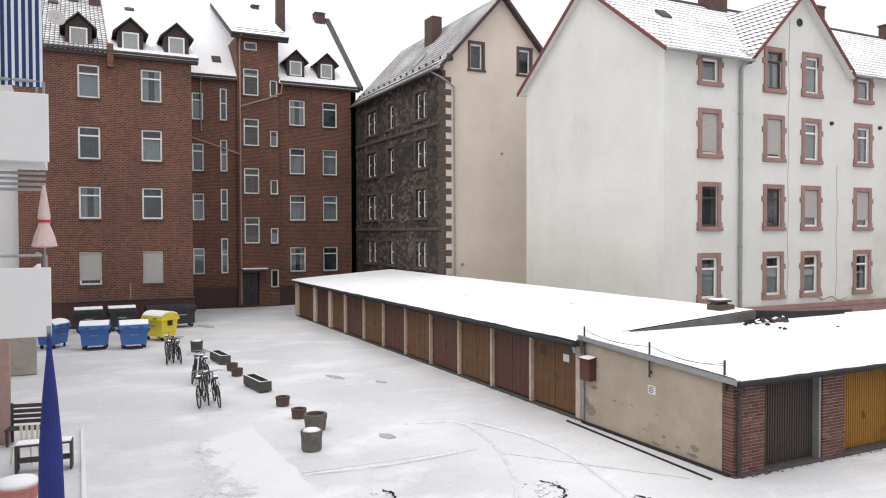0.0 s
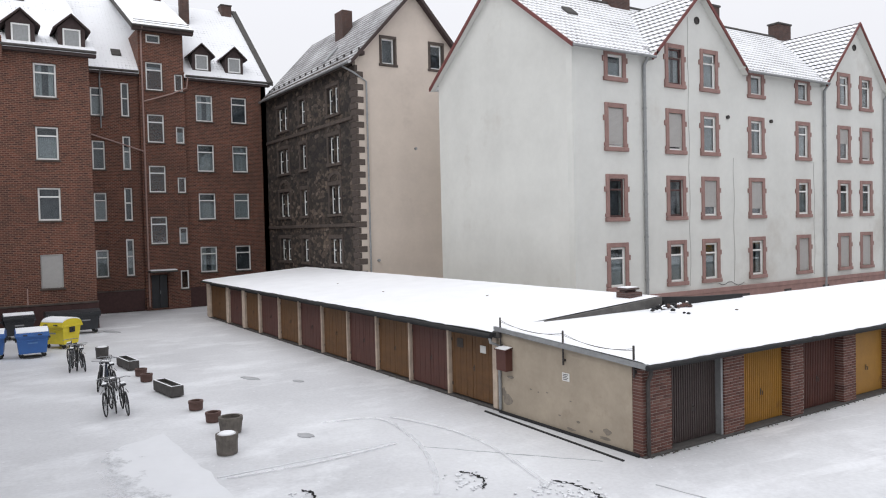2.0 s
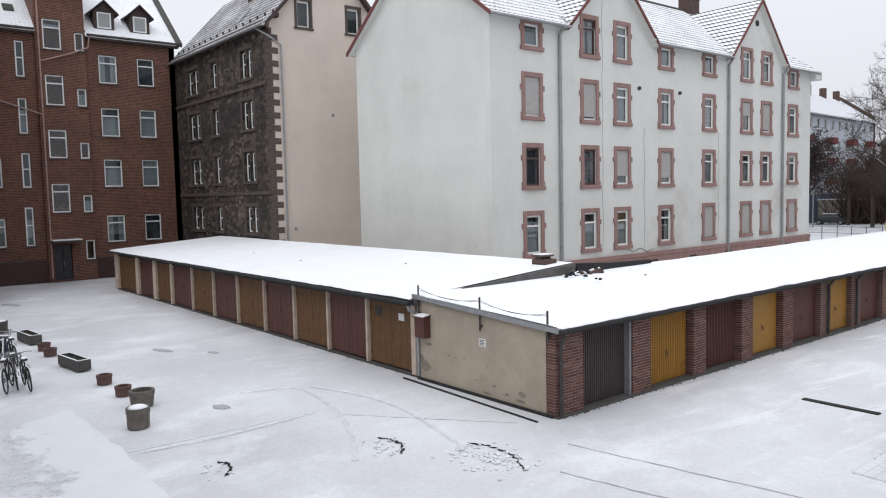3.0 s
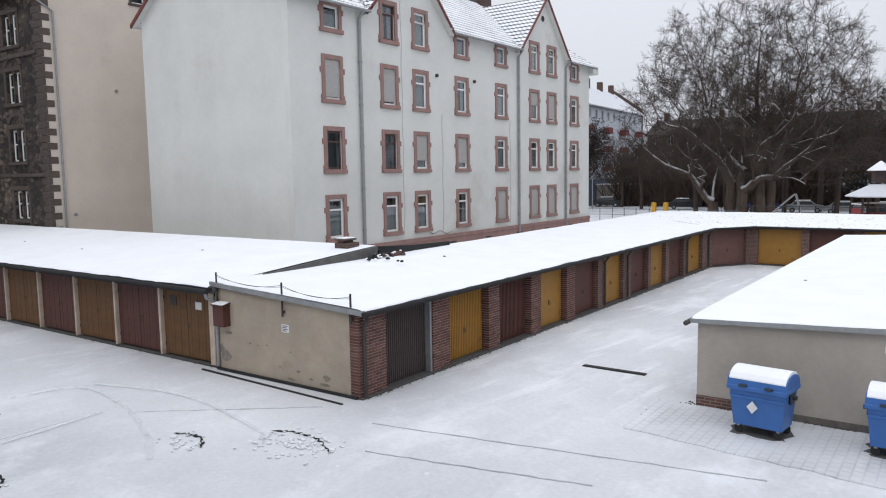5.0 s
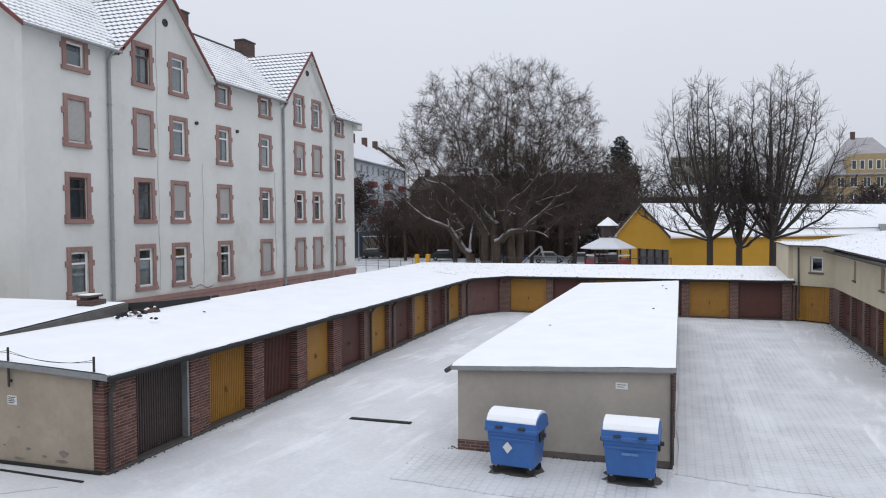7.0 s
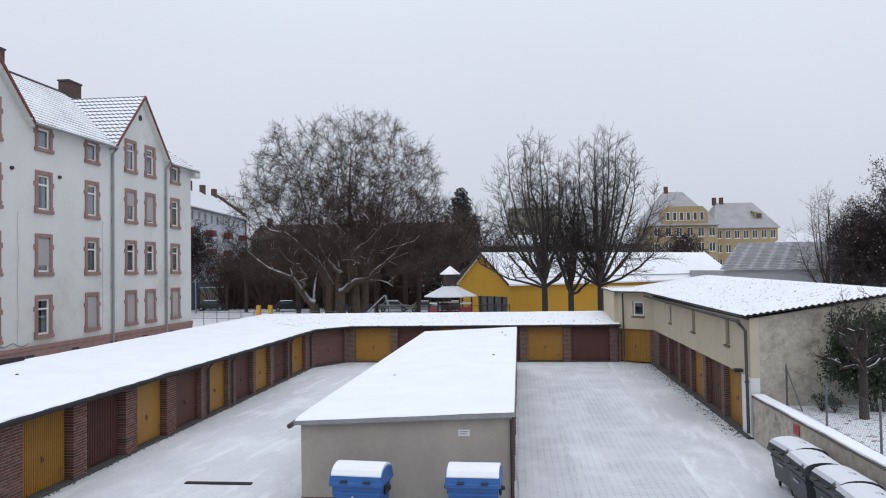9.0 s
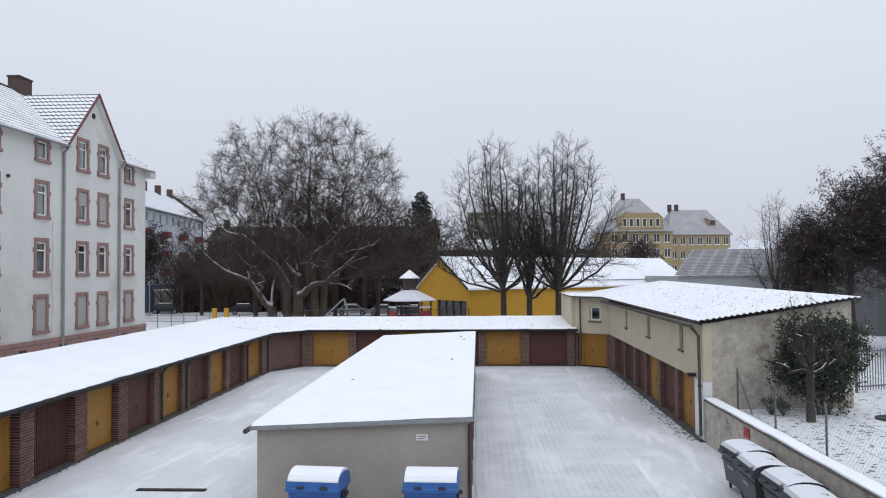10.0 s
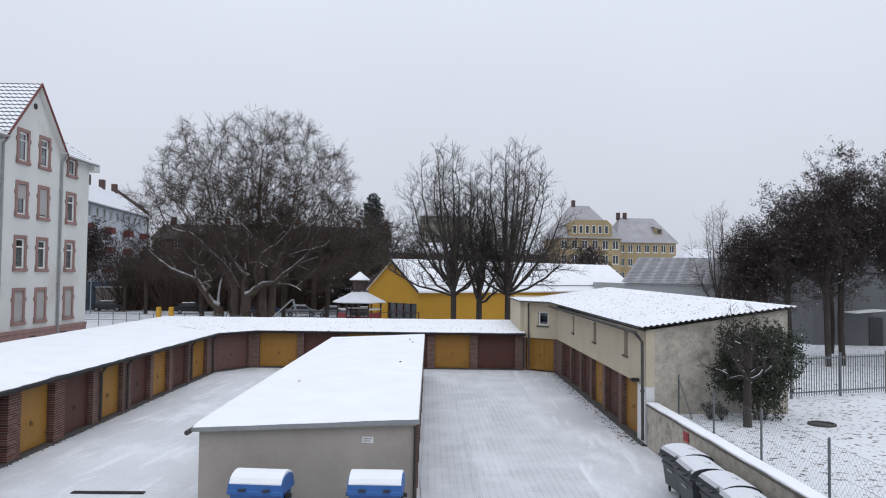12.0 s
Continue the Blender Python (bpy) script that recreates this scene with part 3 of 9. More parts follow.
def downpipe(parent, pts, r=0.055, mat=None, label=""):
    s = Shape().tube(pts, r, 8)
    for a, b in zip(pts, pts[1:]):
        a, b = Vector(a), Vector(b)
        n = int((b - a).length / 2.2)
        for i in range(1, n + 1):
            p = a.lerp(b, i / (n + 1))
            s.tube([p - (b - a).normalized() * 0.03, p + (b - a).normalized() * 0.03], r * 1.35, 8)
    return part("downpipe", s, mat or M_ZINC, parent, label, smooth=False)
# ---- ground ----
def ground():
    s = Shape()
    n, c = 70, 0.0
    xs = [-1500, -600, -250, -120] + list(np.linspace(-70, 40, 56)) + [80, 200, 600, 1500]
    ys = [-1500, -300, -60, -20] + list(np.linspace(-6, 62, 36)) + [90, 140, 300, 800, 1600]
    for y in ys:
        for x in xs:
            near = -66 < x < 36 and -5 < y < 60
            z = 0.018 * noise.noise(Vector((x * 0.35, y * 0.35, 0))) if near else 0.0
            s.v.append((x, y, z - 0.02))
    k = len(xs)
    for j in range(len(ys) - 1):
        for i in range(k - 1):
            a = j * k + i
            s.f.append((a, a + 1, a + k + 1, a + k))
    return solo("ground", s, M_GROUND, "thin trodden snow over the courtyard's asphalt", "ground", kind="structure", smooth=True)


ground()
# ---- white apartment house ----
def white_house():
    W0, LEN, DEEP, EAVE, RIDGE = 23.79, 32.1, 11.4, 14.0, 18.25
    ob = thing("apartment_house", "white rendered four-storey apartment house with pink sandstone window surrounds", "house", pose(-25.6, W0, 0, 0, 0, 90))
    cols = [(26.55, 0), (30.86, 1), (33.60, 1), (37.69, 0), (42.27, 0), (46.78, 1), (49.39, 1), (53.17, 0)]
    fills = {(0, 0): "curtainlow", (0, 1): "dark", (0, 2): "shutter0.93", (0, 3): "curtainlow",
             (1, 0): "curtainlow", (1, 1): "dark", (1, 2): "shutter0.9", (1, 3): "curtainside",
             (2, 0): "curtainlow", (2, 1): "shutter0.74", (2, 2): "curtain", (2, 3): "curtain",
             (3, 0): "curtainside", (3, 1): "shutter0.78", (3, 2): "curtainside", (3, 3): "curtain",
             (4, 0): "shutter0.96", (4, 1): "curtainlow", (4, 2): "curtainlow", (4, 3): "curtainlow",
             (5, 0): "shutter0.96", (5, 1): "curtainlow", (5, 2): "shutter0.45", (5, 3): "curtainside",
             (6, 0): "shutter0.96", (6, 1): "curtain", (6, 2): "shutter0.9", (6, 3): "curtainlow",
             (7, 0): "shutter0.96", (7, 1): "curtain", (7, 2): "curtainside", (7, 3): "curtainlow"}
    rows = [(2.47, 4.40), (5.85, 7.72), (9.24, 11.14)]
    holes, surr = [], []
    for i, (y, tall) in enumerate(cols):
        for j, (a, b) in enumerate(rows + [(12.62, 14.45) if tall else (12.60, 13.68)]):
            u = y - W0
            holes.append((u - 0.51, u + 0.51, a, b))
            surr.append((i, j, u, a, b))
    g1, g2 = (29.2 - W0, 32.65 - W0, 36.1 - W0), (44.62 - W0, 48.5 - W0, 51.5 - W0)
    g2 = (g2[0], (g2[0] + g2[2]) / 2, g2[2])
    low = [h for h in holes if h[3] < 14.0]
    high = [(h[0], h[1], h[2], 14.0) for h in holes if h[3] >= 14.0]
    part("wall", wall_shape(LEN, 0, EAVE, low + high, 0.4), M_WHITE, ob)
    # cross gables, with the tops of their windows
    for (a, c, b), apex in ((g1, 17.45), (g2, 17.75)):
        s = Shape()
        hs = sorted(h for h in holes if h[3] > 14 and a < h[0] < b)
        k = (apex - EAVE) / (c - a)
        roofz = lambda u: EAVE + k * (u - a) if u < c else EAVE + (apex - EAVE) * (b - u) / (b - c)
        cuts = [a, hs[0][0], hs[0][1], c, hs[1][0], hs[1][1], b]
        for p, q in zip(cuts, cuts[1:]):
            inside = any(h[0] <= p and q <= h[1] for h in hs)
            z = 14.45 if inside else EAVE
            for y in (0, 0.4):
                s.poly((p, y, z), (q, y, z), (q, y, max(z, roofz(q))), (p, y, max(z, roofz(p))))
            if inside:
                s.poly((p, 0, z), (q, 0, z), (q, 0.4, z), (p, 0.4, z))
        part("cross_gable", s, M_WHITE, ob)
        # small round vent
        part("gable_vent", Shape().lathe([(0.20, 0), (0.20, 0.05), (0.15, 0.05), (0.15, 0.02)], 14), M_DARKMETAL, ob, "round gable vent", pose(c, 0.0, apex - 1.35, 90))
        # saddle roof of the cross gable, runs back into the main roof
        back = (apex - EAVE) / ((RIDGE - EAVE) / (DEEP / 2)) + 0.3
        t = Shape()
        o, dz = 0.42, 0.16
        for e, sg in ((a, -1), (b, 1)):
            q = k * o
            t.slab([(c, -o, apex + dz), (c, back, apex + dz), (e + sg * 0.02, 0.05, EAVE + dz), (e + sg * o, -o, EAVE + dz - q)], 0.12)
        part("cross_roof", t, M_TILE_GRID, ob)
        v = Shape()
        for e, sg in ((a, -1), (b, 1)):
            q = k * o
            v.slab([(c, -o - 0.03, apex + dz + 0.03), (c, -o + 0.05, apex + dz + 0.03), (e + sg * o, -o + 0.05, EAVE + dz - q + 0.03), (e + sg * o, -o - 0.03, EAVE + dz - q + 0.03)], 0.2)
        part("verge_board", v, M_PINKDARK, ob, "red-brown painted verge board")
        for e, sg in ((a, -1), (b, 1)):
            q = k * o
            part("soffit", Shape().slab([(c, -o - 0.01, apex + dz - 0.124), (c, 0.0, apex + dz - 0.124), (e + sg * o, 0.0, EAVE + dz - q - 0.124), (e + sg * o, -o - 0.01, EAVE + dz - q - 0.124)], 0.03), M_WHITE, ob)
        for e, sg in ((a, -1), (b, 1)):
            part("bracket", Shape().box(e + sg * 0.1 - 0.09, e + sg * 0.1 + 0.09, -0.45, 0, EAVE - 0.12, EAVE + 0.08, 0.02), M_WHITE, ob)
    # end wall with gable
    top = [(0, EAVE), (DEEP / 2, RIDGE), (DEEP, EAVE)]
    gm = pose(0, DEEP, 0, 0, 0, -90)
    part("gable_wall", wall_shape(DEEP - 0.4, 0, EAVE, [], 0.4, top=[(DEEP - x, z) for x, z in top]), M_WHITE, ob, "plain white gable wall with faint stains", gm)
    part("back_wall", Shape().box(0.4, LEN - 0.4, DEEP - 0.4, DEEP, 0, EAVE), M_WHITE, ob)
    part("far_wall", Shape().box(LEN - 0.4, LEN, 0.4, DEEP - 0.4, 0, EAVE), M_WHITE, ob)
    # main roof
    o, k = 0.45, (RIDGE - EAVE) / (DEEP / 2)
    r = Shape()
    hip = 3.2
    L = -0.35
    dz = 0.14
    segs = [(L, g1[0] - 0.3), (g1[2] + 0.3, g2[0] - 0.3), (g2[2] + 0.3, LEN + 0.4)]
    for a, b in segs:
        r.slab([(a, -o, EAVE - k * o + dz), (b, -o, EAVE - k * o + dz), (b, 0.4, EAVE + k * 0.4 + dz), (a, 0.4, EAVE + k * 0.4 + dz)], 0.14)
    r.slab([(L, 0.4, EAVE + k * 0.4 + dz), (LEN + 0.4, 0.4, EAVE + k * 0.4 + dz), (LEN - hip, DEEP / 2, RIDGE + dz), (L, DEEP / 2, RIDGE + dz)], 0.14)
    r.slab([(L, DEEP / 2, RIDGE + dz), (LEN - hip, DEEP / 2, RIDGE + dz), (LEN + 0.4, DEEP + o, EAVE - k * o + dz), (L, DEEP + o, EAVE - k * o + dz)], 0.14)
    r.slab([(LEN + 0.4, 0, EAVE + 0.2), (LEN + 0.4, DEEP, EAVE + 0.2), (LEN - hip, DEEP / 2, RIDGE + dz)], 0.14)
    part("roof", r, M_TILE_Y, ob, "tiled roof under thin snow")
    part("ridge_tiles", Shape().tube([(L, DEEP / 2, RIDGE + dz), (LEN - hip, DEEP / 2, RIDGE + dz)], 0.11, 6), M_FIBRE, ob)
    vb = Shape()
    for sg in (-1, 1):
        y0, y1 = DEEP / 2, DEEP / 2 + sg * (DEEP / 2 + o)
        z0, z1 = RIDGE + dz + 0.02, EAVE - k * o + dz + 0.02
        vb.slab([(L - 0.04, y0, z0), (L + 0.05, y0, z0), (L + 0.05, y1, z1), (L - 0.04, y1, z1)], 0.2)
    part("verge_board", vb, M_PINKDARK, ob, "red-brown painted verge board")
    for sg in (-1, 1):
        y0, y1 = DEEP / 2, DEEP / 2 + sg * (DEEP / 2 + o)
        z0, z1 = RIDGE + dz - 0.145, EAVE - k * o + dz - 0.145
        part("soffit", Shape().slab([(L - 0.02, y0, z0), (0.0, y0, z0), (0.0, y1, z1), (L - 0.02, y1, z1)], 0.03), M_WHITE, ob)
    part("eaves_box", Shape().box(LEN - 0.2, LEN + 0.75, -0.5, 0.3, EAVE - 0.75, EAVE - 0.1, 0.06), M_WHITE, ob, "boxed white eaves corner")
    # gutters
    for a, b in segs:
        part("gutter", Shape().tube([(a, -o - 0.06, EAVE - k * o + 0.06), (b, -o - 0.06, EAVE - k * o + 0.06)], 0.075, 8), M_ZINC, ob)
    for y in (28.48, 44.44, 51.58):
        u = y - W0
        downpipe(ob, [(u, -0.45, EAVE - 0.22), (u, -0.12, EAVE - 0.65), (u, -0.12, 0.6)], 0.085)
    # chimneys
    for u, d, w, h in ((8.9, 5.7, 1.5, 1.5), (25.2, 5.7, 1.5, 1.3), (17.6, 5.7, 0.8, 1.5)):
        z = RIDGE - 0.7
        c = part("chimney", Shape().box(u - w / 2, u + w / 2, d - 0.4, d + 0.4, z, z + h + 0.4, 0.02), M_CHIM, ob)
        part("chimney_cap", Shape().box(u - w / 2 - 0.06, u + w / 2 + 0.06, d - 0.46, d + 0.46, z + h + 0.4, z + h + 0.52, 0.02), M_FIBRE, c)
    # roof hatches
    for u, d in ((2.6, 3.0), (14.6, 2.7)):
        z = EAVE + k * d + dz
        part("roof_hatch", Shape().slab([(u, d, z + 0.10), (u + 0.7, d, z + 0.10), (u + 0.7, d + 0.5, z + 0.16 + k * 0.5), (u, d + 0.5, z + 0.16 + k * 0.5)], 0.12), M_FIBRE, ob)
    # plinth
    part("plinth", Shape().box(0, LEN + 0.02, -0.10, 0, 0, 1.95, 0.02), M_PINK, ob, "pink sandstone plinth")
    part("plinth_ledge", Shape().box(0, LEN + 0.03, -0.14, -0.1, 1.72, 1.97, 0.02), M_PINK, ob)
    for u in np.arange(4.3, LEN, 4.0):
        part("cellar_window", Shape().box(u, u + 0.7, -0.115, -0.1, 1.15, 1.5, 0.004), M_DARKMETAL, ob)

    # window surrounds with ears and a sill
    def surround(h):
        s = Shape()
        b = 0.012
        s.box(-0.73, -0.51, -0.07, 0.02, 0, h + 0.22, b).box(0.51, 0.73, -0.07, 0.02, 0, h + 0.22, b)
        s.box(-0.51, 0.51, -0.07, 0.02, h, h + 0.22, b)
        for sg in (-1, 1):
            s.box(sg * 0.73, sg * 0.84, -0.075, 0.02, h * 0.66, h * 0.66 + 0.26, b)
            if h > 1.2:
                s.box(sg * 0.73, sg * 0.80, -0.075, 0.02, 0.02, 0.2, b)
        s.box(-0.80, 0.80, -0.14, 0.02, -0.2, 0, 0.02)
        return s.mesh("surround", M_PINK)

    for i, j, u, a, b in surr:
        h = round(b - a, 2)
        f = fills[i, j]
        wm = M_DARKFRAME if (i, j) in ((0, 1), (1, 1), (1, 3)) else None
        w = window(ob, u - 0.5, a + 0.01, 1.0, h - 0.02, 0.055, "transom" if h > 1.3 else "plain", f, wm)
        part("surround", shared(("surround", h), lambda: surround(h)), M_PINK, ob, "", pose(u, 0, a))
    # cables, vents on the facade
    for y in (31.9, 35.6, 43.4):
        u = y - W0
        pts = [(u + 0.04 * math.sin(z * 2.1), -0.02, z) for z in np.linspace(16.2 if y < 33 else 9, 2.2, 24)]
        part("wall_cable", Shape().tube(pts, 0.012, 4), M_SHUTTER, ob)
    pts = [(34.2 - W0 + i * 0.28, -0.02, 2.2 - 0.10 * math.sin(i * 1.3) - 0.02 * i) for i in range(9)]
    part("wall_cable", Shape().tube(pts, 0.014, 4), M_DARKMETAL, ob)
    for y, z in ((35.1, 11.2), (39.05, 11.2)):
        part("vent_pipe", Shape().tube([(y - W0, 0, z), (y - W0, -0.12, z)], 0.10, 10), M_DARKMETAL, ob)
    return ob


M_PINKDARK = plain("red_brown_verge_paint", (0.17, 0.05, 0.045), 0.7)
M_DARKFRAME = plain("dark_brown_window_frame", (0.075, 0.035, 0.032), 0.6)
white_house()


# ---- brick tenement with a projecting wing ----
def dormer(parent, u, y, z, w=1.55, h=1.35, k=0.9, label=""):
    """A small gabled dormer whose front stands at (u, y) on a roof that climbs k per metre."""
    deep = (h + 0.75) / k
    d = part("dormer", Shape().prism([(-w / 2, -0.3), (w / 2, -0.3), (w / 2, h), (0, h + 0.72), (-w / 2, h)], 0.0, deep), M_DARKBOARD, parent, label, pose(u, y, z))
    r = Shape()
    for sg in (-1, 1):
        r.slab([(0, -0.28, h + 0.86), (0, deep, h + 0.86), (sg * (w / 2 + 0.28), deep, h - 0.06), (sg * (w / 2 + 0.28), -0.28, h - 0.06)], 0.10)
    part("dormer_roof", r, M_DARKBOARD, d)
    sn = Shape()
    for sg in (-1, 1):
        sn.slab([(sg * 0.05, -0.2, h + 0.845), (sg * 0.05, deep, h + 0.845), (sg * (w / 2 + 0.2), deep, h + 0.055), (sg * (w / 2 + 0.2), -0.2, h + 0.055)], 0.035)
    part("roof_snow", sn, M_SNOW, d)
    fr = Shape()
    a, b, c, e, t = -0.48, 0.48, 0.05, h - 0.02, 0.09
    for q in ((a, a + t, c, e), (b - t, b, c, e), (a + t, b - t, c, c + t), (a + t, b - t, e - t, e)):
        fr.box(q[0], q[1], -0.06, 0.02, q[2], q[3], 0.01)
    wf = part("window_frame", fr, M_WINWHITE, d)
    part("pane", Shape().box(a + t * 0.8, b - t * 0.8, -0.02, -0.01, c + t * 0.8, e - t * 0.8), M_PANE, wf)
    return d


M_DARKBOARD = plain("dark_brown_boards", (0.055, 0.036, 0.034), 0.8, vary=0.3)
M_PANE = plain("grey_curtained_pane", (0.30, 0.31, 0.31), 0.12, vary=0.2, bumps=0)


def brick_house():
    X2, WING = -57.3, 8.5
    ob = thing("brick_tenement", "dark red brick tenement with a projecting wing and snowy dormered roof", "house", pose(X2, 0, 0, 0, 0, 90))
    rows4 = [(2.57, 4.52), (6.60, 8.60), (10.24, 12.30), (14.04, 16.06)]
    # main range: bay, stair tower, right part
    cols = [(7.72, 0.85, rows4, 0), (9.74, 0.55, [(2.58, 5.25), (6.59, 8.97), (10.27, 12.68), (14.09, 16.52)], 1), (13.42, 0.62, [(1.42, 2.83), (4.8, 6.03), (8.6, 9.76), (12.27, 13.52), (16.11, 17.39)], 2), (15.0, 1.27, rows4, 3), (17.68, 1.22, rows4, 4)]
    holes = []
    fill_of = {(0, 0): "curtain", (0, 1): "curtainlow", (0, 2): "dark", (0, 3): "curtainlow", (3, 0): "curtainside", (3, 1): "curtainlow", (3, 2): "curtainlow", (3, 3): "curtainside", (4, 0): "dark", (4, 1): "curtain", (4, 2): "curtain", (4, 3): "dark"}
    wins = []
    for u, w, rows, k in cols:
        for j, (a, b) in enumerate(rows):
            holes.append((u, u + w, a, b))
            wins.append((u, w, a, b, fill_of.get((k, j), "curtainlow" if (j + k) % 2 else "dark")))
    part("wall", wall_shape(20.47, 0, 17.6, [h for h in holes if not 10.9 < h[0] < 14.1], 0.4, 6.0), M_BRICK, ob)
    tw = [(11.42, 12.6, a, b) for a, b in ((4.83, 6.86), (8.62, 10.59), (12.26, 14.34), (16.07, 18.12))] + [(11.5, 12.5, 19.5, 20.15), (11.32, 12.5, 0.1, 2.6)]
    tw += [h for h in holes if 13 < h[0] < 14]
    t_off = pose(0, -0.3, 0)
    part("stair_tower", wall_shape(14.1, 0, 20.5, tw, 0.4, 10.95), M_BRICK, ob, "", t_off)
    part("tower_side", Shape().box(10.95, 11.3, 0.1, 5.0, 17.0, 20.5).box(13.75, 14.1, 0.1, 5.0, 17.0, 20.5), M_BRICK, ob)
    for u, w, a, b, f in wins:
        off = t_off if 13 < u < 14 else None
        window(ob, u + 0.01, a + 0.01, w - 0.02, b - a - 0.02, 0.10, "sash" if 9 < u < 10.5 else ("plain" if w < 0.7 else "transom"), f, m0=off)
        part("lintel", Shape().box(u - 0.12, u + w + 0.12, -0.02, 0.05, b, b + 0.24, 0.008), M_BRICK, ob, "", off)
        part("sill", Shape().box(u - 0.08, u + w + 0.08, -0.09, 0.05, a - 0.09, a, 0.012), M_STONE_TRIM, ob, "", off)
    for a, b in ((4.83, 6.86), (8.62, 10.59), (12.26, 14.34), (16.07, 18.12)):
        window(ob, 11.43, a + 0.01, 1.16, b - a - 0.02, 0.10, "transom", "dark", m0=t_off)
        part("sill", Shape().box(11.34, 12.68, -0.09, 0.05, a - 0.09, a, 0.012), M_STONE_TRIM, ob, "", t_off)
    window(ob, 11.51, 19.51, 0.98, 0.62, 0.10, "plain", "dark", m0=t_off)
    dr = part("door", Shape().box(11.36, 11.9, 0.18, 0.25, 0.12, 2.55, 0.01).box(11.92, 12.46, 0.18, 0.25, 0.12, 2.55, 0.01), M_BLACK, ob, "dark double house door", t_off)
    part("door_handle", Shape().tube([(11.96, 0.15, 1.15), (11.96, 0.15, 1.4)], 0.02, 6), M_ZINC, dr)
    part("canopy", Shape().box(11.1, 13.0, -1.0, 0.02, 2.78, 2.9, 0.02), M_FIBRE, ob, "small flat canopy", t_off)
    part("canopy_snow", Shape().box(11.12, 12.98, -0.98, 0.0, 2.902, 2.98, 0.03), M_SNOW, ob, "", t_off)
    part("plinth", Shape().box(6.0, 10.9, -0.06, 0, 0, 1.5, 0.02), M_BRICK_PLINTH, ob)
    part("plinth", Shape().box(14.12, 20.47, -0.06, 0, 0, 1.5, 0.02), M_BRICK_PLINTH, ob)
    part("plinth_ledge", Shape().box(6.0, 10.9, -0.1, -0.03, 1.502, 1.6, 0.01), M_STONE_TRIM, ob)
    # projecting wing
    wm = pose(0, -WING, 0)
    wh, ww = [], []
    wing_rows = [(2.55, 4.51), (6.50, 8.43), (10.04, 11.98), (13.67, 15.65)]
    wing_fill = {(0, 0): "shutter0.83", (0, 1): "curtainside", (0, 2): "dark", (0, 3): "curtainlow", (1, 0): "shutter0.97", (1, 1): "dark", (1, 2): "curtainlow", (1, 3): "curtainside"}
    for i, u in enumerate((0.15, 3.62)):
        for j, (a, b) in enumerate(wing_rows):
            wh.append((u, u + 1.2, a, b))
            ww.append((u, a, b, wing_fill[i, j]))
    part("wing_wall", wall_shape(6.56, 0, 16.6, wh, 0.4, -9.0), M_BRICK, ob, "", wm)
    part("wing_side", Shape().box(6.16, 6.56, -WING + 0.4, 0, 0, 16.6).box(-9, -8.6, -WING + 0.4, 8, 0, 16.6), M_BRICK, ob)
    for u, a, b, f in ww:
        window(ob, u + 0.01, a + 0.01, 1.18, b - a - 0.02, 0.10, "transom", f, m0=wm)
        part("lintel", Shape().box(u - 0.12, u + 1.32, -0.02, 0.05, b, b + 0.26, 0.008), M_BRICK, ob, "", wm)
        part("sill", Shape().box(u - 0.08, u + 1.28, -0.09, 0.05, a - 0.1, a, 0.012), M_STONE_TRIM, ob, "", wm)
    part("plinth", Shape().box(-9, 6.62, -0.08, 0, 0, 1.55, 0.02), M_BRICK_PLINTH, ob, "", wm)
    part("plinth_ledge", Shape().box(-9, 6.64, -0.13, -0.05, 1.552, 1.66, 0.012), M_STONE_TRIM, ob, "", wm)
    # roofs
    R, ZR = 8.3, 24.9
    k = (ZR - 17.6) / R
    r = Shape()
    r.slab([(5.5, 0.1, 17.6 + 0.1 * k + 0.12), (20.75, 0.1, 17.6 + 0.1 * k + 0.12), (20.75, R, ZR + 0.12), (5.5, R, ZR + 0.12)], 0.16)
    for a, b in ((5.5, 10.94), (14.11, 20.75)):
        r.slab([(a, -0.45, 17.6 - 0.45 * k + 0.12), (b, -0.45, 17.6 - 0.45 * k + 0.12), (b, 0.1, 17.6 + 0.1 * k + 0.12), (a, 0.1, 17.6 + 0.1 * k + 0.12)], 0.16)
    part("roof", r, M_TILE_B, ob, "snow-covered tiled roof")
    part("roof", Shape().slab([(-12, R, ZR + 0.12), (20.75, R, ZR + 0.12), (20.75, 2 * R, 17.6), (-12, 2 * R, 17.6)], 0.16), M_TILE_B, ob)
    kw = (ZR - 16.6) / (R + WING)
    r = Shape()
    r.slab([(1.9, -WING - 0.4, 16.6 - 0.4 * kw + 0.1), (6.95, -WING - 0.4, 16.6 - 0.4 * kw + 0.1), (6.95, R, ZR + 0.1), (1.9, R, ZR + 0.1)], 0.16)
    part("wing_roof", r, M_TILE_B, ob, "snow-covered tiled roof")
    r = Shape().slab([(-9.3, -WING - 0.4, 16.6 - 0.4 * kw + 0.1), (1.9, -WING - 0.4, 16.6 - 0.4 * kw + 0.1), (1.9, R, ZR + 0.1), (-9.3, R, ZR + 0.1)], 0.16)
    part("wing_roof", r, M_TILE_DARK, ob, "dark tiled roof with little snow")
    part("wing_roof_side", Shape().poly((6.56, -WING, 16.6), (6.56, 0, 16.6), (6.56, R, 17.6), (6.56, R, ZR)), M_BRICK, ob)
    part("gable_wall", Shape().slab([(20.07, 0, 17.6), (20.47, 0, 17.6), (20.47, R, ZR), (20.07, R, ZR)], 7).box(20.07, 20.47, 0, 2 * R, 0, 17.6), M_BRICK, ob)
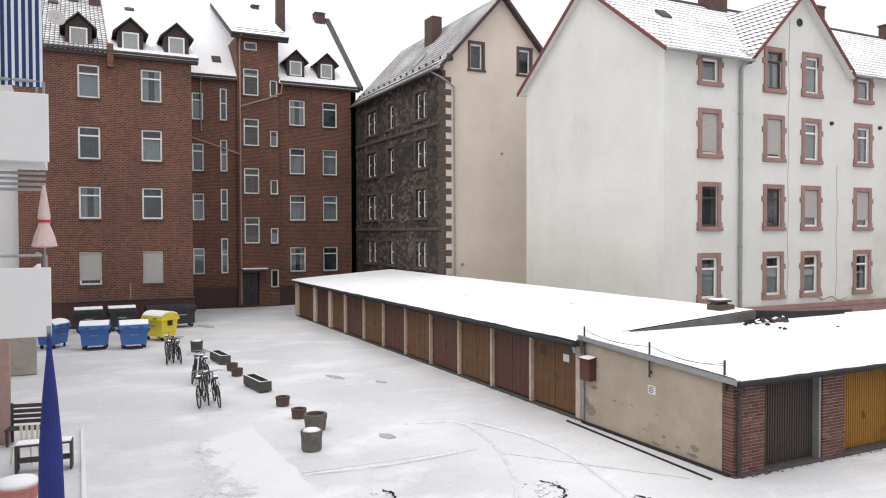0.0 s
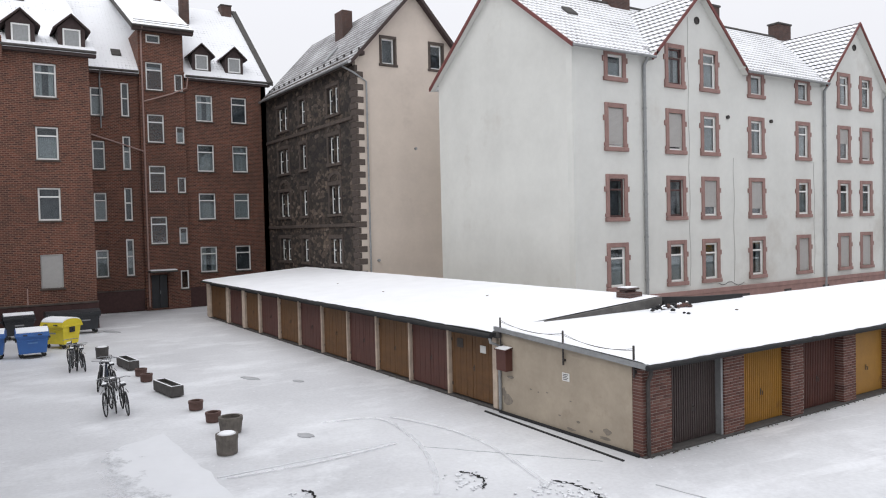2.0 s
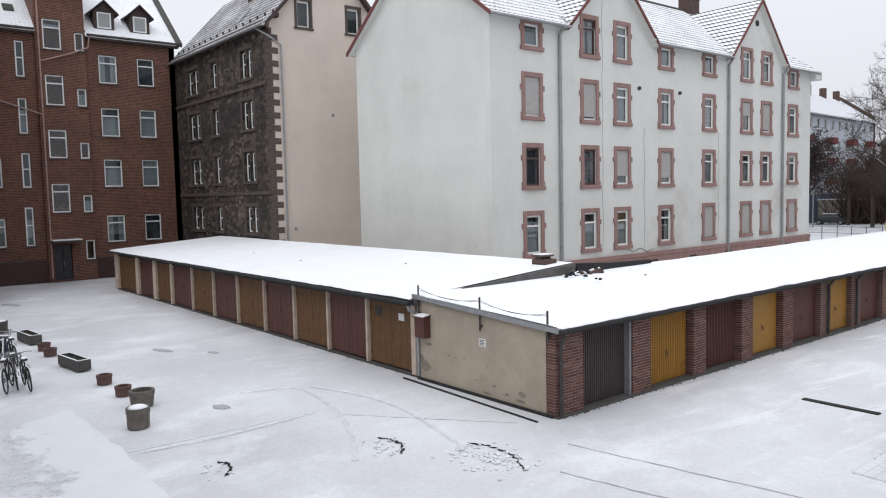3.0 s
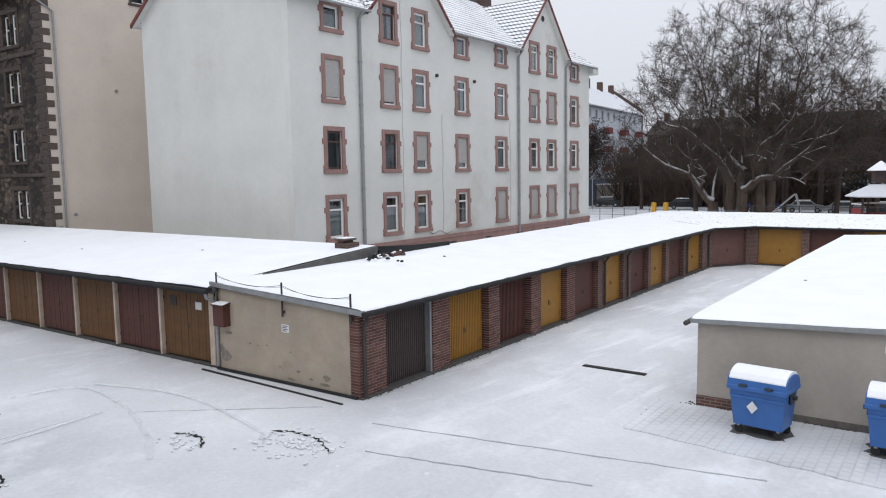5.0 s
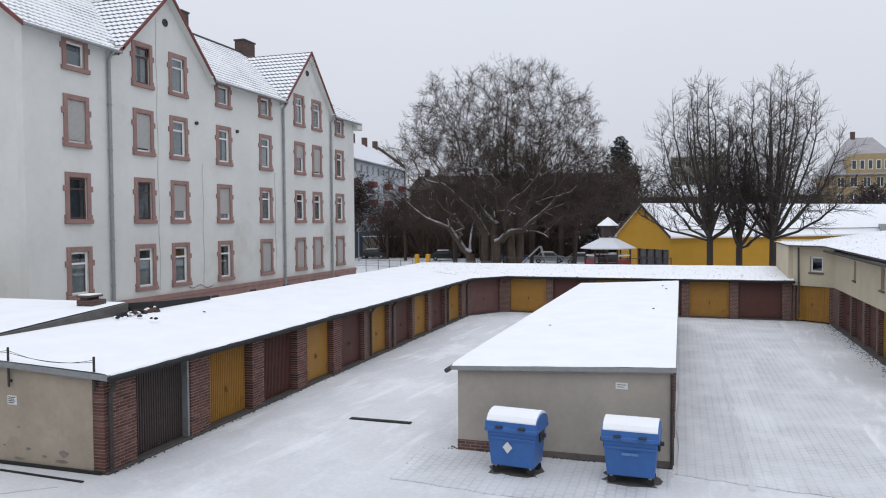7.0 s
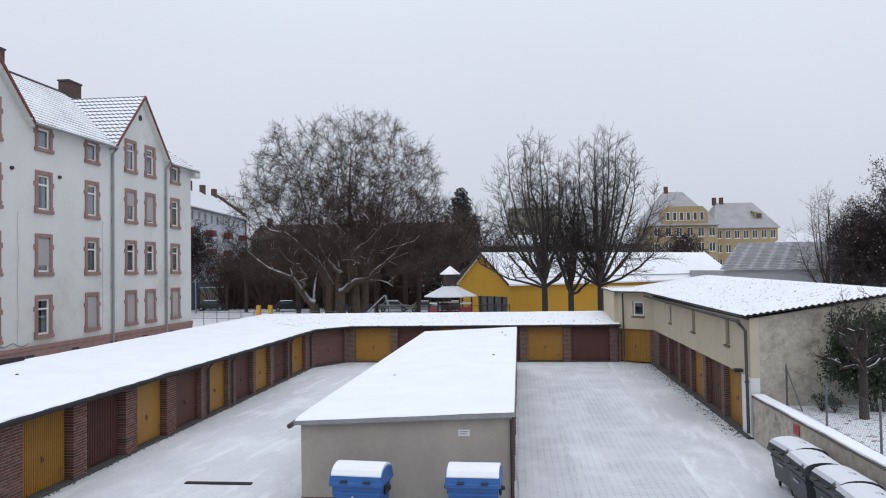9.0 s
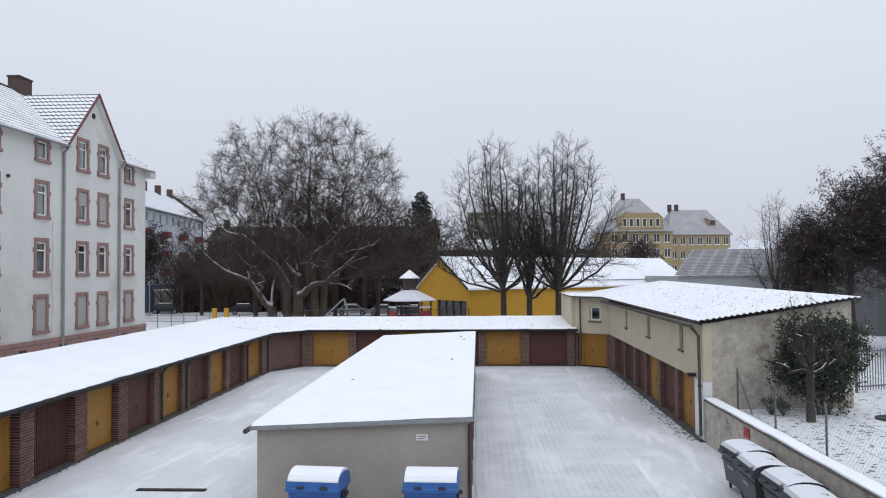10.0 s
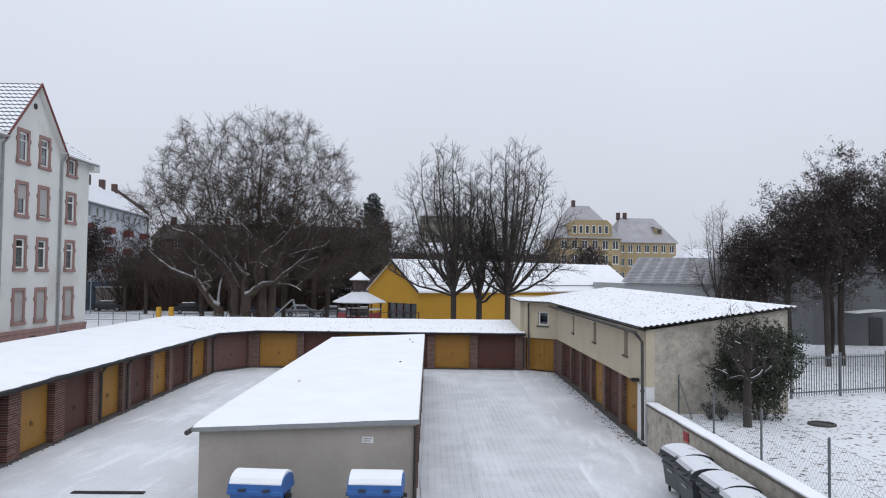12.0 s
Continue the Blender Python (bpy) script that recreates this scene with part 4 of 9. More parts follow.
    part("verge", Shape().slab([(20.5, -0.5, 17.4), (20.95, -0.5, 17.4), (20.95, R, ZR + 0.32), (20.5, R, ZR + 0.32)], 0.3), M_FIBRE, ob)
    # stair tower's own lean-to roof, climbing to the ridge
    part("tower_roof", Shape().slab([(10.5, -0.95, 20.62), (14.75, -0.95, 20.62), (14.75, R, ZR + 0.35), (10.5, R, ZR + 0.35)], 0.16), M_SNOW, ob, "snow-covered lean-to roof of the stair tower")
    part("tower_verge", Shape().slab([(10.42, -0.97, 20.6), (10.5, -0.97, 20.6), (10.5, R, ZR + 0.33), (10.42, R, ZR + 0.33)], 0.35), M_FIBRE, ob)
    part("snow_guard", Shape().tube([(10.7, -0.3, 20.95), (14.6, -0.3, 20.95)], 0.025, 5).tube([(10.7, -0.3, 21.1), (14.6, -0.3, 21.1)], 0.025, 5), M_DARKMETAL, ob)
    # eaves and gutters
    for a, b, y, z in ((6.9, 10.9, -0.5, 17.3), (14.2, 20.7, -0.5, 17.3), (10.5, 14.75, -1.0, 20.52), (-9.3, 6.95, -WING - 0.45, 16.45)):
        part("gutter", Shape().tube([(a, y, z), (b, y, z)], 0.085, 8), M_FIBRE, ob)
        part("eaves_board", Shape().box(a, b, y + 0.08, y + 0.5, z - 0.28, z - 0.06, 0.01), M_DARKBOARD, ob)
    part("party_corbel", Shape().box(1.75, 2.1, -WING - 0.5, -WING, 15.5, 16.9, 0.03), M_BRICK, ob)
    for u in (15.6, 18.1):
        dormer(ob, u, 0.25, 17.95, 1.4, 1.2, k)
    for u, q in ((0.25, 0.5), (3.1, 0.4), (5.75, 0.4)):
        dormer(ob, u, -WING + q, 16.75, w=1.45, h=1.15, k=kw)
    # chimneys and hatches
    for u, y, z, w, h in ((1.4, 3.0, 21.8, 0.75, 3.4), (15.9, 6.2, 22.4, 0.7, 3.9), (19.9, R - 0.2, 24.3, 0.9, 1.1), (14.2, R, 24.7, 0.6, 0.7)):
        c = part("chimney", Shape().box(u - w / 2, u + w / 2, y - w / 2, y + w / 2, z, z + h, 0.02), M_CHIM, ob)
        part("chimney_cap", Shape().box(u - w / 2 - 0.05, u + w / 2 + 0.05, y - w / 2 - 0.05, y + w / 2 + 0.05, z + h, z + h + 0.1, 0.02), M_FIBRE, c)
    for u, y, kk, z0, off in ((9.4, 1.0, k, 17.6, 0), (-0.3, 3.2, kw, 16.6, WING), (3.4, 2.4, kw, 16.6, WING), (-1.6, 1.8, kw, 16.6, WING)):
        z = z0 + (y + off) * kk + 0.16
        part("roof_hatch", Shape().slab([(u, y, z + 0.08), (u + 0.65, y, z + 0.08), (u + 0.65, y + 0.55, z + 0.1 + kk * 0.55), (u, y + 0.55, z + 0.1 + kk * 0.55)], 0.1), M_FIBRE, ob)
    # pipes
    downpipe(ob, [(11.15, -1.0, 20.45), (11.15, -0.4, 20.1), (11.15, -0.4, 0.3)], 0.06, M_PINKPIPE)
    downpipe(ob, [(14.35, -0.5, 17.2), (14.25, -0.42, 16.4), (13.2, -0.42, 15.9), (11.2, -0.42, 15.2)], 0.05, M_PINKPIPE)
    downpipe(ob, [(7.0, -0.12, 12.9), (9.0, -0.12, 12.3), (11.1, -0.35, 11.6)], 0.05, M_PINKPIPE)
    downpipe(ob, [(8.35, -0.5, 17.2), (8.35, -0.1, 16.8), (8.35, -0.1, 13.2)], 0.05, M_ZINC)
    downpipe(ob, [(2.9, -WING - 0.1, 1.55), (2.9, -WING - 0.1, 2.6)], 0.03, M_PINKPIPE)
    # satellite dish
    d = part("satellite_dish", Shape().lathe([(0.02, 0.0), (0.25, 0.03), (0.48, 0.11), (0.5, 0.12), (0.47, 0.13), (0.24, 0.06), (0.02, 0.03)], 20), M_SHUTTER, ob, "grey satellite dish", pose(-0.9, -WING - 0.9, 17.9, 70, 0, 20), True)
    part("dish_arm", Shape().tube([(0, 0, 0.02), (0, -0.25, 0.45)], 0.02, 5).tube([(0, 0, 0), (0.0, 0.5, -0.6), (0, 0.5, -1.2)], 0.03, 6), M_ZINC, d)
    return ob


M_PINKPIPE = plain("dull_pink_pipe_paint", (0.36, 0.24, 0.21), 0.6, vary=0.2)
brick_house()


# ---- rubble stone house with a beige gable ----
def stone_house():
    X0, Y0 = -57.2, 20.47
    LEN, DEEP, EAVE, RIDGE = 15.5, 8.26, 16.2, 20.7
    ob = thing("stone_house", "sooty rubble stone house with toothed quoins and a beige rendered gable", "house", pose(X0, Y0, 0))
    holes, trims = [], []
    rows = [(3.35, 4.95), (6.65, 8.45), (9.95, 11.68), (13.15, 14.85)]
    for u, w, pair in ((2.45, 1.0, True), (6.85, 1.0, False), (11.75, 0.8, True)):
        for a, b in rows:
            xs = [u, u + w + 0.12] if pair else [u + 0.1]
            for x in xs:
                holes.append((x, x + w - 0.05, a, b))
            trims.append((u, w, a, b, pair))
    part("wall", wall_shape(LEN, 0, EAVE, holes, 0.45), M_STONE, ob)
    part("wall", Shape().box(-2.0, 0, 0.0, 0.45, 0, EAVE), M_STONE, ob)
    for n, (a, b, c, d) in enumerate(holes):
        window(ob, a + 0.01, c + 0.01, b - a - 0.02, d - c - 0.02, 0.16, "sash", ("curtain", "dark", "curtainlow", "shutter0.95")[n % 4] if c < 5 else ("dark", "curtainlow")[n % 2])
    for u, w, a, b, pair in trims:
        e = u + (2 * w + 0.12 if pair else w + 0.1)
        t = Shape().box(u - 0.22, u - 0.02, -0.06, 0.02, a - 0.02, b + 0.05, 0.015).box(e - 0.03, e + 0.17, -0.06, 0.02, a - 0.02, b + 0.05, 0.015)
        t.box(u - 0.3, e + 0.25, -0.12, 0.02, a - 0.2, a - 0.022, 0.02).box(u - 0.22, e + 0.17, -0.08, 0.02, b + 0.052, b + 0.3, 0.02)
        part("window_trim", t, M_STONE_TRIM, ob)
        if pair and 6 < a < 13:
            c, n = (u + e) / 2, 9
            for i in range(n):
                p, q = math.pi * i / n, math.pi * (i + 1) / n
                s = Shape()
                for r0, r1 in ((0.75, 1.08),):
                    s.prism([(c + r0 * math.cos(p), b + 0.35 + r0 * 0.55 * math.sin(p)), (c + r1 * math.cos(p), b + 0.35 + r1 * 0.6 * math.sin(p)), (c + r1 * math.cos(q), b + 0.35 + r1 * 0.6 * math.sin(q)), (c + r0 * math.cos(q), b + 0.35 + r0 * 0.55 * math.sin(q))], -0.06, 0.0)
                part("arch_stone", s, M_STONE_TRIM, ob)
    for z in (5.75, 12.4):
        part("string_course", Shape().box(0, LEN, -0.12, 0, z, z + 0.22, 0.03), M_STONE_TRIM, ob)
    part("cornice", Shape().box(0, LEN + 0.1, -0.25, 0, EAVE - 0.4, EAVE, 0.04), M_STONE_TRIM, ob)
    # toothed corner quoins
    for i in range(40):
        z = 0.3 + i * 0.385
        if z > 15.5:
            break
        L, G = (0.8, 0.16) if i % 2 else (0.6, 0.55)
        part("quoin", shared(("quoin", i % 2), lambda: Shape().box(-L, 0.035, -0.035, G, 0, 0.37, 0.02).mesh("quoin", M_STONE_TRIM)), M_STONE_TRIM, ob, "", pose(LEN + 0.405, 0, z))
    top = [(0, EAVE), (DEEP / 2, RIDGE), (DEEP, EAVE)]
    s = wall_shape(DEEP, 0, 15.95, [], 0.4, 0.03)
    for a, b, c, d in ((0.03, 1.9, 15.95, None), (2.8, 5.5, 15.95, None), (6.4, DEEP, 15.95, None), (1.9, 2.8, 17.55, None), (5.5, 6.4, 17.55, None)):
        zt = lambda u: EAVE + (RIDGE - EAVE) * (1 - abs(u - DEEP / 2) / (DEEP / 2))
        mid = [DEEP / 2] if a < DEEP / 2 < b else []
        for y in (0, 0.4):
            s.poly((a, y, c), (b, y, c), (b, y, max(c, zt(b))), *[(m, y, zt(m)) for m in mid], (a, y, max(c, zt(a))))
        if c > 16:
            s.poly((a, 0, c), (b, 0, c), (b, 0.4, c), (a, 0.4, c))
    gm = pose(LEN + 0.405, 0, 0, 0, 0, 90)
    part("gable_wall", s, M_BEIGE, ob, "smooth beige rendered gable wall", gm)
    for u in (1.9, 5.5):
        window(ob, u + 0.01, 15.96, 0.88, 1.58, 0.12, "plain", "dark", m0=gm)
        t = Shape().box(u - 0.16, u, -0.06, 0.02, 15.8, 17.7, 0.015).box(u + 0.9, u + 1.06, -0.06, 0.02, 15.8, 17.7, 0.015).box(u - 0.16, u + 1.06, -0.07, 0.02, 17.55, 17.72, 0.015).box(u - 0.22, u + 1.12, -0.1, 0.02, 15.8, 15.948, 0.015)
        part("window_trim", t, M_STONE_TRIM, ob, "", gm)
    part("back_wall", Shape().box(0, LEN, DEEP - 0.4, DEEP, 0, EAVE), M_BEIGE, ob)
    o, k, dz = 0.45, (RIDGE - EAVE) / (DEEP / 2), 0.16
    r = Shape()
    r.slab([(-0.2, -o, EAVE - o * k + dz), (LEN + 0.9, -o, EAVE - o * k + dz), (LEN + 0.9, DEEP / 2, RIDGE + dz), (-0.2, DEEP / 2, RIDGE + dz)], 0.14)
    r.slab([(LEN + 0.9, DEEP + o, EAVE - o * k + dz), (-0.2, DEEP + o, EAVE - o * k + dz), (-0.2, DEEP / 2, RIDGE + dz), (LEN + 0.9, DEEP / 2, RIDGE + dz)], 0.14)
    part("roof", r, M_TILE_STONE, ob, "dark tiled roof with lines of snow")
    v = Shape()
    for y1 in (-o, DEEP + o):
        v.slab([(LEN + 0.82, DEEP / 2, RIDGE + dz + 0.02), (LEN + 0.94, DEEP / 2, RIDGE + dz + 0.02), (LEN + 0.94, y1, EAVE - o * k + dz + 0.02), (LEN + 0.82, y1, EAVE - o * k + dz + 0.02)], 0.28)
    part("verge_board", v, M_DARKBOARD, ob)
    for y1 in (-o, DEEP + o):
        part("soffit", Shape().slab([(LEN + 0.42, DEEP / 2, RIDGE + dz - 0.145), (LEN + 0.9, DEEP / 2, RIDGE + dz - 0.145), (LEN + 0.9, y1, EAVE - o * k + dz - 0.145), (LEN + 0.42, y1, EAVE - o * k + dz - 0.145)], 0.03), M_DARKBOARD, ob)
    part("gutter", Shape().tube([(-0.2, -o - 0.08, EAVE - o * k + 0.08), (LEN + 0.4, -o - 0.08, EAVE - o * k + 0.08)], 0.085, 8), M_ZINC, ob)
    for i in range(16):
        u = 0.6 + i * 1.05
        part("snow_hook", shared("snow_hook", lambda: Shape().box(-0.05, 0.05, -0.05, 0.05, 0, 0.2, 0.01).mesh("snow_hook", M_DARKMETAL)), M_DARKMETAL, ob, "", pose(u, 0.1, EAVE + 0.1 * k + dz))
    for u in (LEN + 0.55,):
        for y, z in ((0.35, EAVE + 0.3), (DEEP - 0.35, EAVE + 0.3)):
            part("purlin_end", Shape().box(u - 0.1, u + 0.3, y - 0.14, y + 0.14, z - 0.25, z, 0.02), M_DARKBOARD, ob)
    downpipe(ob, [(LEN - 0.4, -o, EAVE - 0.5), (LEN + 0.46, -0.1, EAVE - 1.0), (LEN + 0.5, 0.72, EAVE - 1.5), (LEN + 0.5, 0.72, 0.4)], 0.06)
    z = EAVE + 2.6 * k
    c = part("chimney", Shape().box(7.6, 8.9, 2.6, 3.4, z - 0.6, z + 2.2, 0.02), M_CHIM, ob)
    part("roof_hatch", Shape().slab([(9.6, 0.6, EAVE + 0.6 * k + 0.28), (10.4, 0.6, EAVE + 0.6 * k + 0.28), (10.4, 1.5, EAVE + 1.5 * k + 0.3), (9.6, 1.5, EAVE + 1.5 * k + 0.3)], 0.12), M_ZINC, ob)
    part("vent_pipe", Shape().tube([(LEN + 0.4, 4.2, 10.7), (LEN + 0.52, 4.2, 10.7)], 0.09, 8), M_ZINC, ob)
    part("vent_pipe", Shape().tube([(LEN + 0.4, 1.3, 3.6), (LEN + 0.55, 1.3, 3.6)], 0.09, 8), M_ZINC, ob)
    return ob


M_TILE_STONE = tiles("dark_tiles_with_snow_lines", "X", (0.085, 0.078, 0.076), 0.30, 0.30, 0.48, 0.7, 0.2, 0.40)
stone_house()
# ---- garages ----
def profile_door(key, w, h, mat, marks):
    """A door leaf from one drawn-out profile; marks: (place, depth) across its front."""
    def make():
        out_line = [(x, d) for x, d in marks] + [(w, 0.06), (0.0, 0.06)]
        n = len(out_line)
        s = Shape()
        s.v = [(x, y, 0.0) for x, y in out_line] + [(x, y, h) for x, y in out_line]
        s.f = [(i, (i + 1) % n, (i + 1) % n + n, i + n) for i in range(n)] + [tuple(reversed(range(n))), tuple(range(n, 2 * n))]
        return s.mesh("garage_door", mat)
    return shared((key, w, h, mat.name), make)


def ribbed_door(w, h, mat, pitch=0.085):
    n = int(w / pitch)
    p = w / n
    marks = [(0.0, 0.03)]
    for i in range(n):
        marks += [(i * p + p * 0.2, 0.03), (i * p + p * 0.3, 0.0), (i * p + p * 0.7, 0.0), (i * p + p * 0.8, 0.03)]
    return profile_door("ribbed", w, h, mat, marks + [(w, 0.03)])


def plank_door(w, h, mat):
    n = max(3, int(w / 0.16))
    p = w / n
    marks = []
    for i in range(n):
        marks += [(i * p, 0.022), (i * p + 0.006, 0.004 * (i % 2)), ((i + 1) * p - 0.006, 0.004 * (i % 2))]
    return profile_door("plank", w, h, mat, marks + [(w, 0.022)])


def panel_door(w, h, mat):
    """A smooth up-and-over leaf with a shallow frame at its edges."""
    marks = [(0.0, 0.0), (0.07, 0.0), (0.075, 0.012), (w - 0.075, 0.012), (w - 0.07, 0.0), (w, 0.0)]
    return profile_door("panel", w, h, mat, marks)


def handle(parent, u, z, mat=None):
    return part("door_handle", shared("garage_handle", lambda: Shape().box(-0.02, 0.02, -0.012, 0.0, -0.09, 0.09, 0.004).tube([(0, -0.01, 0.03), (0, -0.06, 0.03), (0, -0.06, -0.07)], 0.011, 6).mesh("door_handle", M_DARKMETAL)), M_DARKMETAL, parent, "", pose(u, 0, z))


def brick_pier(parent, u0, u1, y0, y1, h, m=None, name="pier"):
    """A pier of single bricks in stretcher bond round a mortar core."""
    m = m or Matrix()
    core = part(name, Shape().box(u0 + 0.012, u1 - 0.012, y0 + 0.012, y1 - 0.012, 0, h), M_MORTAR, parent, "", m)
    course, joint = 0.0765, 0.016
    for c in range(int(h / course)):
        z = c * course
        u, k = u0, 0
        first = (c % 2 == 0)
        cuts = [u0]
        while cuts[-1] < u1 - 0.02:
            step = 0.125 if (first and len(cuts) == 1) else 0.25
            cuts.append(min(u1, cuts[-1] + step))
        for a, b in zip(cuts, cuts[1:]):
            if b - a < 0.04:
                continue
            w = round(b - a - joint, 3)
            me = shared(("brick", w, round(y1 - y0, 2)), lambda: Shape().box(0, w, 0, y1 - y0, 0, course - joint, 0.005).mesh("brick", M_BRICKPIECE))
            jig = 0.004 * math.sin(c * 7.3 + a * 31)
            part("brick", me, M_BRICKPIECE, core, "", pose(a, y0 + jig, z + joint))
    return core


def brick_piece_mat():
    m, nt, p = nodes_of("single_pier_brick")
    oi = nt.nodes.new("ShaderNodeObjectInfo")
    base = ramp_of(nt, oi.outputs["Random"], [(0.0, (0.078, 0.033, 0.028)), (0.45, (0.118, 0.046, 0.035)), (0.8, (0.140, 0.058, 0.045)), (1.0, (0.165, 0.085, 0.068))])
    n = noise_at(nt, 9, 4)
    c = blend(nt, 0.5, base, ramp_of(nt, n, [(0.3, (0.5, 0.5, 0.5)), (0.7, (1.2, 1.2, 1.2))]), "MULTIPLY")
    nt.links.new(c, p.inputs["Base Color"])
    p.inputs["Roughness"].default_value = 0.9
    bump(nt, p, n, 0.4, 0.01)
    return m


M_BRICKPIECE = brick_piece_mat()


def sign(name, m, w, h, lines, label, plate=None):
    """A small printed plate; its unreadable writing is plain bars."""
    ob = thing(name, label, "sign", m)
    part("plate", Shape().box(0, w, -0.012, 0, 0, h, 0.003), plate or M_SIGN, ob)
    s = Shape()
    for i in range(lines):
        z = h - (i + 1) * h / (lines + 1)
        s.box(w * 0.12, w * (0.85 - 0.13 * (i % 2)), -0.0145, -0.0125, z - h * 0.035, z + h * 0.06)
    part("print", s, M_INK, ob)
    return ob


def snow_sheet(front, back, thick=0.07, rag=0.05, seed=1, n=40):
    """Snow on a flat roof: front and back are edges of 3D points; the front edge is uneven and rounded."""
    s = Shape()
    rng = random.Random(seed)
    f0, f1, b0, b1 = Vector(front[0]), Vector(front[1]), Vector(back[0]), Vector(back[1])
    rows = 7
    for j in range(rows):
        v = (0, 0.006, 0.02, 0.06, 0.35, 0.7, 1.0)[j]
        for i in range(n + 1):
            u = i / n
            p = f0.lerp(f1, u).lerp(b0.lerp(b1, u), v)
            if j == 0:
                p = p + (f0.lerp(f1, u) - b0.lerp(b1, u)).normalized() * rng.uniform(-rag, rag)
            hgt = thick * (0.05, 0.6, 0.9, 1.0, 1.05, 1.0, 0.9)[j]
            p.z += hgt + 0.02 * noise.noise(Vector((p.x * 0.6, p.y * 0.6, seed)))
            s.v.append(tuple(p))
    for j in range(rows - 1):
        for i in range(n):
            a = j * (n + 1) + i
            s.f.append((a, a + 1, a + n + 2, a + n + 1))
    return s


M_BAREPATCH = plain("bare_grey_mortar", (0.235, 0.205, 0.17), 0.95, vary=0.35, scale=7, bumps=0.6)
M_VERGE = plain("grey_weathered_verge", (0.10, 0.095, 0.09), 0.85, vary=0.4, scale=3)


def left_garages():
    """The long row that faces the yard: three tall wooden pairs set off by cream posts, then eight double-leaf doors."""
    Y, X0, X1, H = 13.35, -49.6, -17.75, 2.38
    L, D = X1 - X0, 7.0
    ob = thing("garage_row", "long garage row with ochre and red-brown wooden doors, snowy roof", "garages", pose(X0, Y, 0))
    posts = [(-49.4, 0.7), (-45.2, 0.5), (-42.1, 0.48), (-39.4, 0.22), (-36.45, 0.08), (-33.72, 0.08), (-31.0, 0.08), (-28.33, 0.08), (-25.73, 0.09), (-23.16, 0.09), (-20.6, 0.10), (-18.0, 0.24)]
    # near-black lintel and thick gutter also paint the shade under the eave
    part("lintel", Shape().box(0, L, 0.02, 0.25, 2.12, H, 0.01), M_TAR, ob)
    part("back_wall", Shape().box(0, L, D - 0.25, D, 0, 2.8), M_CREAM, ob)
    part("side_wall", Shape().prism([(0, 0), (D, 0), (D, 2.8), (0, 2.3)], 0, 0.25), M_CREAM, ob, "", pose(0.0, 0, 0, 0, 0, 90) @ pose(0, -0.25, 0))
    part("base_kerb", Shape().box(0, L, 0.0, 0.3, -0.03, 0.05, 0.015), M_FIBRE, ob, "dark damp concrete base strip")
    for x, w in posts:
        part("post", Shape().box(x - X0 - w / 2, x - X0 + w / 2, -0.03, 0.25, 0.05, 2.2, 0.015), M_CREAM, ob)
    mats = [M_OCHRE, M_RED, M_OCHRE, M_RED, M_OCHRE, M_RED, M_OCHRE, M_RED, M_OCHRE, M_RED, M_OCHRE]
    for i, (p, q) in enumerate(zip(posts, posts[1:])):
        a, b = p[0] + p[1] / 2 - X0 + 0.02, q[0] - q[1] / 2 - X0 - 0.02
        w = round((b - a - 0.02) / 2, 2)
        h = 2.02
        for k in (0, 1):
            leaf = part("door_leaf", plank_door(w, h, mats[i]), mats[i], ob, "", pose(a + k * (w + 0.02), 0.10, 0.1))
            for hz in (0.25, 1.72):
                part("hinge", shared("hinge", lambda: Shape().box(0, 0.07, -0.012, 0, 0, 0.10, 0.004).mesh("hinge", M_DARKMETAL)), M_DARKMETAL, leaf, "", pose(0.0 if k == 0 else w - 0.07, 0, hz))
            if k:
                handle(leaf, 0.08, 0.98)
        if i == 10:
            part("plate", Shape().box(a + w + 0.45, a + w + 0.75, 0.08, 0.095, 1.62, 1.85, 0.003), M_SIGN, ob, "small white plate on the door")
            part("grille", Shape().box(a + 0.35, a + 0.7, 0.08, 0.095, 1.65, 1.95, 0.004), M_DARKMETAL, ob, "small dark grille on the door")
    zf, zb = H + 0.04, 2.93
    part("roof", Shape().slab([(-0.2, -0.32, zf), (L + 0.15, -0.32, zf), (L + 0.15, D + 0.1, zb), (-0.2, D + 0.1, zb)], 0.1), M_TAR, ob)
    part("roof_snow", snow_sheet([(-0.15, -0.30, zf), (L + 0.02, -0.30, zf)], [(-0.15, D + 0.05, zb), (L + 0.02, D + 0.05, zb)], 0.06, 0.03, 3, 90), M_SNOW, ob, "even layer of fresh snow", smooth=True)
    part("gutter", Shape().tube([(10.0, -0.40, zf - 0.05), (L + 0.1, -0.40, zf - 0.10)], 0.075, 8), M_TAR, ob)
    part("gutter", Shape().tube([(-0.1, -0.38, zf - 0.05), (10.0, -0.38, zf - 0.07)], 0.05, 8), M_TAR, ob)
    downpipe(ob, [(L + 0.02, -0.4, zf - 0.12), (L + 0.02, -0.36, zf - 0.3), (L + 0.1, -0.1, zf - 0.42), (L + 0.1, -0.1, 0.1)], 0.05)
    part("verge_wall", Shape().prism([(-0.25, 2.25), (D, 2.45), (D, zb + 0.03), (-0.25, zf + 0.02)], 0, 0.14), M_VERGE, ob, "tarred verge above the lower roof", pose(L + 0.16, 0, 0, 0, 0, 90))
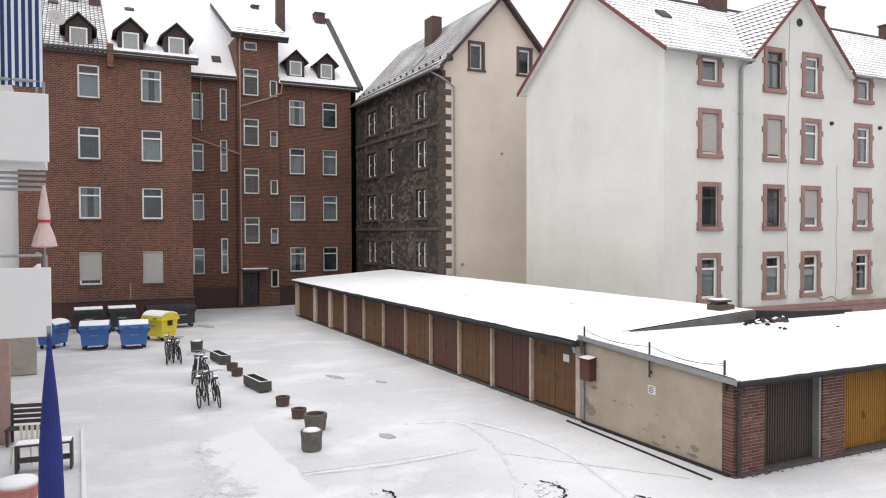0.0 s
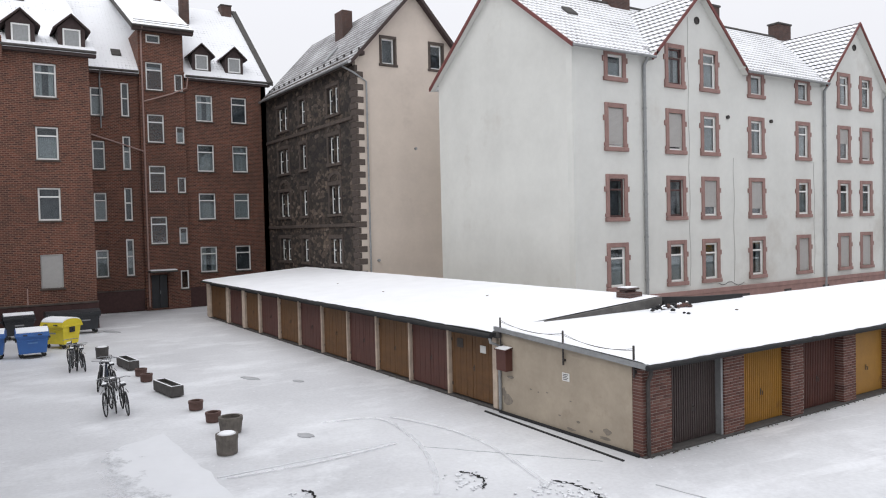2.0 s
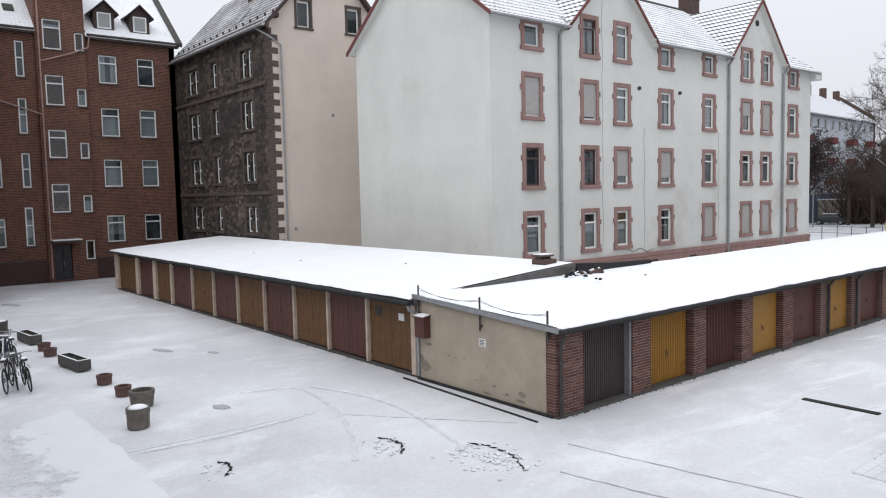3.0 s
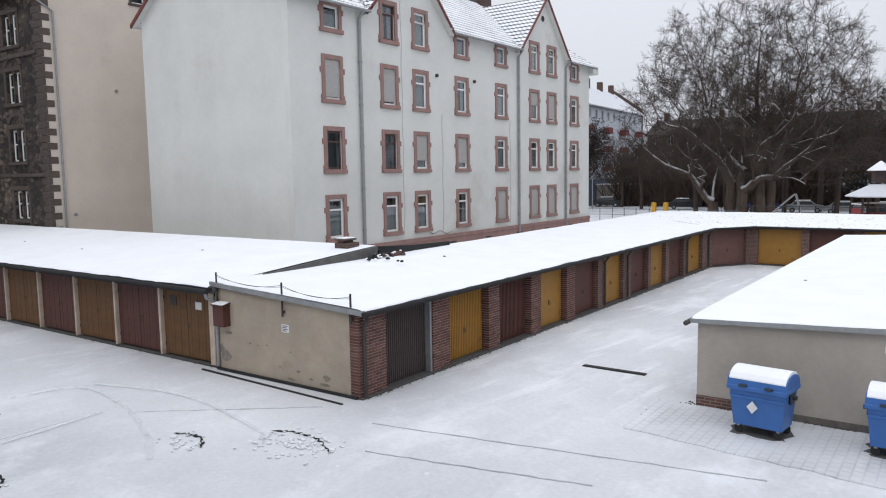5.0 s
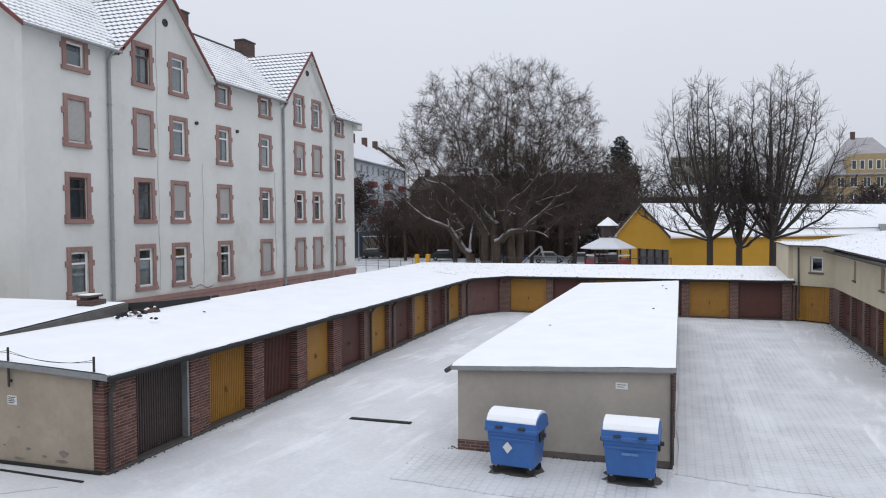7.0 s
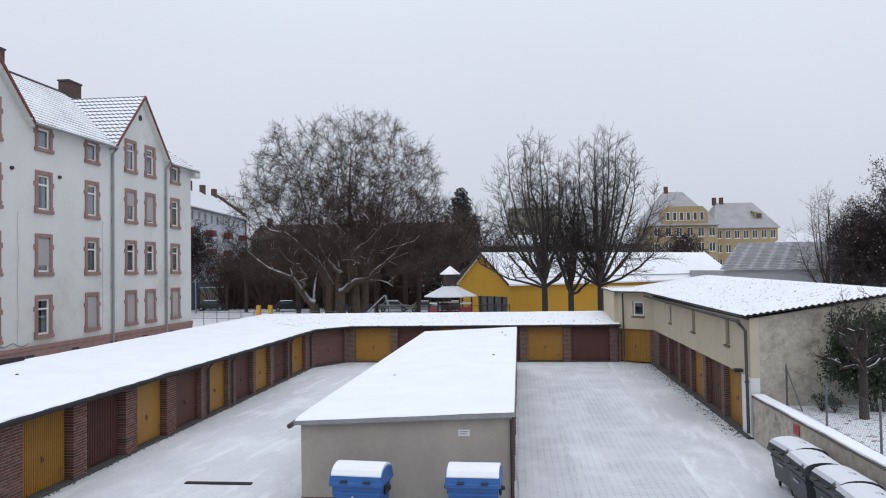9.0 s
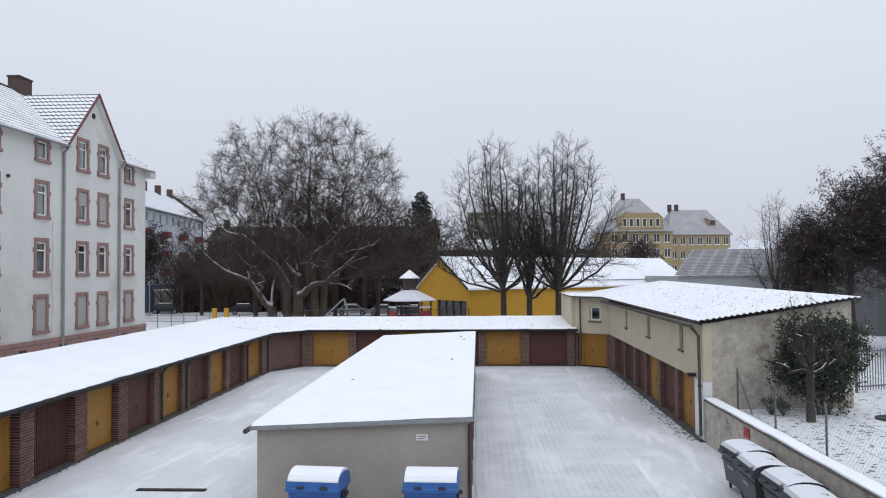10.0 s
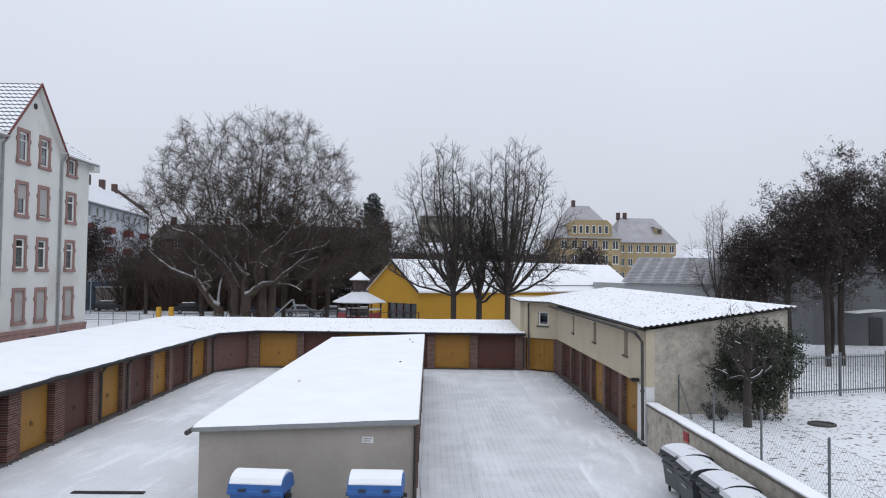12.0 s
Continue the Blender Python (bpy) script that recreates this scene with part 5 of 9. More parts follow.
    c = part("chimney", Shape().box(L - 1.15, L - 0.5, D - 0.9, D - 0.25, 2.7, 3.12, 0.02).box(L - 1.05, L - 0.75, D - 0.85, D - 0.3, 3.12, 3.2, 0.02).box(L - 1.15, L - 0.62, D - 0.9, D - 0.25, 3.2, 3.26, 0.02), M_CHIM, ob, "low broken brick chimney")
    part("chimney_snow", Shape().box(L - 1.12, L - 0.66, D - 0.86, D - 0.3, 3.262, 3.30, 0.015), M_SNOW, c)
    part("low_parapet", Shape().prism([(0.12, 2.45), (4.6, 2.45), (4.6, 2.76), (2.2, 2.82), (0.12, 2.95)], 0.0, 0.16), M_TAR, ob, "dark broken parapet stub", pose(L + 0.12, D, 0, 0, 0, 90))
    rng = random.Random(31)
    for i in range(44):
        x = L + 0.34 + abs(rng.gauss(0, 0.16))
        y = D - 0.2 + rng.uniform(-0.5, 1.3)
        a, b, c = rng.uniform(0.04, 0.13), rng.uniform(0.03, 0.07), rng.uniform(0.02, 0.06)
        part("rubble", Shape().box(-a, a, -b, b, -c, c, 0.012), M_SNOW if i % 3 == 0 else M_TAR if i % 3 == 1 else M_CHIM, ob, "", pose(x, y, 2.69 - 0.075 * (x - L) + rng.uniform(-0.03, 0.03), rng.uniform(-25, 25), rng.uniform(-25, 25), rng.uniform(0, 180)))
    return ob


left_garages()


def corner_garages():
    """The row along the west side, its slanted corner and the row across the far end, under one roof."""
    XF, Y0, YC = -12.2, 13.3, 42.75
    XA, YA, XE = -10.6, 45.25, 5.98
    H = 2.2
    ob = thing("garage_row", "garage row with brick piers, ochre and red-brown doors, snowy roof", "garages", pose(-14.5, 28, 0))
    base = pose(14.5, -28, 0)

    def run(m, edges, mats, h=2.03, brick_piers=()):
        """Doors and the piers between them along one front; edges: (start, end) of each door."""
        for i, ((a, b), mt) in enumerate(zip(edges, mats)):
            w = round(b - a, 2)
            d = part("garage_door", ribbed_door(w, h, mt) if len(edges) == 10 and i < 3 else panel_door(w, h, mt), mt, ob, "", m @ pose(a, 0.16, 0.06))
            handle(d, w / 2, 0.8)
        for i in range(len(edges) - 1):
            a, b = edges[i][1], edges[i + 1][0]
            if i in brick_piers:
                brick_pier(ob, a + 0.06, b, -0.06, 0.3, H - 0.03, m)
            else:
                part("pier", Shape().box(a, b, -0.04, 0.3, 0, H, 0.01), M_PIERWALL, ob, "", m)

    mw = base @ pose(XF, Y0, 0, 0, 0, 90)
    es = [(14.38, 16.26), (17.16, 19.18), (19.9, 21.9), (22.67, 24.6), (25.39, 27.5), (28.15, 30.15), (30.98, 33.14), (33.47, 35.5), (35.98, 38.3), (38.87, 41.5)]
    es = [(a - Y0, b - Y0) for a, b in es]
    run(mw, es, [M_BROWN, M_YEL, M_RED, M_YEL, M_RED, M_YEL, M_RED, M_YEL, M_RED, M_YEL], brick_piers=(0, 1, 2, 3))
    part("post", Shape().box(es[0][1] - 0.02, es[0][1] + 0.06, -0.02, 0.2, 0, 2.1, 0.01), M_ZINC, ob, "grey steel post", mw)
    brick_pier(ob, 0.0, 1.06, -0.02, 0.28, H - 0.02, mw, "corner_pier")
    part("pier", Shape().box(es[-1][1], YC - Y0, -0.04, 0.3, 0, H, 0.01), M_PIERWALL, ob, "", mw)
    # end wall to the yard
    me = base @ pose(-17.75, Y0, 0)
    part("end_wall", Shape().prism([(0, 0), (5.26, 0), (5.26, 2.23), (0, 2.43)], 0.0, 0.25), M_ENDWALL, ob, "stained beige rendered end wall", me)
    part("wall_base", Shape().box(0.0, 5.5, -0.06, 0.0, -0.02, 0.07, 0.02), M_TAR, ob, "dark damp foot of the wall", me)
    for x, z, w, h in ((0.12, 0.24, 0.55, 0.40), (0.05, 0.5, 0.3, 0.3), (0.35, 1.08, 0.4, 0.1), (4.25, 0.26, 0.36, 0.2), (3.3, 0.35, 0.18, 0.09), (3.75, 0.22, 0.2, 0.07), (2.6, 0.4, 0.12, 0.06), (1.4, 0.9, 0.14, 0.06), (1.75, 0.88, 0.09, 0.05), (2.1, 0.93, 0.12, 0.05), (3.05, 0.86, 0.1, 0.05), (4.1, 0.12, 0.5, 0.12), (2.9, 0.1, 0.4, 0.09)):
        rng = random.Random(int(x * 50))
        pts = [(x + w / 2 + w / 2 * rng.uniform(0.6, 1) * math.cos(a), z + h / 2 + h / 2 * rng.uniform(0.6, 1) * math.sin(a)) for a in np.linspace(0, 6.28, 11)[:-1]]
        part("bare_patch", Shape().prism(pts, -0.004, 0.01), M_BAREPATCH, ob, "patch where the render has come off", me)
    # slanted corner
    ang = math.degrees(math.atan2(YA - YC, XA - XF))
    mc = base @ pose(XF, YC, 0, 0, 0, ang)
    lc = math.hypot(YA - YC, XA - XF)
    run(mc, [(0.28, lc - 0.25)], [M_REDFAR])
    part("pier", Shape().box(0, 0.27, -0.04, 0.3, 0, H, 0.01), M_PIERWALL, ob, "", mc)
    part("pier", Shape().box(lc - 0.24, lc, -0.04, 0.3, 0, H, 0.01), M_PIERWALL, ob, "", mc)
    # far row
    mf = base @ pose(XA, YA, 0)
    fe = [(-10.11, -7.82), (-7.41, -5.19), (-4.75, -2.54), (-2.09, 0.11), (0.56, 2.73), (3.2, 5.48)]
    fe = [(a - XA, b - XA) for a, b in fe]
    run(mf, fe, [M_YEL, M_RED, M_YEL, M_RED, M_YEL, M_RED])
    part("pier", Shape().box(0, fe[0][0], -0.04, 0.3, 0, H, 0.01), M_PIERWALL, ob, "", mf)
    part("pier", Shape().box(fe[-1][1], XE - XA, -0.04, 0.3, 0, H, 0.01), M_PIERWALL, ob, "", mf)
    # lintels, backs, roof
    for m, l in ((mw, YC - Y0), (mc, lc), (mf, XE - XA)):
        # the lintel's near-black colour also carries the shade under the roof edge
        part("lintel", Shape().box(0, l, 0.03, 0.28, 2.08, H, 0.01), M_TAR, ob, "", m)
        part("base_kerb", Shape().box(0, l, -0.1, 0.3, -0.03, 0.04, 0.015), M_FIBRE, ob, "", m)
    part("back_wall", Shape().box(-17.75, -17.5, Y0 + 0.25, 50.8, 0, 2.55).box(-17.5, XE, 50.55, 50.8, 0, 2.55), M_CREAM, ob, "", base)
    zf, zb = H + 0.04, 2.66
    o = 0.3
    f = [(XF + o, Y0 - 0.12), (XF + o, YC - 0.1), (XA + 0.2, YA - o), (XE + 0.1, YA - o)]
    b = [(-17.8, Y0 - 0.12), (-17.8, 46.2), (-14.0, 50.9), (XE + 0.1, 50.9)]
    r, sn = Shape(), Shape()
    for i in range(3):
        z0, z1 = (zf, zf)
        r.slab([(*f[i], zf), (*f[i + 1], zf), (*b[i + 1], zb), (*b[i], zb if i else zb - 0.14)], 0.09)
    r.slab([(-17.8, 46.2, zb), (-14.0, 50.9, zb), (-17.8, 50.9, zb)], 0.09)
    part("roof", r, M_TAR, ob, "", base)
    for i in range(3):
        q = snow_sheet([(f[i][0] - 0.02, f[i][1], zf), (f[i + 1][0] - 0.02, f[i + 1][1], zf)], [(*b[i], zb if i else zb - 0.14), (*b[i + 1], zb)], 0.06, 0.035, 7 + i, (90, 12, 60)[i])
        part("roof_snow", q, (M_SNOW, M_SNOW_S, M_SNOW_S)[i] if i else M_SNOW, ob, "layer of fresh snow", base, True)
    part("roof_snow", Shape().slab([(-17.8, 46.2, zb + 0.06), (-14.0, 50.9, zb + 0.06), (-17.8, 50.9, zb + 0.06)], 0.05), M_SNOW_S, ob, "", base)
    for i in range(3):
        # gutter drawn thick and black to take in the shadow beneath it
        part("gutter", Shape().tube([(f[i][0] + 0.03, f[i][1] - 0.03, zf - 0.05), (f[i + 1][0] + 0.03, f[i + 1][1] - 0.03, zf - 0.07)], 0.07, 8), M_TAR, ob, "", base)
    fe2 = Shape().slab([(-17.8, Y0 - 0.14, zb - 0.08), (XF + o, Y0 - 0.14, zf + 0.03), (XF + o, Y0 - 0.06, zf + 0.03), (-17.8, Y0 - 0.06, zb - 0.08)], 0.13)
    part("fascia", fe2, M_ZINC, ob, "", base)
    for y in (13.05, 28.0, 30.45, 38.6, 42.4):
        if y < 14:
            pts = [(XF + 0.2, Y0 + 0.1, zf - 0.08), (XF + 0.22, Y0 + 0.1, zf - 0.22), (XF + 0.1, Y0 + 0.12, zf - 0.45), (XF + 0.1, Y0 + 0.12, 0.05)]
        else:
            pts = [(XF + o, y, zf - 0.1), (XF + 0.12, y, zf - 0.35), (XF + 0.12, y, 0.1)]
        d = downpipe(ob, pts, 0.05, M_DARKMETAL if y > 14 else M_DARKMETAL)
        d.matrix_basis = base
    return ob


M_REDFAR = plain("dull_purple_brown_door", (0.145, 0.075, 0.066), 0.6, vary=0.2, scale=2.5)
corner_garages()


def middle_garages():
    """The free-standing double row in the middle of the yard."""
    X0, X1, Y0, Y1 = -5.15, -0.1, 17.35, 41.8
    ob = thing("garage_block", "free-standing grey rendered garage block with a snowy flat roof", "garages", pose(-2.6, 29.5, 0))
    m = pose(2.6, -29.5, 0)
    zl, zr = 2.02, 2.24
    part("end_wall", Shape().prism([(X0, 0), (X1, 0), (X1, zr), (X0, zl)], Y0, Y0 + 0.24), M_GREYREND, ob, "damp stained grey rendered end wall", m)
    part("end_wall", Shape().prism([(X0, 0), (X1, 0), (X1, zr), (X0, zl)], Y1 - 0.24, Y1), M_GREYREND, ob, "", m)
    part("end_base", Shape().box(X0 - 0.01, X0 + 1.2, Y0 - 0.02, Y0, 0, 0.26, 0.006), M_PIERWALL, ob, "bare brick base", m)
    part("end_base", Shape().box(X0 + 1.2, X1, Y0 - 0.015, Y0, 0, 0.16, 0.006), M_CONCRETE, ob, "", m)
    part("side_wall", Shape().box(X0, X0 + 0.24, Y0 + 0.24, Y1 - 0.24, 0, zl), M_GREYREND, ob, "", m)
    n = 9
    p = (Y1 - Y0) / n
    mr = m @ pose(X1, Y0, 0, 0, 0, 90)
    for i in range(n):
        d = part("garage_door", ribbed_door(round(p - 0.5, 2), 1.98, M_RED), M_RED, ob, "", mr @ pose(i * p + 0.25, 0.08, 0.05))
        handle(d, 1.1, 0.9)
        part("pier", Shape().box(i * p - 0.25 if i else 0.245, i * p + (0.25 if i else 0.4), -0.03, 0.24, 0, zr - 0.02, 0.01), M_PIERWALL, ob, "", mr)
    part("lintel", Shape().box(0.26, Y1 - Y0 - 0.26, 0.0, 0.24, 2.05, zr, 0.01), M_PIERWALL, ob, "", mr)
    o = 0.14
    top = [(X0 - o, Y0 - o, zl + 0.07), (X1 + 0.08, Y0 - o, zr + 0.07), (X1 + 0.08, Y1 + o, zr + 0.07), (X0 - o, Y1 + o, zl + 0.07)]
    part("roof", Shape().slab(top, 0.08), M_ZINC, ob, "", m)
    part("roof_snow", snow_sheet([(X0 - o + 0.02, Y0 - o + 0.02, zl + 0.07), (X1 + 0.06, Y0 - o + 0.02, zr + 0.07)], [(X0 - o + 0.02, Y1 + o, zl + 0.07), (X1 + 0.06, Y1 + o, zr + 0.07)], 0.07, 0.012, 12, 30), M_SNOW, ob, "even layer of fresh snow", m, True)
    part("gutter", Shape().tube([(X0 - o - 0.06, Y0 - o - 0.15, zl - 0.02), (X0 - o - 0.06, Y1 + o, zl - 0.02)], 0.06, 8), M_FIBRE, ob, "", m)
    part("verge_strip", Shape().slab([(X0 - o, Y0 - o - 0.02, zl + 0.075), (X1 + 0.09, Y0 - o - 0.02, zr + 0.075), (X1 + 0.09, Y0 - o, zr + 0.075), (X0 - o, Y0 - o, zl + 0.075)], 0.1), M_ZINC, ob, "", m)
    part("corner_pipe", Shape().tube([(X1 - 0.02, Y0 - 0.05, zr - 0.1), (X1 - 0.02, Y0 - 0.05, 0.05)], 0.035, 6), M_DARKMETAL, ob, "", m)
    return ob


middle_garages()


M_GREYBOARD = plain("weathered_grey_board", (0.17, 0.15, 0.125), 0.85, vary=0.3)


def side_building():
    """Garages with low rooms above them under a sheet of corrugated roofing."""
    P, Q = Vector((7.6, 43.9)), Vector((7.33, 25.0))
    A = Vector((5.78, 45.3))
    ob = thing("outbuilding", "pale yellow two-storey outbuilding with garages below and a snowy corrugated roof", "outbuilding", pose(9.25, 35, 0))
    m = pose(-9, -35, 0)
    d = Q - P
    L = d.length
    ms = m @ pose(P.x, P.y, 0, 0, 0, math.degrees(math.atan2(d.y, d.x)))
    H0, ZA, ZB = 1.98, 4.05, 3.92
    wins = [(43.9 - 38.85, 0.5), (43.9 - 33.6, 0.6), (43.9 - 28.0, 0.55)]
    holes = [(u, u + w, 2.78, 3.68) for u, w in wins]
    doors = [(1.7, 4.4), (4.75, 7.15), (7.5, 9.7), (10.0, 12.3), (12.75, 15.15), (15.6, 17.9)]
    part("wall", wall_shape(L, H0, ZB, holes, 0.3), M_ANNEX, ob, "pale yellow rendered upper wall", ms)
    for u, w in wins:
        part("window_board", Shape().box(u + 0.02, u + w - 0.02, 0.1, 0.16, 2.8, 3.66, 0.01), M_GREYBOARD, ob, "narrow shuttered window", ms)
        part("sill", Shape().box(u - 0.06, u + w + 0.06, -0.08, 0.08, 2.7, 2.778, 0.01), M_CONCRETE, ob, "", ms)
    mats = [M_RED, M_RED, M_RED, M_YEL, M_RED, M_YEL]
    for (a, b), mt in zip(doors, mats):
        dd = part("garage_door", plank_door(round(b - a, 2), 1.9, mt), mt, ob, "", ms @ pose(a, 0.18, 0.06))
        handle(dd, (b - a) / 2, 0.9)
    edges = [0.0] + [x for e in doors for x in e]
    for a, b in zip(edges[::2], [e[0] for e in doors]):
        part("pier", Shape().box(a, b, -0.02, 0.3, 0, H0 - 0.002, 0.01), M_PIERWALL, ob, "", ms)
    part("pier", Shape().box(17.9, L, -0.02, 0.3, 0, H0 - 0.002, 0.01), M_BALC, ob, "white painted end pier", ms)
    part("lintel", Shape().box(0, 17.9, 0.04, 0.28, 1.96, H0 - 0.003), M_TAR, ob, "", ms)
    part("base_kerb", Shape().box(0, L, -0.14, 0.3, -0.03, 0.06, 0.02), M_FIBRE, ob, "", ms)
    # slanted corner bay
    e = P - A
    mb = m @ pose(A.x, A.y, 0, 0, 0, math.degrees(math.atan2(e.y, e.x)))
    lb = e.length
    part("wall", wall_shape(lb, H0, ZA + 0.15, [(lb * 0.42, lb * 0.42 + 0.72, 2.75, 3.62)], 0.3), M_ANNEX, ob, "", mb)
    window(ob, lb * 0.42 + 0.01, 2.76, 0.70, 0.85, 0.1, "plain", "dark", m0=mb)
    part("sill", Shape().box(lb * 0.42 - 0.06, lb * 0.42 + 0.78, -0.07, 0.08, 2.66, 2.748, 0.01), M_CONCRETE, ob, "", mb)
    dd = part("garage_door", plank_door(round(lb - 0.4, 2), 1.9, M_YEL), M_YEL, ob, "", mb @ pose(0.15, 0.14, 0.06))
    handle(dd, 0.9, 0.9)
    for a, b in ((lb - 0.24, lb), (0, 0.14)):
        part("pier", Shape().box(a, b, -0.02, 0.3, 0, H0 - 0.002, 0.01), M_PIERWALL, ob, "", mb)
    part("side_wall", Shape().box(5.55, 5.8, 45.35, 50.8, 2.2, 4.2), M_ANNEX, ob, "", m)
    # rough end wall towards the garden
    X1 = 12.2
    part("end_wall", Shape().prism([(7.36, 0), (X1, 0), (X1, 4.66), (7.36, 3.9)], 25.0, 25.3), M_OLDWALL, ob, "patchy grey end wall", m)
    part("back_wall", Shape().box(X1 - 0.3, X1, 25.3, 50.8, 0, 4.6), M_OLDWALL, ob, "", m)
    part("rear_wall", Shape().box(5.8, X1, 50.5, 50.8, 0, 4.4), M_ANNEX, ob, "", m)
    # corrugated roof under snow; the waves run down towards the yard
    s, sn = Shape(), Shape()

    def roof_pt(x, y, dz):
        t = min(1, max(0, (x - 7.2) / (X1 - 7.2)))
        return 3.98 + 0.74 * t + dz + 0.010 * max(0, y - 25) + 0.024 * math.sin(x * 2 * math.pi / 0.2)

    cols = 220
    ys = [24.78, 24.9, 30.0, 36.0, 43.6, 44.4, 45.2, 50.9]
    for sh, dz in ((s, 0.0), (sn, 0.05)):
        for y in ys:
            x0 = 7.0 if y < 43.7 else max(5.4, 7.0 - (y - 43.6) * 1.25)
            y1 = y + (0.04 if dz and y < 24.85 else 0)
            for i in range(cols + 1):
                x = x0 + (X1 + 0.25 - x0) * i / cols
                sh.v.append((x + (0.04 if dz and i == 0 else 0), y1, roof_pt(x, y, dz)))
        for j in range(len(ys) - 1):
            for i in range(cols):
                q = j * (cols + 1) + i
                sh.f.append((q, q + 1, q + cols + 2, q + cols + 1))
    part("roof", s, M_FIBRE, ob, "corrugated roofing sheets", m, True)
    part("roof_snow", sn, M_SNOW_S, ob, "speckled thin snow", m, True)
    part("gutter", Shape().tube([(7.08, 43.7, 3.95), (6.95, 24.9, 3.84)], 0.06, 8), M_FIBRE, ob, "", m)
    part("eaves_board", Shape().box(0, L, -0.04, 0.1, 3.86, 3.95, 0.01), M_FIBRE, ob, "", ms)
    d1 = downpipe(ob, [(7.0, 25.15, 3.8), (7.2, 25.0, 3.5), (7.2, 24.93, 0.2)], 0.055, M_FIBRE)
    d1.matrix_basis = m
    d2 = downpipe(ob, [(6.0, 44.9, 4.1), (6.05, 44.95, 0.2)], 0.05, M_FIBRE)
    d2.matrix_basis = m
    part("wall_lamp", Shape().box(17.95, 18.15, -0.3, -0.02, 2.05, 2.17, 0.02), M_BLACK, ob, "small dark floodlight", ms)
    return ob


side_building()
# ---- trees ----
class Wood:
    """Branches as short tapering bars, gathered in arrays; thick ones apart from twigs."""

    def __init__(self, seed):
        self.rng = random.Random(seed)
        self.thick, self.thin, self.tips = [], [], []

    def branch(self, p, d, length, r, level, spec):
        rng = self.rng
        n = spec["pieces"][level]
        last = level == len(spec["pieces"]) - 1
        step = length / n
        r_end = r * (0.35 if not last else 0.4)
        kids = spec["kids"][level] if not last else 0
        marks = sorted(rng.uniform(spec["from"][level], 1.0) for _ in range(kids))
        for i in range(n):
            bend = Vector((rng.gauss(0, 1), rng.gauss(0, 1), rng.gauss(0, 1))) * spec["wild"][level]
            d = (d + bend + Vector((0, 0, spec["lift"][level]))).normalized()
            dome = spec.get("dome")
            q = p + d * step
            if dome and level > 0:
                c, rx, rz = dome
                off = q - Vector(c)
                e = (off.x / rx) ** 2 + (off.y / rx) ** 2 + (off.z / rz) ** 2
                if e > 1.0:
                    q = p + d * step * 0.35
            a, b = r + (r_end - r) * i / n, r + (r_end - r) * (i + 1) / n
            (self.thick if a > spec["split"] else self.thin).append((*p, *q, a, b))
            for m in [m for m in marks if i / n <= m < (i + 1) / n or (i == n - 1 and m >= 1)]:
                s = p.lerp(q, m * n - i)
                ax = d.cross(Vector((rng.gauss(0, 1), rng.gauss(0, 1), rng.gauss(0, 1)))).normalized()
                nd = (Matrix.Rotation(radians(rng.gauss(spec["angle"][level], 9)), 3, ax) @ d)
                f = spec["ratio"][level] * rng.uniform(0.7, 1.2) * (1.15 - 0.45 * m)
                self.branch(s, nd, length * f, max(spec.get("least", 0.007), (r + (r_end - r) * m) * spec["thin"][level]), level + 1, spec)
            p = q
        if last:
            self.tips.append((*p, *d))

    def mesh(self, rows, name, mat, sides):
        a = np.array(rows)
        p, q = a[:, :3], a[:, 3:6]
        w = q - p
        w /= np.linalg.norm(w, axis=1, keepdims=True) + 1e-9
        ref = np.where(np.abs(w[:, 2:3]) < 0.9, [[0, 0, 1.0]], [[1.0, 0, 0]])
        s = np.cross(w, ref)
        s /= np.linalg.norm(s, axis=1, keepdims=True)
        u = np.cross(w, s)
        ang = np.arange(sides) * 2 * np.pi / sides
        ring = np.cos(ang)[None, :, None] * s[:, None] + np.sin(ang)[None, :, None] * u[:, None]
        lo = p[:, None] + ring * a[:, 6, None, None]
        hi = q[:, None] + ring * a[:, 7, None, None]
        v = np.concatenate([lo, hi], 1).reshape(-1, 3)
        base = np.arange(len(a))[:, None, None] * 2 * sides
        k = np.arange(sides)
        quad = np.stack([k, (k + 1) % sides, (k + 1) % sides + sides, k + sides], 1)[None]
        f = (base + quad).reshape(-1, 4)
        me = bpy.data.meshes.new(name)
        me.from_pydata(v.tolist(), [], f.tolist())
        me.materials.append(mat)
        if sides > 4:
            me.polygons.foreach_set("use_smooth", [True] * len(me.polygons))
        return me


def leaf_mesh(name, mat, spots, size, per, spread, seed, flat=0.5):
    """Small bent leaves strewn round the spots."""
    rng = np.random.RandomState(seed)
    sp = np.repeat(np.array(spots)[:, :3], per, 0)
    c = sp + rng.normal(0, spread, sp.shape)
    n = len(c)
    a = rng.normal(0, 1, (n, 3))
    a /= np.linalg.norm(a, axis=1, keepdims=True)
    b = np.cross(a, rng.normal(0, 1, (n, 3)))
    b /= np.linalg.norm(b, axis=1, keepdims=True)
    sz = size * rng.uniform(0.6, 1.4, (n, 1))
    v = np.stack([c - a * sz, c + b * sz * 0.5, c + a * sz, c - b * sz * 0.5], 1).reshape(-1, 3)
    me = bpy.data.meshes.new(name)
    me.from_pydata(v.tolist(), [], np.arange(4 * n).reshape(-1, 4).tolist())
    me.materials.append(mat)
    return me


PIPE = 1.8


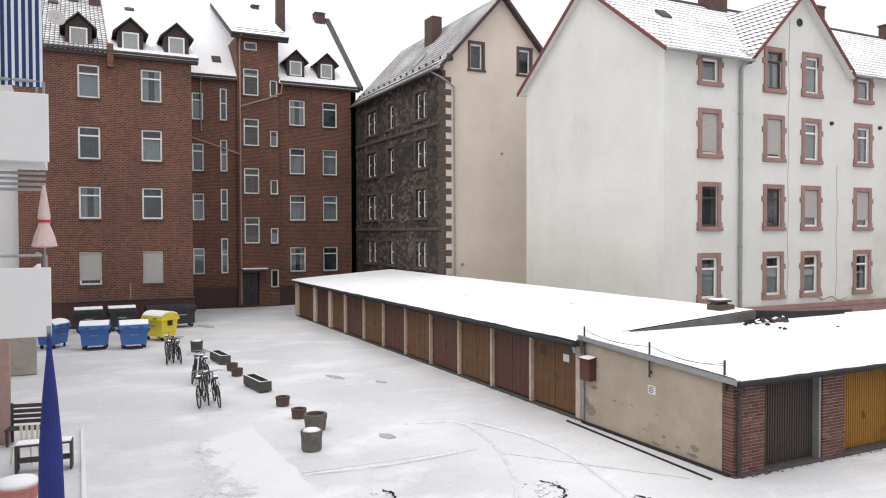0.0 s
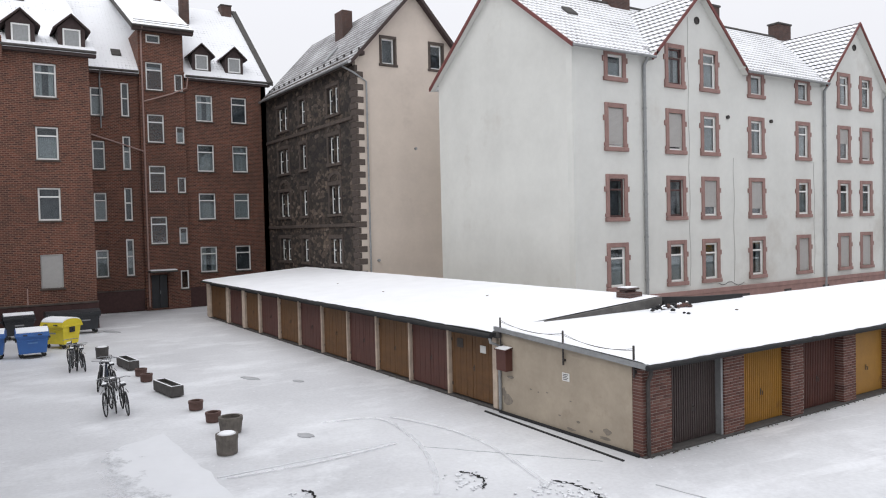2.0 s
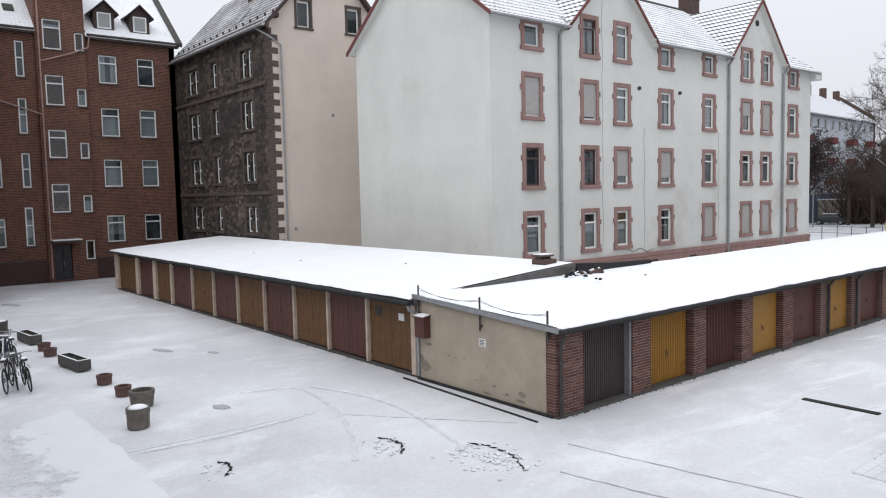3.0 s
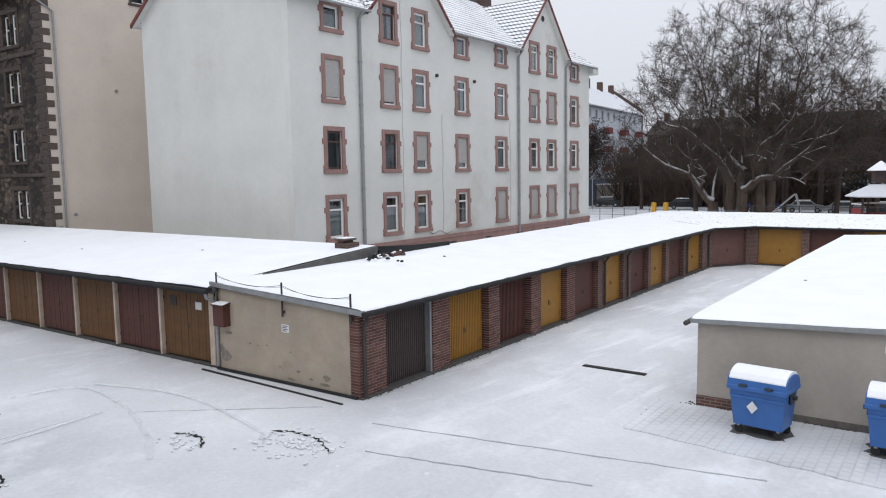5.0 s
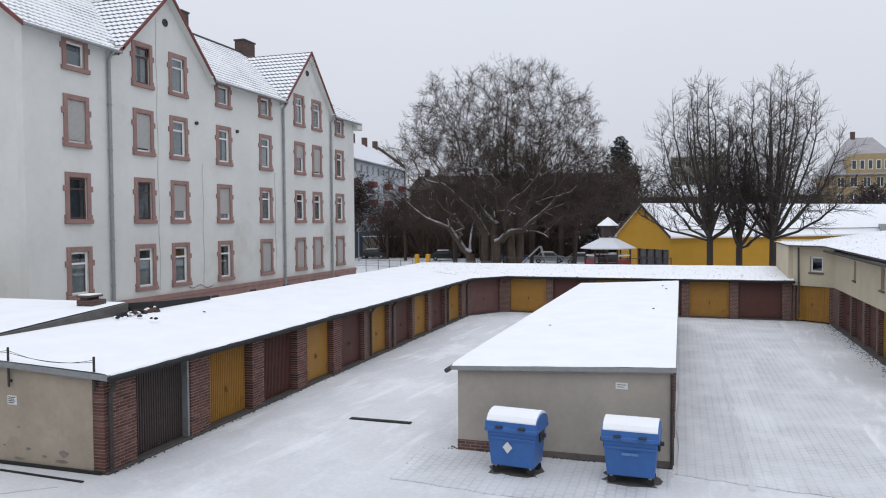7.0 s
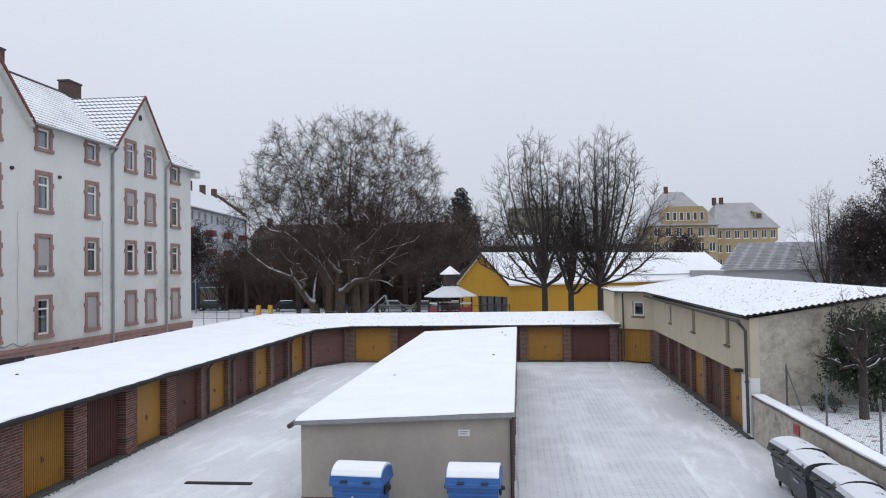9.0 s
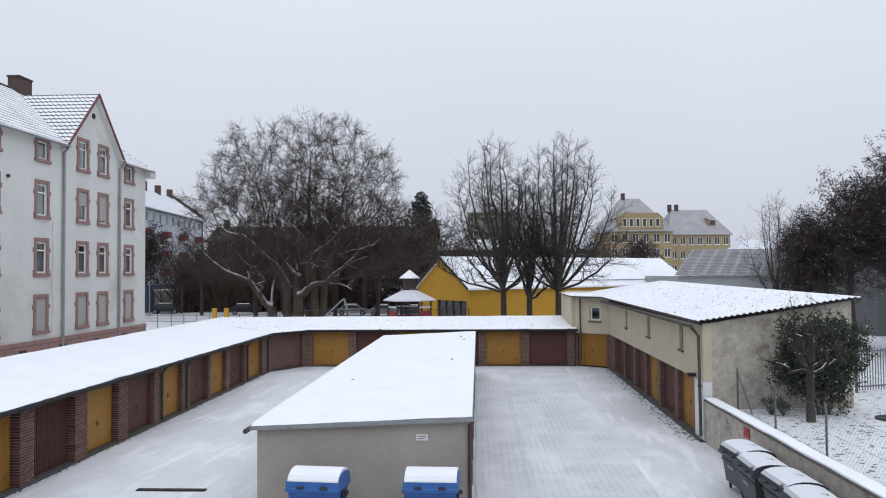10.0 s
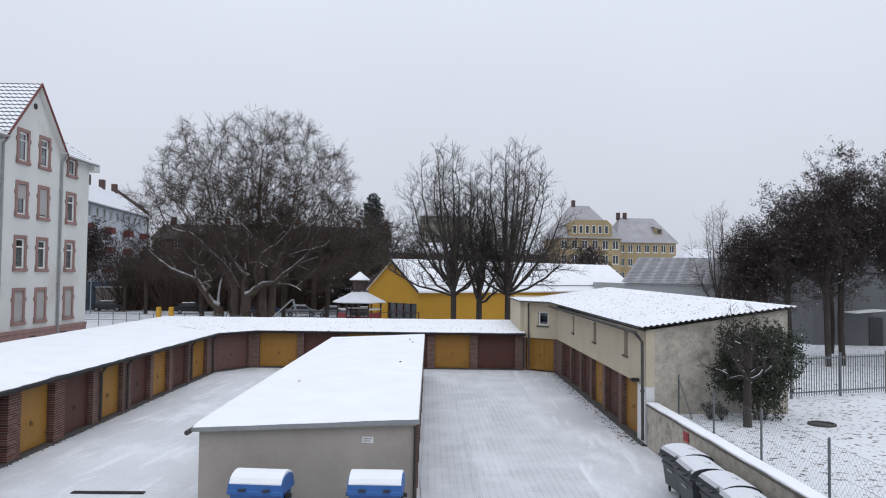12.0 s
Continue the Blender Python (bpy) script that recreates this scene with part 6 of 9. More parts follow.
def crown_tree(name, label, seed, n, dome, zmin, stems, tip, twig, mats, leaf=None, detour=0.26, shell=0.55, lumps=0.24, fine=0.7, stout=0.0):
    """A tree whose limbs reach out, branch by branch, to points strewn through an uneven dome.
    dome: centre, radii; stems: polylines of the trunk; twig: (count, length, lift, side twigs); leaf: (count, size, material)."""
    rng = np.random.RandomState(seed)
    c, rad = np.array(dome[0], float), np.array(dome[1], float)
    pts = []
    while len(pts) < n:
        v = rng.normal(0, 1, 3)
        v /= np.linalg.norm(v)
        k = rng.uniform() ** shell
        k *= 1 - lumps + lumps * 1.6 * noise.noise(Vector(v * 1.9) + Vector((seed, 0, 0)))
        p = c + v * rad * k
        if p[2] > zmin + 1.2 * abs(rng.normal()):
            pts.append(p)
    pts = np.array(pts)
    base = np.array(stems[0][0])
    pts = pts[np.argsort(np.linalg.norm((pts - base) * (1, 1, 0.9), axis=1))]
    cap = n * 6 + 200
    pos, par, run, way = np.zeros((cap, 3)), np.full(cap, -1), np.zeros(cap), np.zeros((cap, 3))
    m, least = 0, np.zeros(cap)
    for st in stems:
        last = -1
        for g, q in enumerate(st):
            q = np.array(q, float)
            pos[m], par[m] = q, last
            least[m] = stout * (1 - 0.72 * g / (len(st) - 1)) ** 1.9
            if last >= 0:
                step = q - pos[last]
                run[m], way[m] = run[last] + np.linalg.norm(step), step / np.linalg.norm(step)
            else:
                way[m] = (0, 0, 1)
            last, m = m, m + 1
    for t in pts:
        d = np.linalg.norm(pos[:m] - t, axis=1)
        cost = d + detour * run[:m] + np.where(pos[:m, 2] > t[2] + 0.6, 2.5, 0) + np.where(pos[:m, 2] < zmin * 0.45, 3, 0)
        i = int(np.argmin(cost))
        gap = d[i]
        k = max(1, min(5, int(gap / 0.9)))
        p0, w0 = pos[i].copy(), way[i]
        last = i
        for j in range(1, k + 1):
            u = j / k
            q = p0 + (t - p0) * u + w0 * gap * 0.28 * u * (1 - u) * 1.6 + rng.normal(0, 0.05, 3) * gap * 0.3 * (u < 1)
            step = q - pos[last]
            ln = np.linalg.norm(step) + 1e-6
            pos[m], par[m], run[m], way[m] = q, last, run[last] + ln, step / ln
            last, m = m, m + 1
    r = np.zeros(m)
    kids = np.zeros(m, int)
    for i in range(m - 1, -1, -1):
        r[i] = max(tip, least[i], r[i] ** (1 / PIPE) if kids[i] else tip)
        if par[i] >= 0:
            r[par[i]] += r[i] ** PIPE
            kids[par[i]] += 1
    w = Wood(seed)
    for i in range(m):
        j = par[i]
        if j >= 0:
            a = min(r[j], r[i] * 1.7)
            (w.thick if r[i] > min(0.05, tip * 3.5) else w.thin).append((*pos[j], *pos[i], a, r[i]))
    cnt, length, lift, side = twig
    for i in range(m):
        if r[i] > tip * 2.6 or par[i] < 0:
            continue
        for _ in range(cnt):
            d = way[i] * 0.8 + rng.normal(0, 0.52, 3) + (0, 0, lift)
            d /= np.linalg.norm(d)
            l = length * rng.uniform(0.5, 1.2)
            p = pos[i] + (pos[par[i]] - pos[i]) * rng.uniform(0, 0.95)
            q = p + d * l * 0.5
            d2 = d + rng.normal(0, 0.25, 3) + (0, 0, lift * 0.6)
            d2 /= np.linalg.norm(d2)
            e = q + d2 * l * 0.5
            t0 = tip * fine
            w.thin += [(*p, *q, t0, t0 * 0.75), (*q, *e, t0 * 0.75, t0 * 0.4)]
            w.tips.append(tuple(e))
            for _ in range(side):
                o = p + (e - p) * rng.uniform(0.3, 0.9)
                d3 = d2 + rng.normal(0, 0.6, 3) + (0, 0, lift)
                d3 /= np.linalg.norm(d3)
                g = o + d3 * l * rng.uniform(0.25, 0.5)
                w.thin.append((*o, *g, t0 * 0.65, t0 * 0.35))
                w.tips.append(tuple(g))
    ob = thing(name, label, "tree")
    part("trunk", w.mesh(w.thick, "trunk", mats[0], 6), mats[0], ob)
    cr = part("crown", w.mesh(w.thin, "crown", mats[1], 3), mats[1], ob)
    cr["kind"] = "stuff"
    if leaf:
        lf = part("foliage", leaf_mesh("foliage", leaf[2], w.tips, leaf[1], leaf[0], leaf[1] * 1.6, seed), leaf[2], ob)
        lf["kind"] = "stuff"
    return ob


def upright_tree(seed, h, spread, name="chestnut_tree", label="bare upright chestnut tree with frosted branches", limbs=17, lean=0.0, r0=0.27, fork=0.24, fine=0.0115, mats=None, dense=1.15):
    """A trunk that divides into long limbs which sweep out and up, with upturned side branches and twigs."""
    rng = random.Random(seed)
    w = Wood(seed)

    def jig(k):
        return Vector((rng.gauss(0, k), rng.gauss(0, k), rng.gauss(0, k)))

    def shoot(p, d, length, r, pieces, lift, wild, level):
        step = length / pieces
        for i in range(pieces):
            d = (d + jig(wild) + Vector((0, 0, lift))).normalized()
            q = p + d * step
            a, b = r * (1 - 0.75 * i / pieces), r * (1 - 0.75 * (i + 1) / pieces)
            (w.thick if a > 0.03 else w.thin).append((*p, *q, max(a, fine * 0.6), max(b, fine * 0.45)))
            if level < 2:
                for _ in range(int((3.4, 2.2)[level] * dense + rng.random())):
                    ax = d.cross(jig(1.0)).normalized()
                    e = Matrix.Rotation(radians(rng.gauss(42, 9)), 3, ax) @ d
                    l = length * (0.40, 0.50)[level] * rng.uniform(0.55, 1.15) * (1.15 - 0.5 * i / pieces)
                    shoot(p.lerp(q, rng.random()), e, l, max(fine, a * 0.45), (3, 2)[level], 0.16, 0.07, level + 1)
            p = q

    base = Vector((0, 0, 0))
    knee = Vector((0.04 * lean, 0, h * fork))
    crotch = Vector((0.25 * lean, 0, h * (fork + 0.2)))
    w.thick += [(0, 0, 0, *(knee * 0.5), r0 * 1.15, r0), (*(knee * 0.5), *knee, r0, r0 * 0.95), (*knee, *crotch, r0 * 0.9, r0 * 0.55)]
    for k in range(limbs):
        a = k * 2.39996 + rng.uniform(-0.25, 0.25)
        u = ((k + 0.5) / limbs) ** 0.62
        out = spread * u * rng.uniform(0.85, 1.05)
        top = h * (0.97 - 0.56 * u ** 2.8) * rng.uniform(0.93, 1.0)
        z0 = knee.z + h * 0.20 * rng.random() * (1 - u)
        x, y = math.cos(a), math.sin(a)
        pts = []
        for i in range(10):
            t = i / 9
            pts.append(Vector((out * x * (1 - (1 - t) ** 1.9) + lean * t, out * y * (1 - (1 - t) ** 1.9), z0 + (top - z0) * t ** 1.12)) + jig(0.05 + 0.04 * i / 9))
        pts[0] = knee.lerp(crotch, (z0 - knee.z) / (h * 0.2)) + Vector((0.05 * x, 0.05 * y, 0))
        r = r0 * (0.62 - 0.22 * u)
        for i in range(9):
            p, q = pts[i], pts[i + 1]
            ra, rb = r * (1 - i / 9) ** 0.9 + fine, r * (1 - (i + 1) / 9) ** 0.9 + fine
            (w.thick if ra > 0.03 else w.thin).append((*p, *q, ra, rb))
            if i < 2:
                continue
            d = (q - p).normalized()
            for _ in range(int((4.2 if i > 3 else 2.6) * dense + rng.random())):
                ax = d.cross(jig(1.0)).normalized()
                e = Matrix.Rotation(radians(rng.gauss(58, 10)), 3, ax) @ d
                l = h * 0.145 * rng.uniform(0.5, 1.15) * (1.2 - 0.07 * i)
                shoot(p.lerp(q, rng.random()), e, l, max(fine * 1.6, ra * 0.34), 4, 0.07, 0.07, 1)
        shoot(pts[-1], (pts[-1] - pts[-2]).normalized(), h * 0.045, fine * 1.3, 2, 0.05, 0.12, 1)
    mats = mats or (M_BARK_G, M_TWIG_G)
    ob = thing(name, label, "tree")
    part("trunk", w.mesh(w.thick, "trunk", mats[0], 6), mats[0], ob)
    cr = part("crown", w.mesh(w.thin, "crown", mats[1], 3), mats[1], ob)
    cr["kind"] = "stuff"
    return ob


def small_tree(seed, h, spread, name, label, leaves=0, leaf_mat=None, size=0.09, bark_mat=None, twig_mat=None, trunk=0.16, n=170, tip=0.012, zmin=0.25, twig=(4, 0.9, 0.15, 2)):
    stem = [(0, 0, 0), (0.08, 0.03, h * 0.15), (0.0, 0.1, h * 0.32), (0.1, 0.0, h * 0.5), (0.02, 0.05, h * 0.7)]
    return crown_tree(name, label, seed, n, ((0, 0, h * 0.58), (spread, spread, h * 0.43)), h * zmin, [stem], tip, twig, (bark_mat or M_BARK_G, twig_mat or M_TWIG_G), (leaves, size, leaf_mat) if leaves else None, 0.24, 0.6, 0.35)


def conifer(h=17.0):
    ob = thing("fir_tree", "dark fir tree dusted with snow", "tree")
    part("trunk", Shape().tube([(0, 0, 0), (0, 0, h * 0.6), (0, 0, h)], [0.3, 0.16, 0.02], 7), M_BARK_G, ob)
    rng = np.random.RandomState(4)
    spots, bars = [], Shape()
    z = 2.5
    while z < h - 0.2:
        r = 0.62 * (h - z) ** 0.82 + 0.15
        for k in range(11):
            a = rng.uniform(0, 6.28)
            l = r * rng.uniform(0.5, 1.2)
            e = Vector((math.cos(a) * l, math.sin(a) * l, z - 0.28 * l + 0.16 * l * l / max(r, 0.3)))
            bars.tube([(0, 0, z), e], [0.035, 0.008], 3, False)
            for t in np.linspace(0.15, 1, 9):
                spots.append((e.x * t, e.y * t, z + (e.z - z) * t))
        z += 0.42
    part("boughs", bars, M_BARK_G, ob)
    part("needles", leaf_mesh("needles", M_NEEDLE, spots, 0.20, 5, 0.12, 8), M_NEEDLE, ob)
    return ob


stems = [[(0.3, 0, 0), (0.4, 0, 2.6), (0.5, 0.1, 5.3), (-0.2, 0.2, 5.9), (-1.8, 0.4, 7.9), (-2.6, 0.3, 10.5), (-3.6, 0.2, 12.6), (-4.2, 0.0, 15.5)],
         [(2.4, 0.2, 0), (2.1, 0.1, 4.7), (2.4, -0.4, 7.9), (4.0, -0.6, 9.0), (5.4, -0.8, 10.5), (7.2, -0.6, 13.2)],
         [(1.7, 0.6, 0), (1.9, 0.6, 4.7), (1.9, 0.5, 10.0), (1.6, 0.4, 15.3), (1.9, 0.3, 20.0)],
         [(0.6, -0.5, 0), (0.7, -0.6, 3.2), (1.9, -1.0, 4.1), (4.0, -1.4, 4.7), (5.8, -1.6, 6.3), (7.8, -1.6, 8.4), (10.2, -1.3, 9.7)],
         [(-2.4, -0.3, 0), (-2.6, -0.4, 1.9), (-3.8, -0.7, 3.2), (-6.3, -0.9, 5.5), (-8.9, -0.8, 6.9), (-10.6, -0.6, 8.3)],
         [(-0.9, 0.3, 0), (-0.8, 0.2, 4.0), (-2.2, -0.9, 6.9), (-4.7, -1.3, 9.4), (-7.6, -1.2, 10.6), (-9.2, -1.0, 12.6)],
         [(3.0, 0.8, 0), (3.2, 0.9, 4.2), (4.4, 1.4, 8.0), (5.0, 1.8, 12.0), (5.6, 1.9, 16.0)]]
bent = random.Random(3)
for st in stems:
    for k in range(len(st) - 1, 1, -1):
        a, b = Vector(st[k - 1]), Vector(st[k])
        g = (b - a).length * 0.10
        st.insert(k, tuple(a.lerp(b, bent.uniform(0.35, 0.65)) + Vector((bent.uniform(-g, g), bent.uniform(-g, g), bent.uniform(-g, g)))))
t = crown_tree("plane_tree", "huge bare plane tree with snow on its spreading limbs", 5, 2900, ((1.1, 0, 11.2), (16.6, 13.2, 15.6)), 3.8, stems, 0.0145, (8, 1.15, 0.03, 5), (M_BARK, M_TWIG), None, 0.30, 0.50, 0.15, 0.85, 0.62)
t.matrix_basis = pose(-21.2, 85.0, 0)
for i, (x, y, h, sp, ln, n) in enumerate(((2.2, 59.8, 16.9, 5.0, -0.9, 18), (4.3, 60.6, 14.6, 3.0, 0.1, 9), (6.6, 60.2, 17.1, 5.3, 0.5, 20))):
    t = upright_tree(21 + i, h, sp, lean=ln, limbs=n)
    t.matrix_basis = pose(x, y, 0)
    tagged(t, group="chestnut trees")
fir = conifer()
fir.matrix_basis = pose(-8.4, 112, 0) @ Matrix.Diagonal((1.22, 1.22, 1.06, 1))

# leafless thicket behind the plane tree, three kinds repeated
thicket = [small_tree(40 + i, 9.5 + i, 4.2, "bare_tree", "bare brown young tree in a dense thicket", twig_mat=M_TWIG, bark_mat=M_TWIG, n=150, tip=0.022, twig=(5, 1.2, 0.1, 2)) for i in range(3)]
spots = [(-44, 108), (-39, 103), (-33, 112), (-28, 106), (-21, 110), (-16, 104), (-11, 108), (-6, 104), (-2, 112), (3, 108), (-24, 118), (-14, 120), (-4, 122), (-36, 120), (8, 112), (-30, 99), (-9, 97), (-19, 98), (-12.5, 92), (13, 116), (18, 112)]
for i, (x, y) in enumerate(spots):
    m = pose(x, y, 0, 0, 0, 57 * i) @ Matrix.Scale((1.16 if x < -4 else 0.92) + 0.07 * (i % 4), 4)
    if i < 3:
        thicket[i].matrix_basis = m
        tagged(thicket[i], group="thicket")
    else:
        copy_thing(thicket[i % 3], m)
hedge = Wood(77)
for i in range(1700):
    x, y = hedge.rng.uniform(-48, 22), hedge.rng.uniform(111, 125)
    for _ in range(7):
        d = Vector((hedge.rng.gauss(0, 0.45), hedge.rng.gauss(0, 0.3), 1)).normalized()
        p = Vector((x, y, 0))
        l = hedge.rng.uniform(4.0, (12.0 if x < -4 else 10.0) + 3.5 * noise.noise(Vector((x * 0.22, y * 0.1, 0))))
        for s in range(3):
            q = p + d * (l / 3)
            hedge.thin.append((*p, *q, 0.06 * (1 - s / 4), 0.06 * (1 - (s + 1) / 4)))
            d = (d + Vector((hedge.rng.gauss(0, 0.25), hedge.rng.gauss(0, 0.25), 0))).normalized()
            p = q
tagged(new("brushwood", hedge.mesh(hedge.thin, "brushwood", M_BRUSH, 3)), "dense leafless brushwood and saplings", "brushwood", kind="stuff")

# dark trees that keep withered leaves, beside the garden
for i, (x, y, h, sp) in enumerate(((18.3, 41.5, 8.6, 1.9), (19.9, 40.0, 11.0, 2.3), (21.4, 38.8, 12.2, 2.4), (22.6, 39.6, 13.4, 2.6), (24.6, 38.4, 13.0, 2.8), (26.4, 40.5, 13.6, 3.0), (29.2, 42.0, 12.6, 3.2), (20.8, 45.0, 9.6, 2.6), (25.5, 46.0, 11.0, 3.2), (30.5, 46.0, 11.8, 3.6))):
    t = small_tree(60 + i, h, sp, "alder_tree", "tall tree with dark withered leaves and thin snow", 5, M_LEAF_DARK, 0.050, n=300, zmin=0.24, twig=(5, 0.85, 0.12, 2))
    t.matrix_basis = pose(x, y, 1.0, 0, 0, 40 * i)
    tagged(t, group="dark trees beside the garden")
for x, y, h, sp in ((28.3, 71, 13.4, 3.0), (31.0, 73, 11.5, 2.8)):
    t = upright_tree(int(x * 3), h, sp, "birch_tree", "slender bare tree with fine upright twigs", 14, 0.0, 0.15, 0.2, 0.008, (M_BARK_G, M_TWIG_BIRCH), 0.9)
    t.matrix_basis = pose(x, y, 0)
t = small_tree(91, 13.5, 5.0, "street_tree", "dark street tree with clinging fruit and snow", 5, M_LEAF_DARK, 0.11, n=330)
t.matrix_basis = pose(-42.4, 92, 0)
t = small_tree(97, 9.0, 4.0, "street_tree", "small dark street tree before the school", 2, M_LEAF_DARK, 0.14)
t.matrix_basis = pose(36.0, 168, 0) @ Matrix.Scale(1.75, 4)


# ---- distant houses ----
def far_house(name, label, m, w, d, eave, ridge, wall, roof, rows, cols, base=None, hip=0.0, win=(1.1, 1.6), z0=1.2, chimneys=(), trim=None):
    """A plain distant house: front along x at y = 0, ridge along x."""
    ob = thing(name, label, "house", m)
    holes = []
    pitch = (eave - z0) / rows
    for j in range(rows):
        for i in range(cols):
            u = w * (i + 0.5) / cols
            z = z0 + pitch * j + 0.8
            holes.append((u - win[0] / 2, u + win[0] / 2, z, min(eave - 0.3, z + win[1])))
    part("wall", wall_shape(w, 0, eave, holes, 0.35), wall, ob)
    sh = Shape().box(0, w, d - 0.3, d, 0, eave)
    part("back_wall", sh, wall, ob)
    for x in (0.0, w - 0.3):
        part("side_wall", Shape().prism([(0.36, 0), (d - 0.31, 0), (d - 0.31, eave), (d / 2, ridge - 0.1 if not hip else eave), (0.36, eave)], 0, 0.3), wall, ob, "", pose(x + 0.3, 0, 0, 0, 0, 90))
    for n, (a, b, c, e) in enumerate(holes):
        q = part("window", shared(("far", round(b - a, 2), round(e - c, 2)), lambda: Shape().box(0, b - a, 0.1, 0.16, 0, 0.09).box(0, b - a, 0.1, 0.16, e - c - 0.09, e - c).box(0, 0.09, 0.1, 0.16, 0.09, e - c - 0.09).box(b - a - 0.09, b - a, 0.1, 0.16, 0.09, e - c - 0.09).box((b - a) / 2 - 0.05, (b - a) / 2 + 0.05, 0.1, 0.16, 0.09, e - c - 0.09).mesh("window", M_WINWHITE)), M_WINWHITE, ob, "", pose(a, 0, c))
        part("pane", shared(("farpane", round(b - a, 2), round(e - c, 2)), lambda: Shape().box(0, b - a, 0.17, 0.19, 0, e - c).mesh("pane", M_FARPANE)), M_FARPANE, q)
        if trim:
            part("sill", shared(("farsill", round(b - a, 2)), lambda: Shape().box(-0.1, b - a + 0.1, -0.08, 0.05, -0.14, 0).mesh("sill", trim)), trim, q)
    o = 0.5
    r = Shape()
    r.slab([(-o, -o, eave - 0.1), (w + o, -o, eave - 0.1), (w - hip, d / 2, ridge), (hip, d / 2, ridge)], 0.2)
    part("roof", r, roof, ob)
    r = Shape()
    r.slab([(w + o, d + o, eave - 0.1), (-o, d + o, eave - 0.1), (hip, d / 2, ridge), (w - hip, d / 2, ridge)], 0.2)
    part("roof", r, roof, ob)
    if hip:
        for e, g in ((-o, hip), (w + o, w - hip)):
            part("roof", Shape().slab([(e, -o, eave - 0.1), (g, d / 2, ridge), (e, d + o, eave - 0.1)], 0.2), roof, ob)
    if base:
        part("base", Shape().box(-0.05, w + 0.05, -0.06, -0.005, 0, base[1]), base[0], ob)
    for x in chimneys:
        part("chimney", Shape().box(x, x + 0.9, d / 2 - 0.5, d / 2 + 0.4, ridge - 0.6, ridge + 1.4, 0.03), M_CHIM, ob)
    return ob


M_FARPANE = plain("dark_pane", (0.05, 0.055, 0.06), 0.15, vary=0.3, bumps=0)
M_REDBALC = plain("dull_red_balcony_front", (0.20, 0.035, 0.035), 0.7)
M_FARSNOW = snow_mat("far_roof_snow", (0.66, 0.67, 0.70))
M_DRAB = plain("drab_green_grey_render", (0.24, 0.23, 0.165), 0.9, vary=0.12, scale=0.4)
M_SLATEDARK = plain("dark_weathered_tiles", (0.075, 0.062, 0.056), 0.85, vary=0.3, scale=0.8)
M_FRESHSNOW = snow_mat("fresh_roof_snow", (0.84, 0.85, 0.87))
pale = far_house("apartment_house", "pale blue-grey apartment block with slate-blue ground floor and red balconies", pose(-49.6, 100, 0, 0, 0, 95), 40, 11, 16.3, 20.6, M_PALE, M_FARSNOW, 5, 13, (M_BLUEBASE, 4.2), 0, (1.2, 1.6), 0.6, (8, 17, 24, 31, 37.5))
for u in (8.0, 17.2, 26.4, 35.6):
    for z in (5.6, 8.7, 11.8):
        part("balcony", Shape().box(u, u + 2.0, -1.1, -0.01, z, z + 1.0, 0.04), M_REDBALC, pale, "red balcony front")
far_house("apartment_house", "brown old apartment block with many windows behind trees", pose(-52.4, 141.5, 0, 0, 0, 3), 44, 12, 12.4, 15.4, M_BROWNHOUSE, M_SLATEDARK, 4, 15, None, 0, (1.1, 1.8), 0.8, (1.5, 12, 26, 38))
part("fire_wall", Shape().prism([(0, 0), (11.4, 0), (11.4, 17.2), (5.6, 21.2), (0, 17.2)], 0, 0.5), M_BROWNHOUSE, pale, "dark brown fire wall above the roof", pose(40.6, -0.1, 0, 0, 0, 90))
far_house("apartment_house", "low grey-brown block behind trees", pose(-17, 146, 0, 0, 0, -4), 40, 12, 10.5, 12.5, M_BROWNHOUSE, M_FARSNOW, 4, 13, None, 0, (1.6, 1.4), 0.4, ())
far_house("apartment_house", "pale yellow-green tower block with a flat snowy roof", pose(-2.0, 170, 0), 12, 10, 19.8, 20.2, M_DRAB, M_FARSNOW, 6, 5, None, 0, (1.3, 1.4), 0.4, ())
# school with hipped roofs
wing = far_house("school", "ochre school wing with a hipped frosted slate roof", pose(49, 190, 0, 0, 0, 4), 15.5, 16, 15.2, 22.0, M_SCHOOL, M_SLATE, 4, 7, None, 3.0, (1.3, 2.0), 1.0, (2.2, 4.0), M_SIGN)
sw = far_house("school", "ochre school house with a steep frosted slate roof", pose(33, 186, 0, 0, 0, 4), 16, 20, 16.0, 25.0, M_SCHOOL, M_SLATE, 4, 6, None, 5.5, (1.5, 2.2), 1.0, (5.8,), M_SIGN)
part("front_gable", Shape().prism([(2.5, 15.8), (13.5, 15.8), (13.5, 19.2), (12.2, 20.4), (3.8, 20.4), (2.5, 19.2)], -0.6, 6.0), M_SCHOOL, sw)
for i in range(6):
    part("gable_window", Shape().box(3.3 + i * 1.65, 4.3 + i * 1.65, -0.66, -0.61, 16.9, 19.0, 0.01), M_WINWHITE, sw)
    part("gable_pane", Shape().box(3.42 + i * 1.65, 4.18 + i * 1.65, -0.69, -0.665, 17.02, 18.88), M_FARPANE, sw)
part("front_cornice", Shape().box(2.0, 14.0, -1.1, -0.6, 15.7, 16.1, 0.05), M_SLATE, sw)
part("dormer", Shape().prism([(-0.9, 0), (0.9, 0), (0.9, 1.5), (-0.9, 1.9)], 0, 3.0), M_SCHOOL, wing, "small lean-to dormer", pose(11.8, 2.2, 17.3))
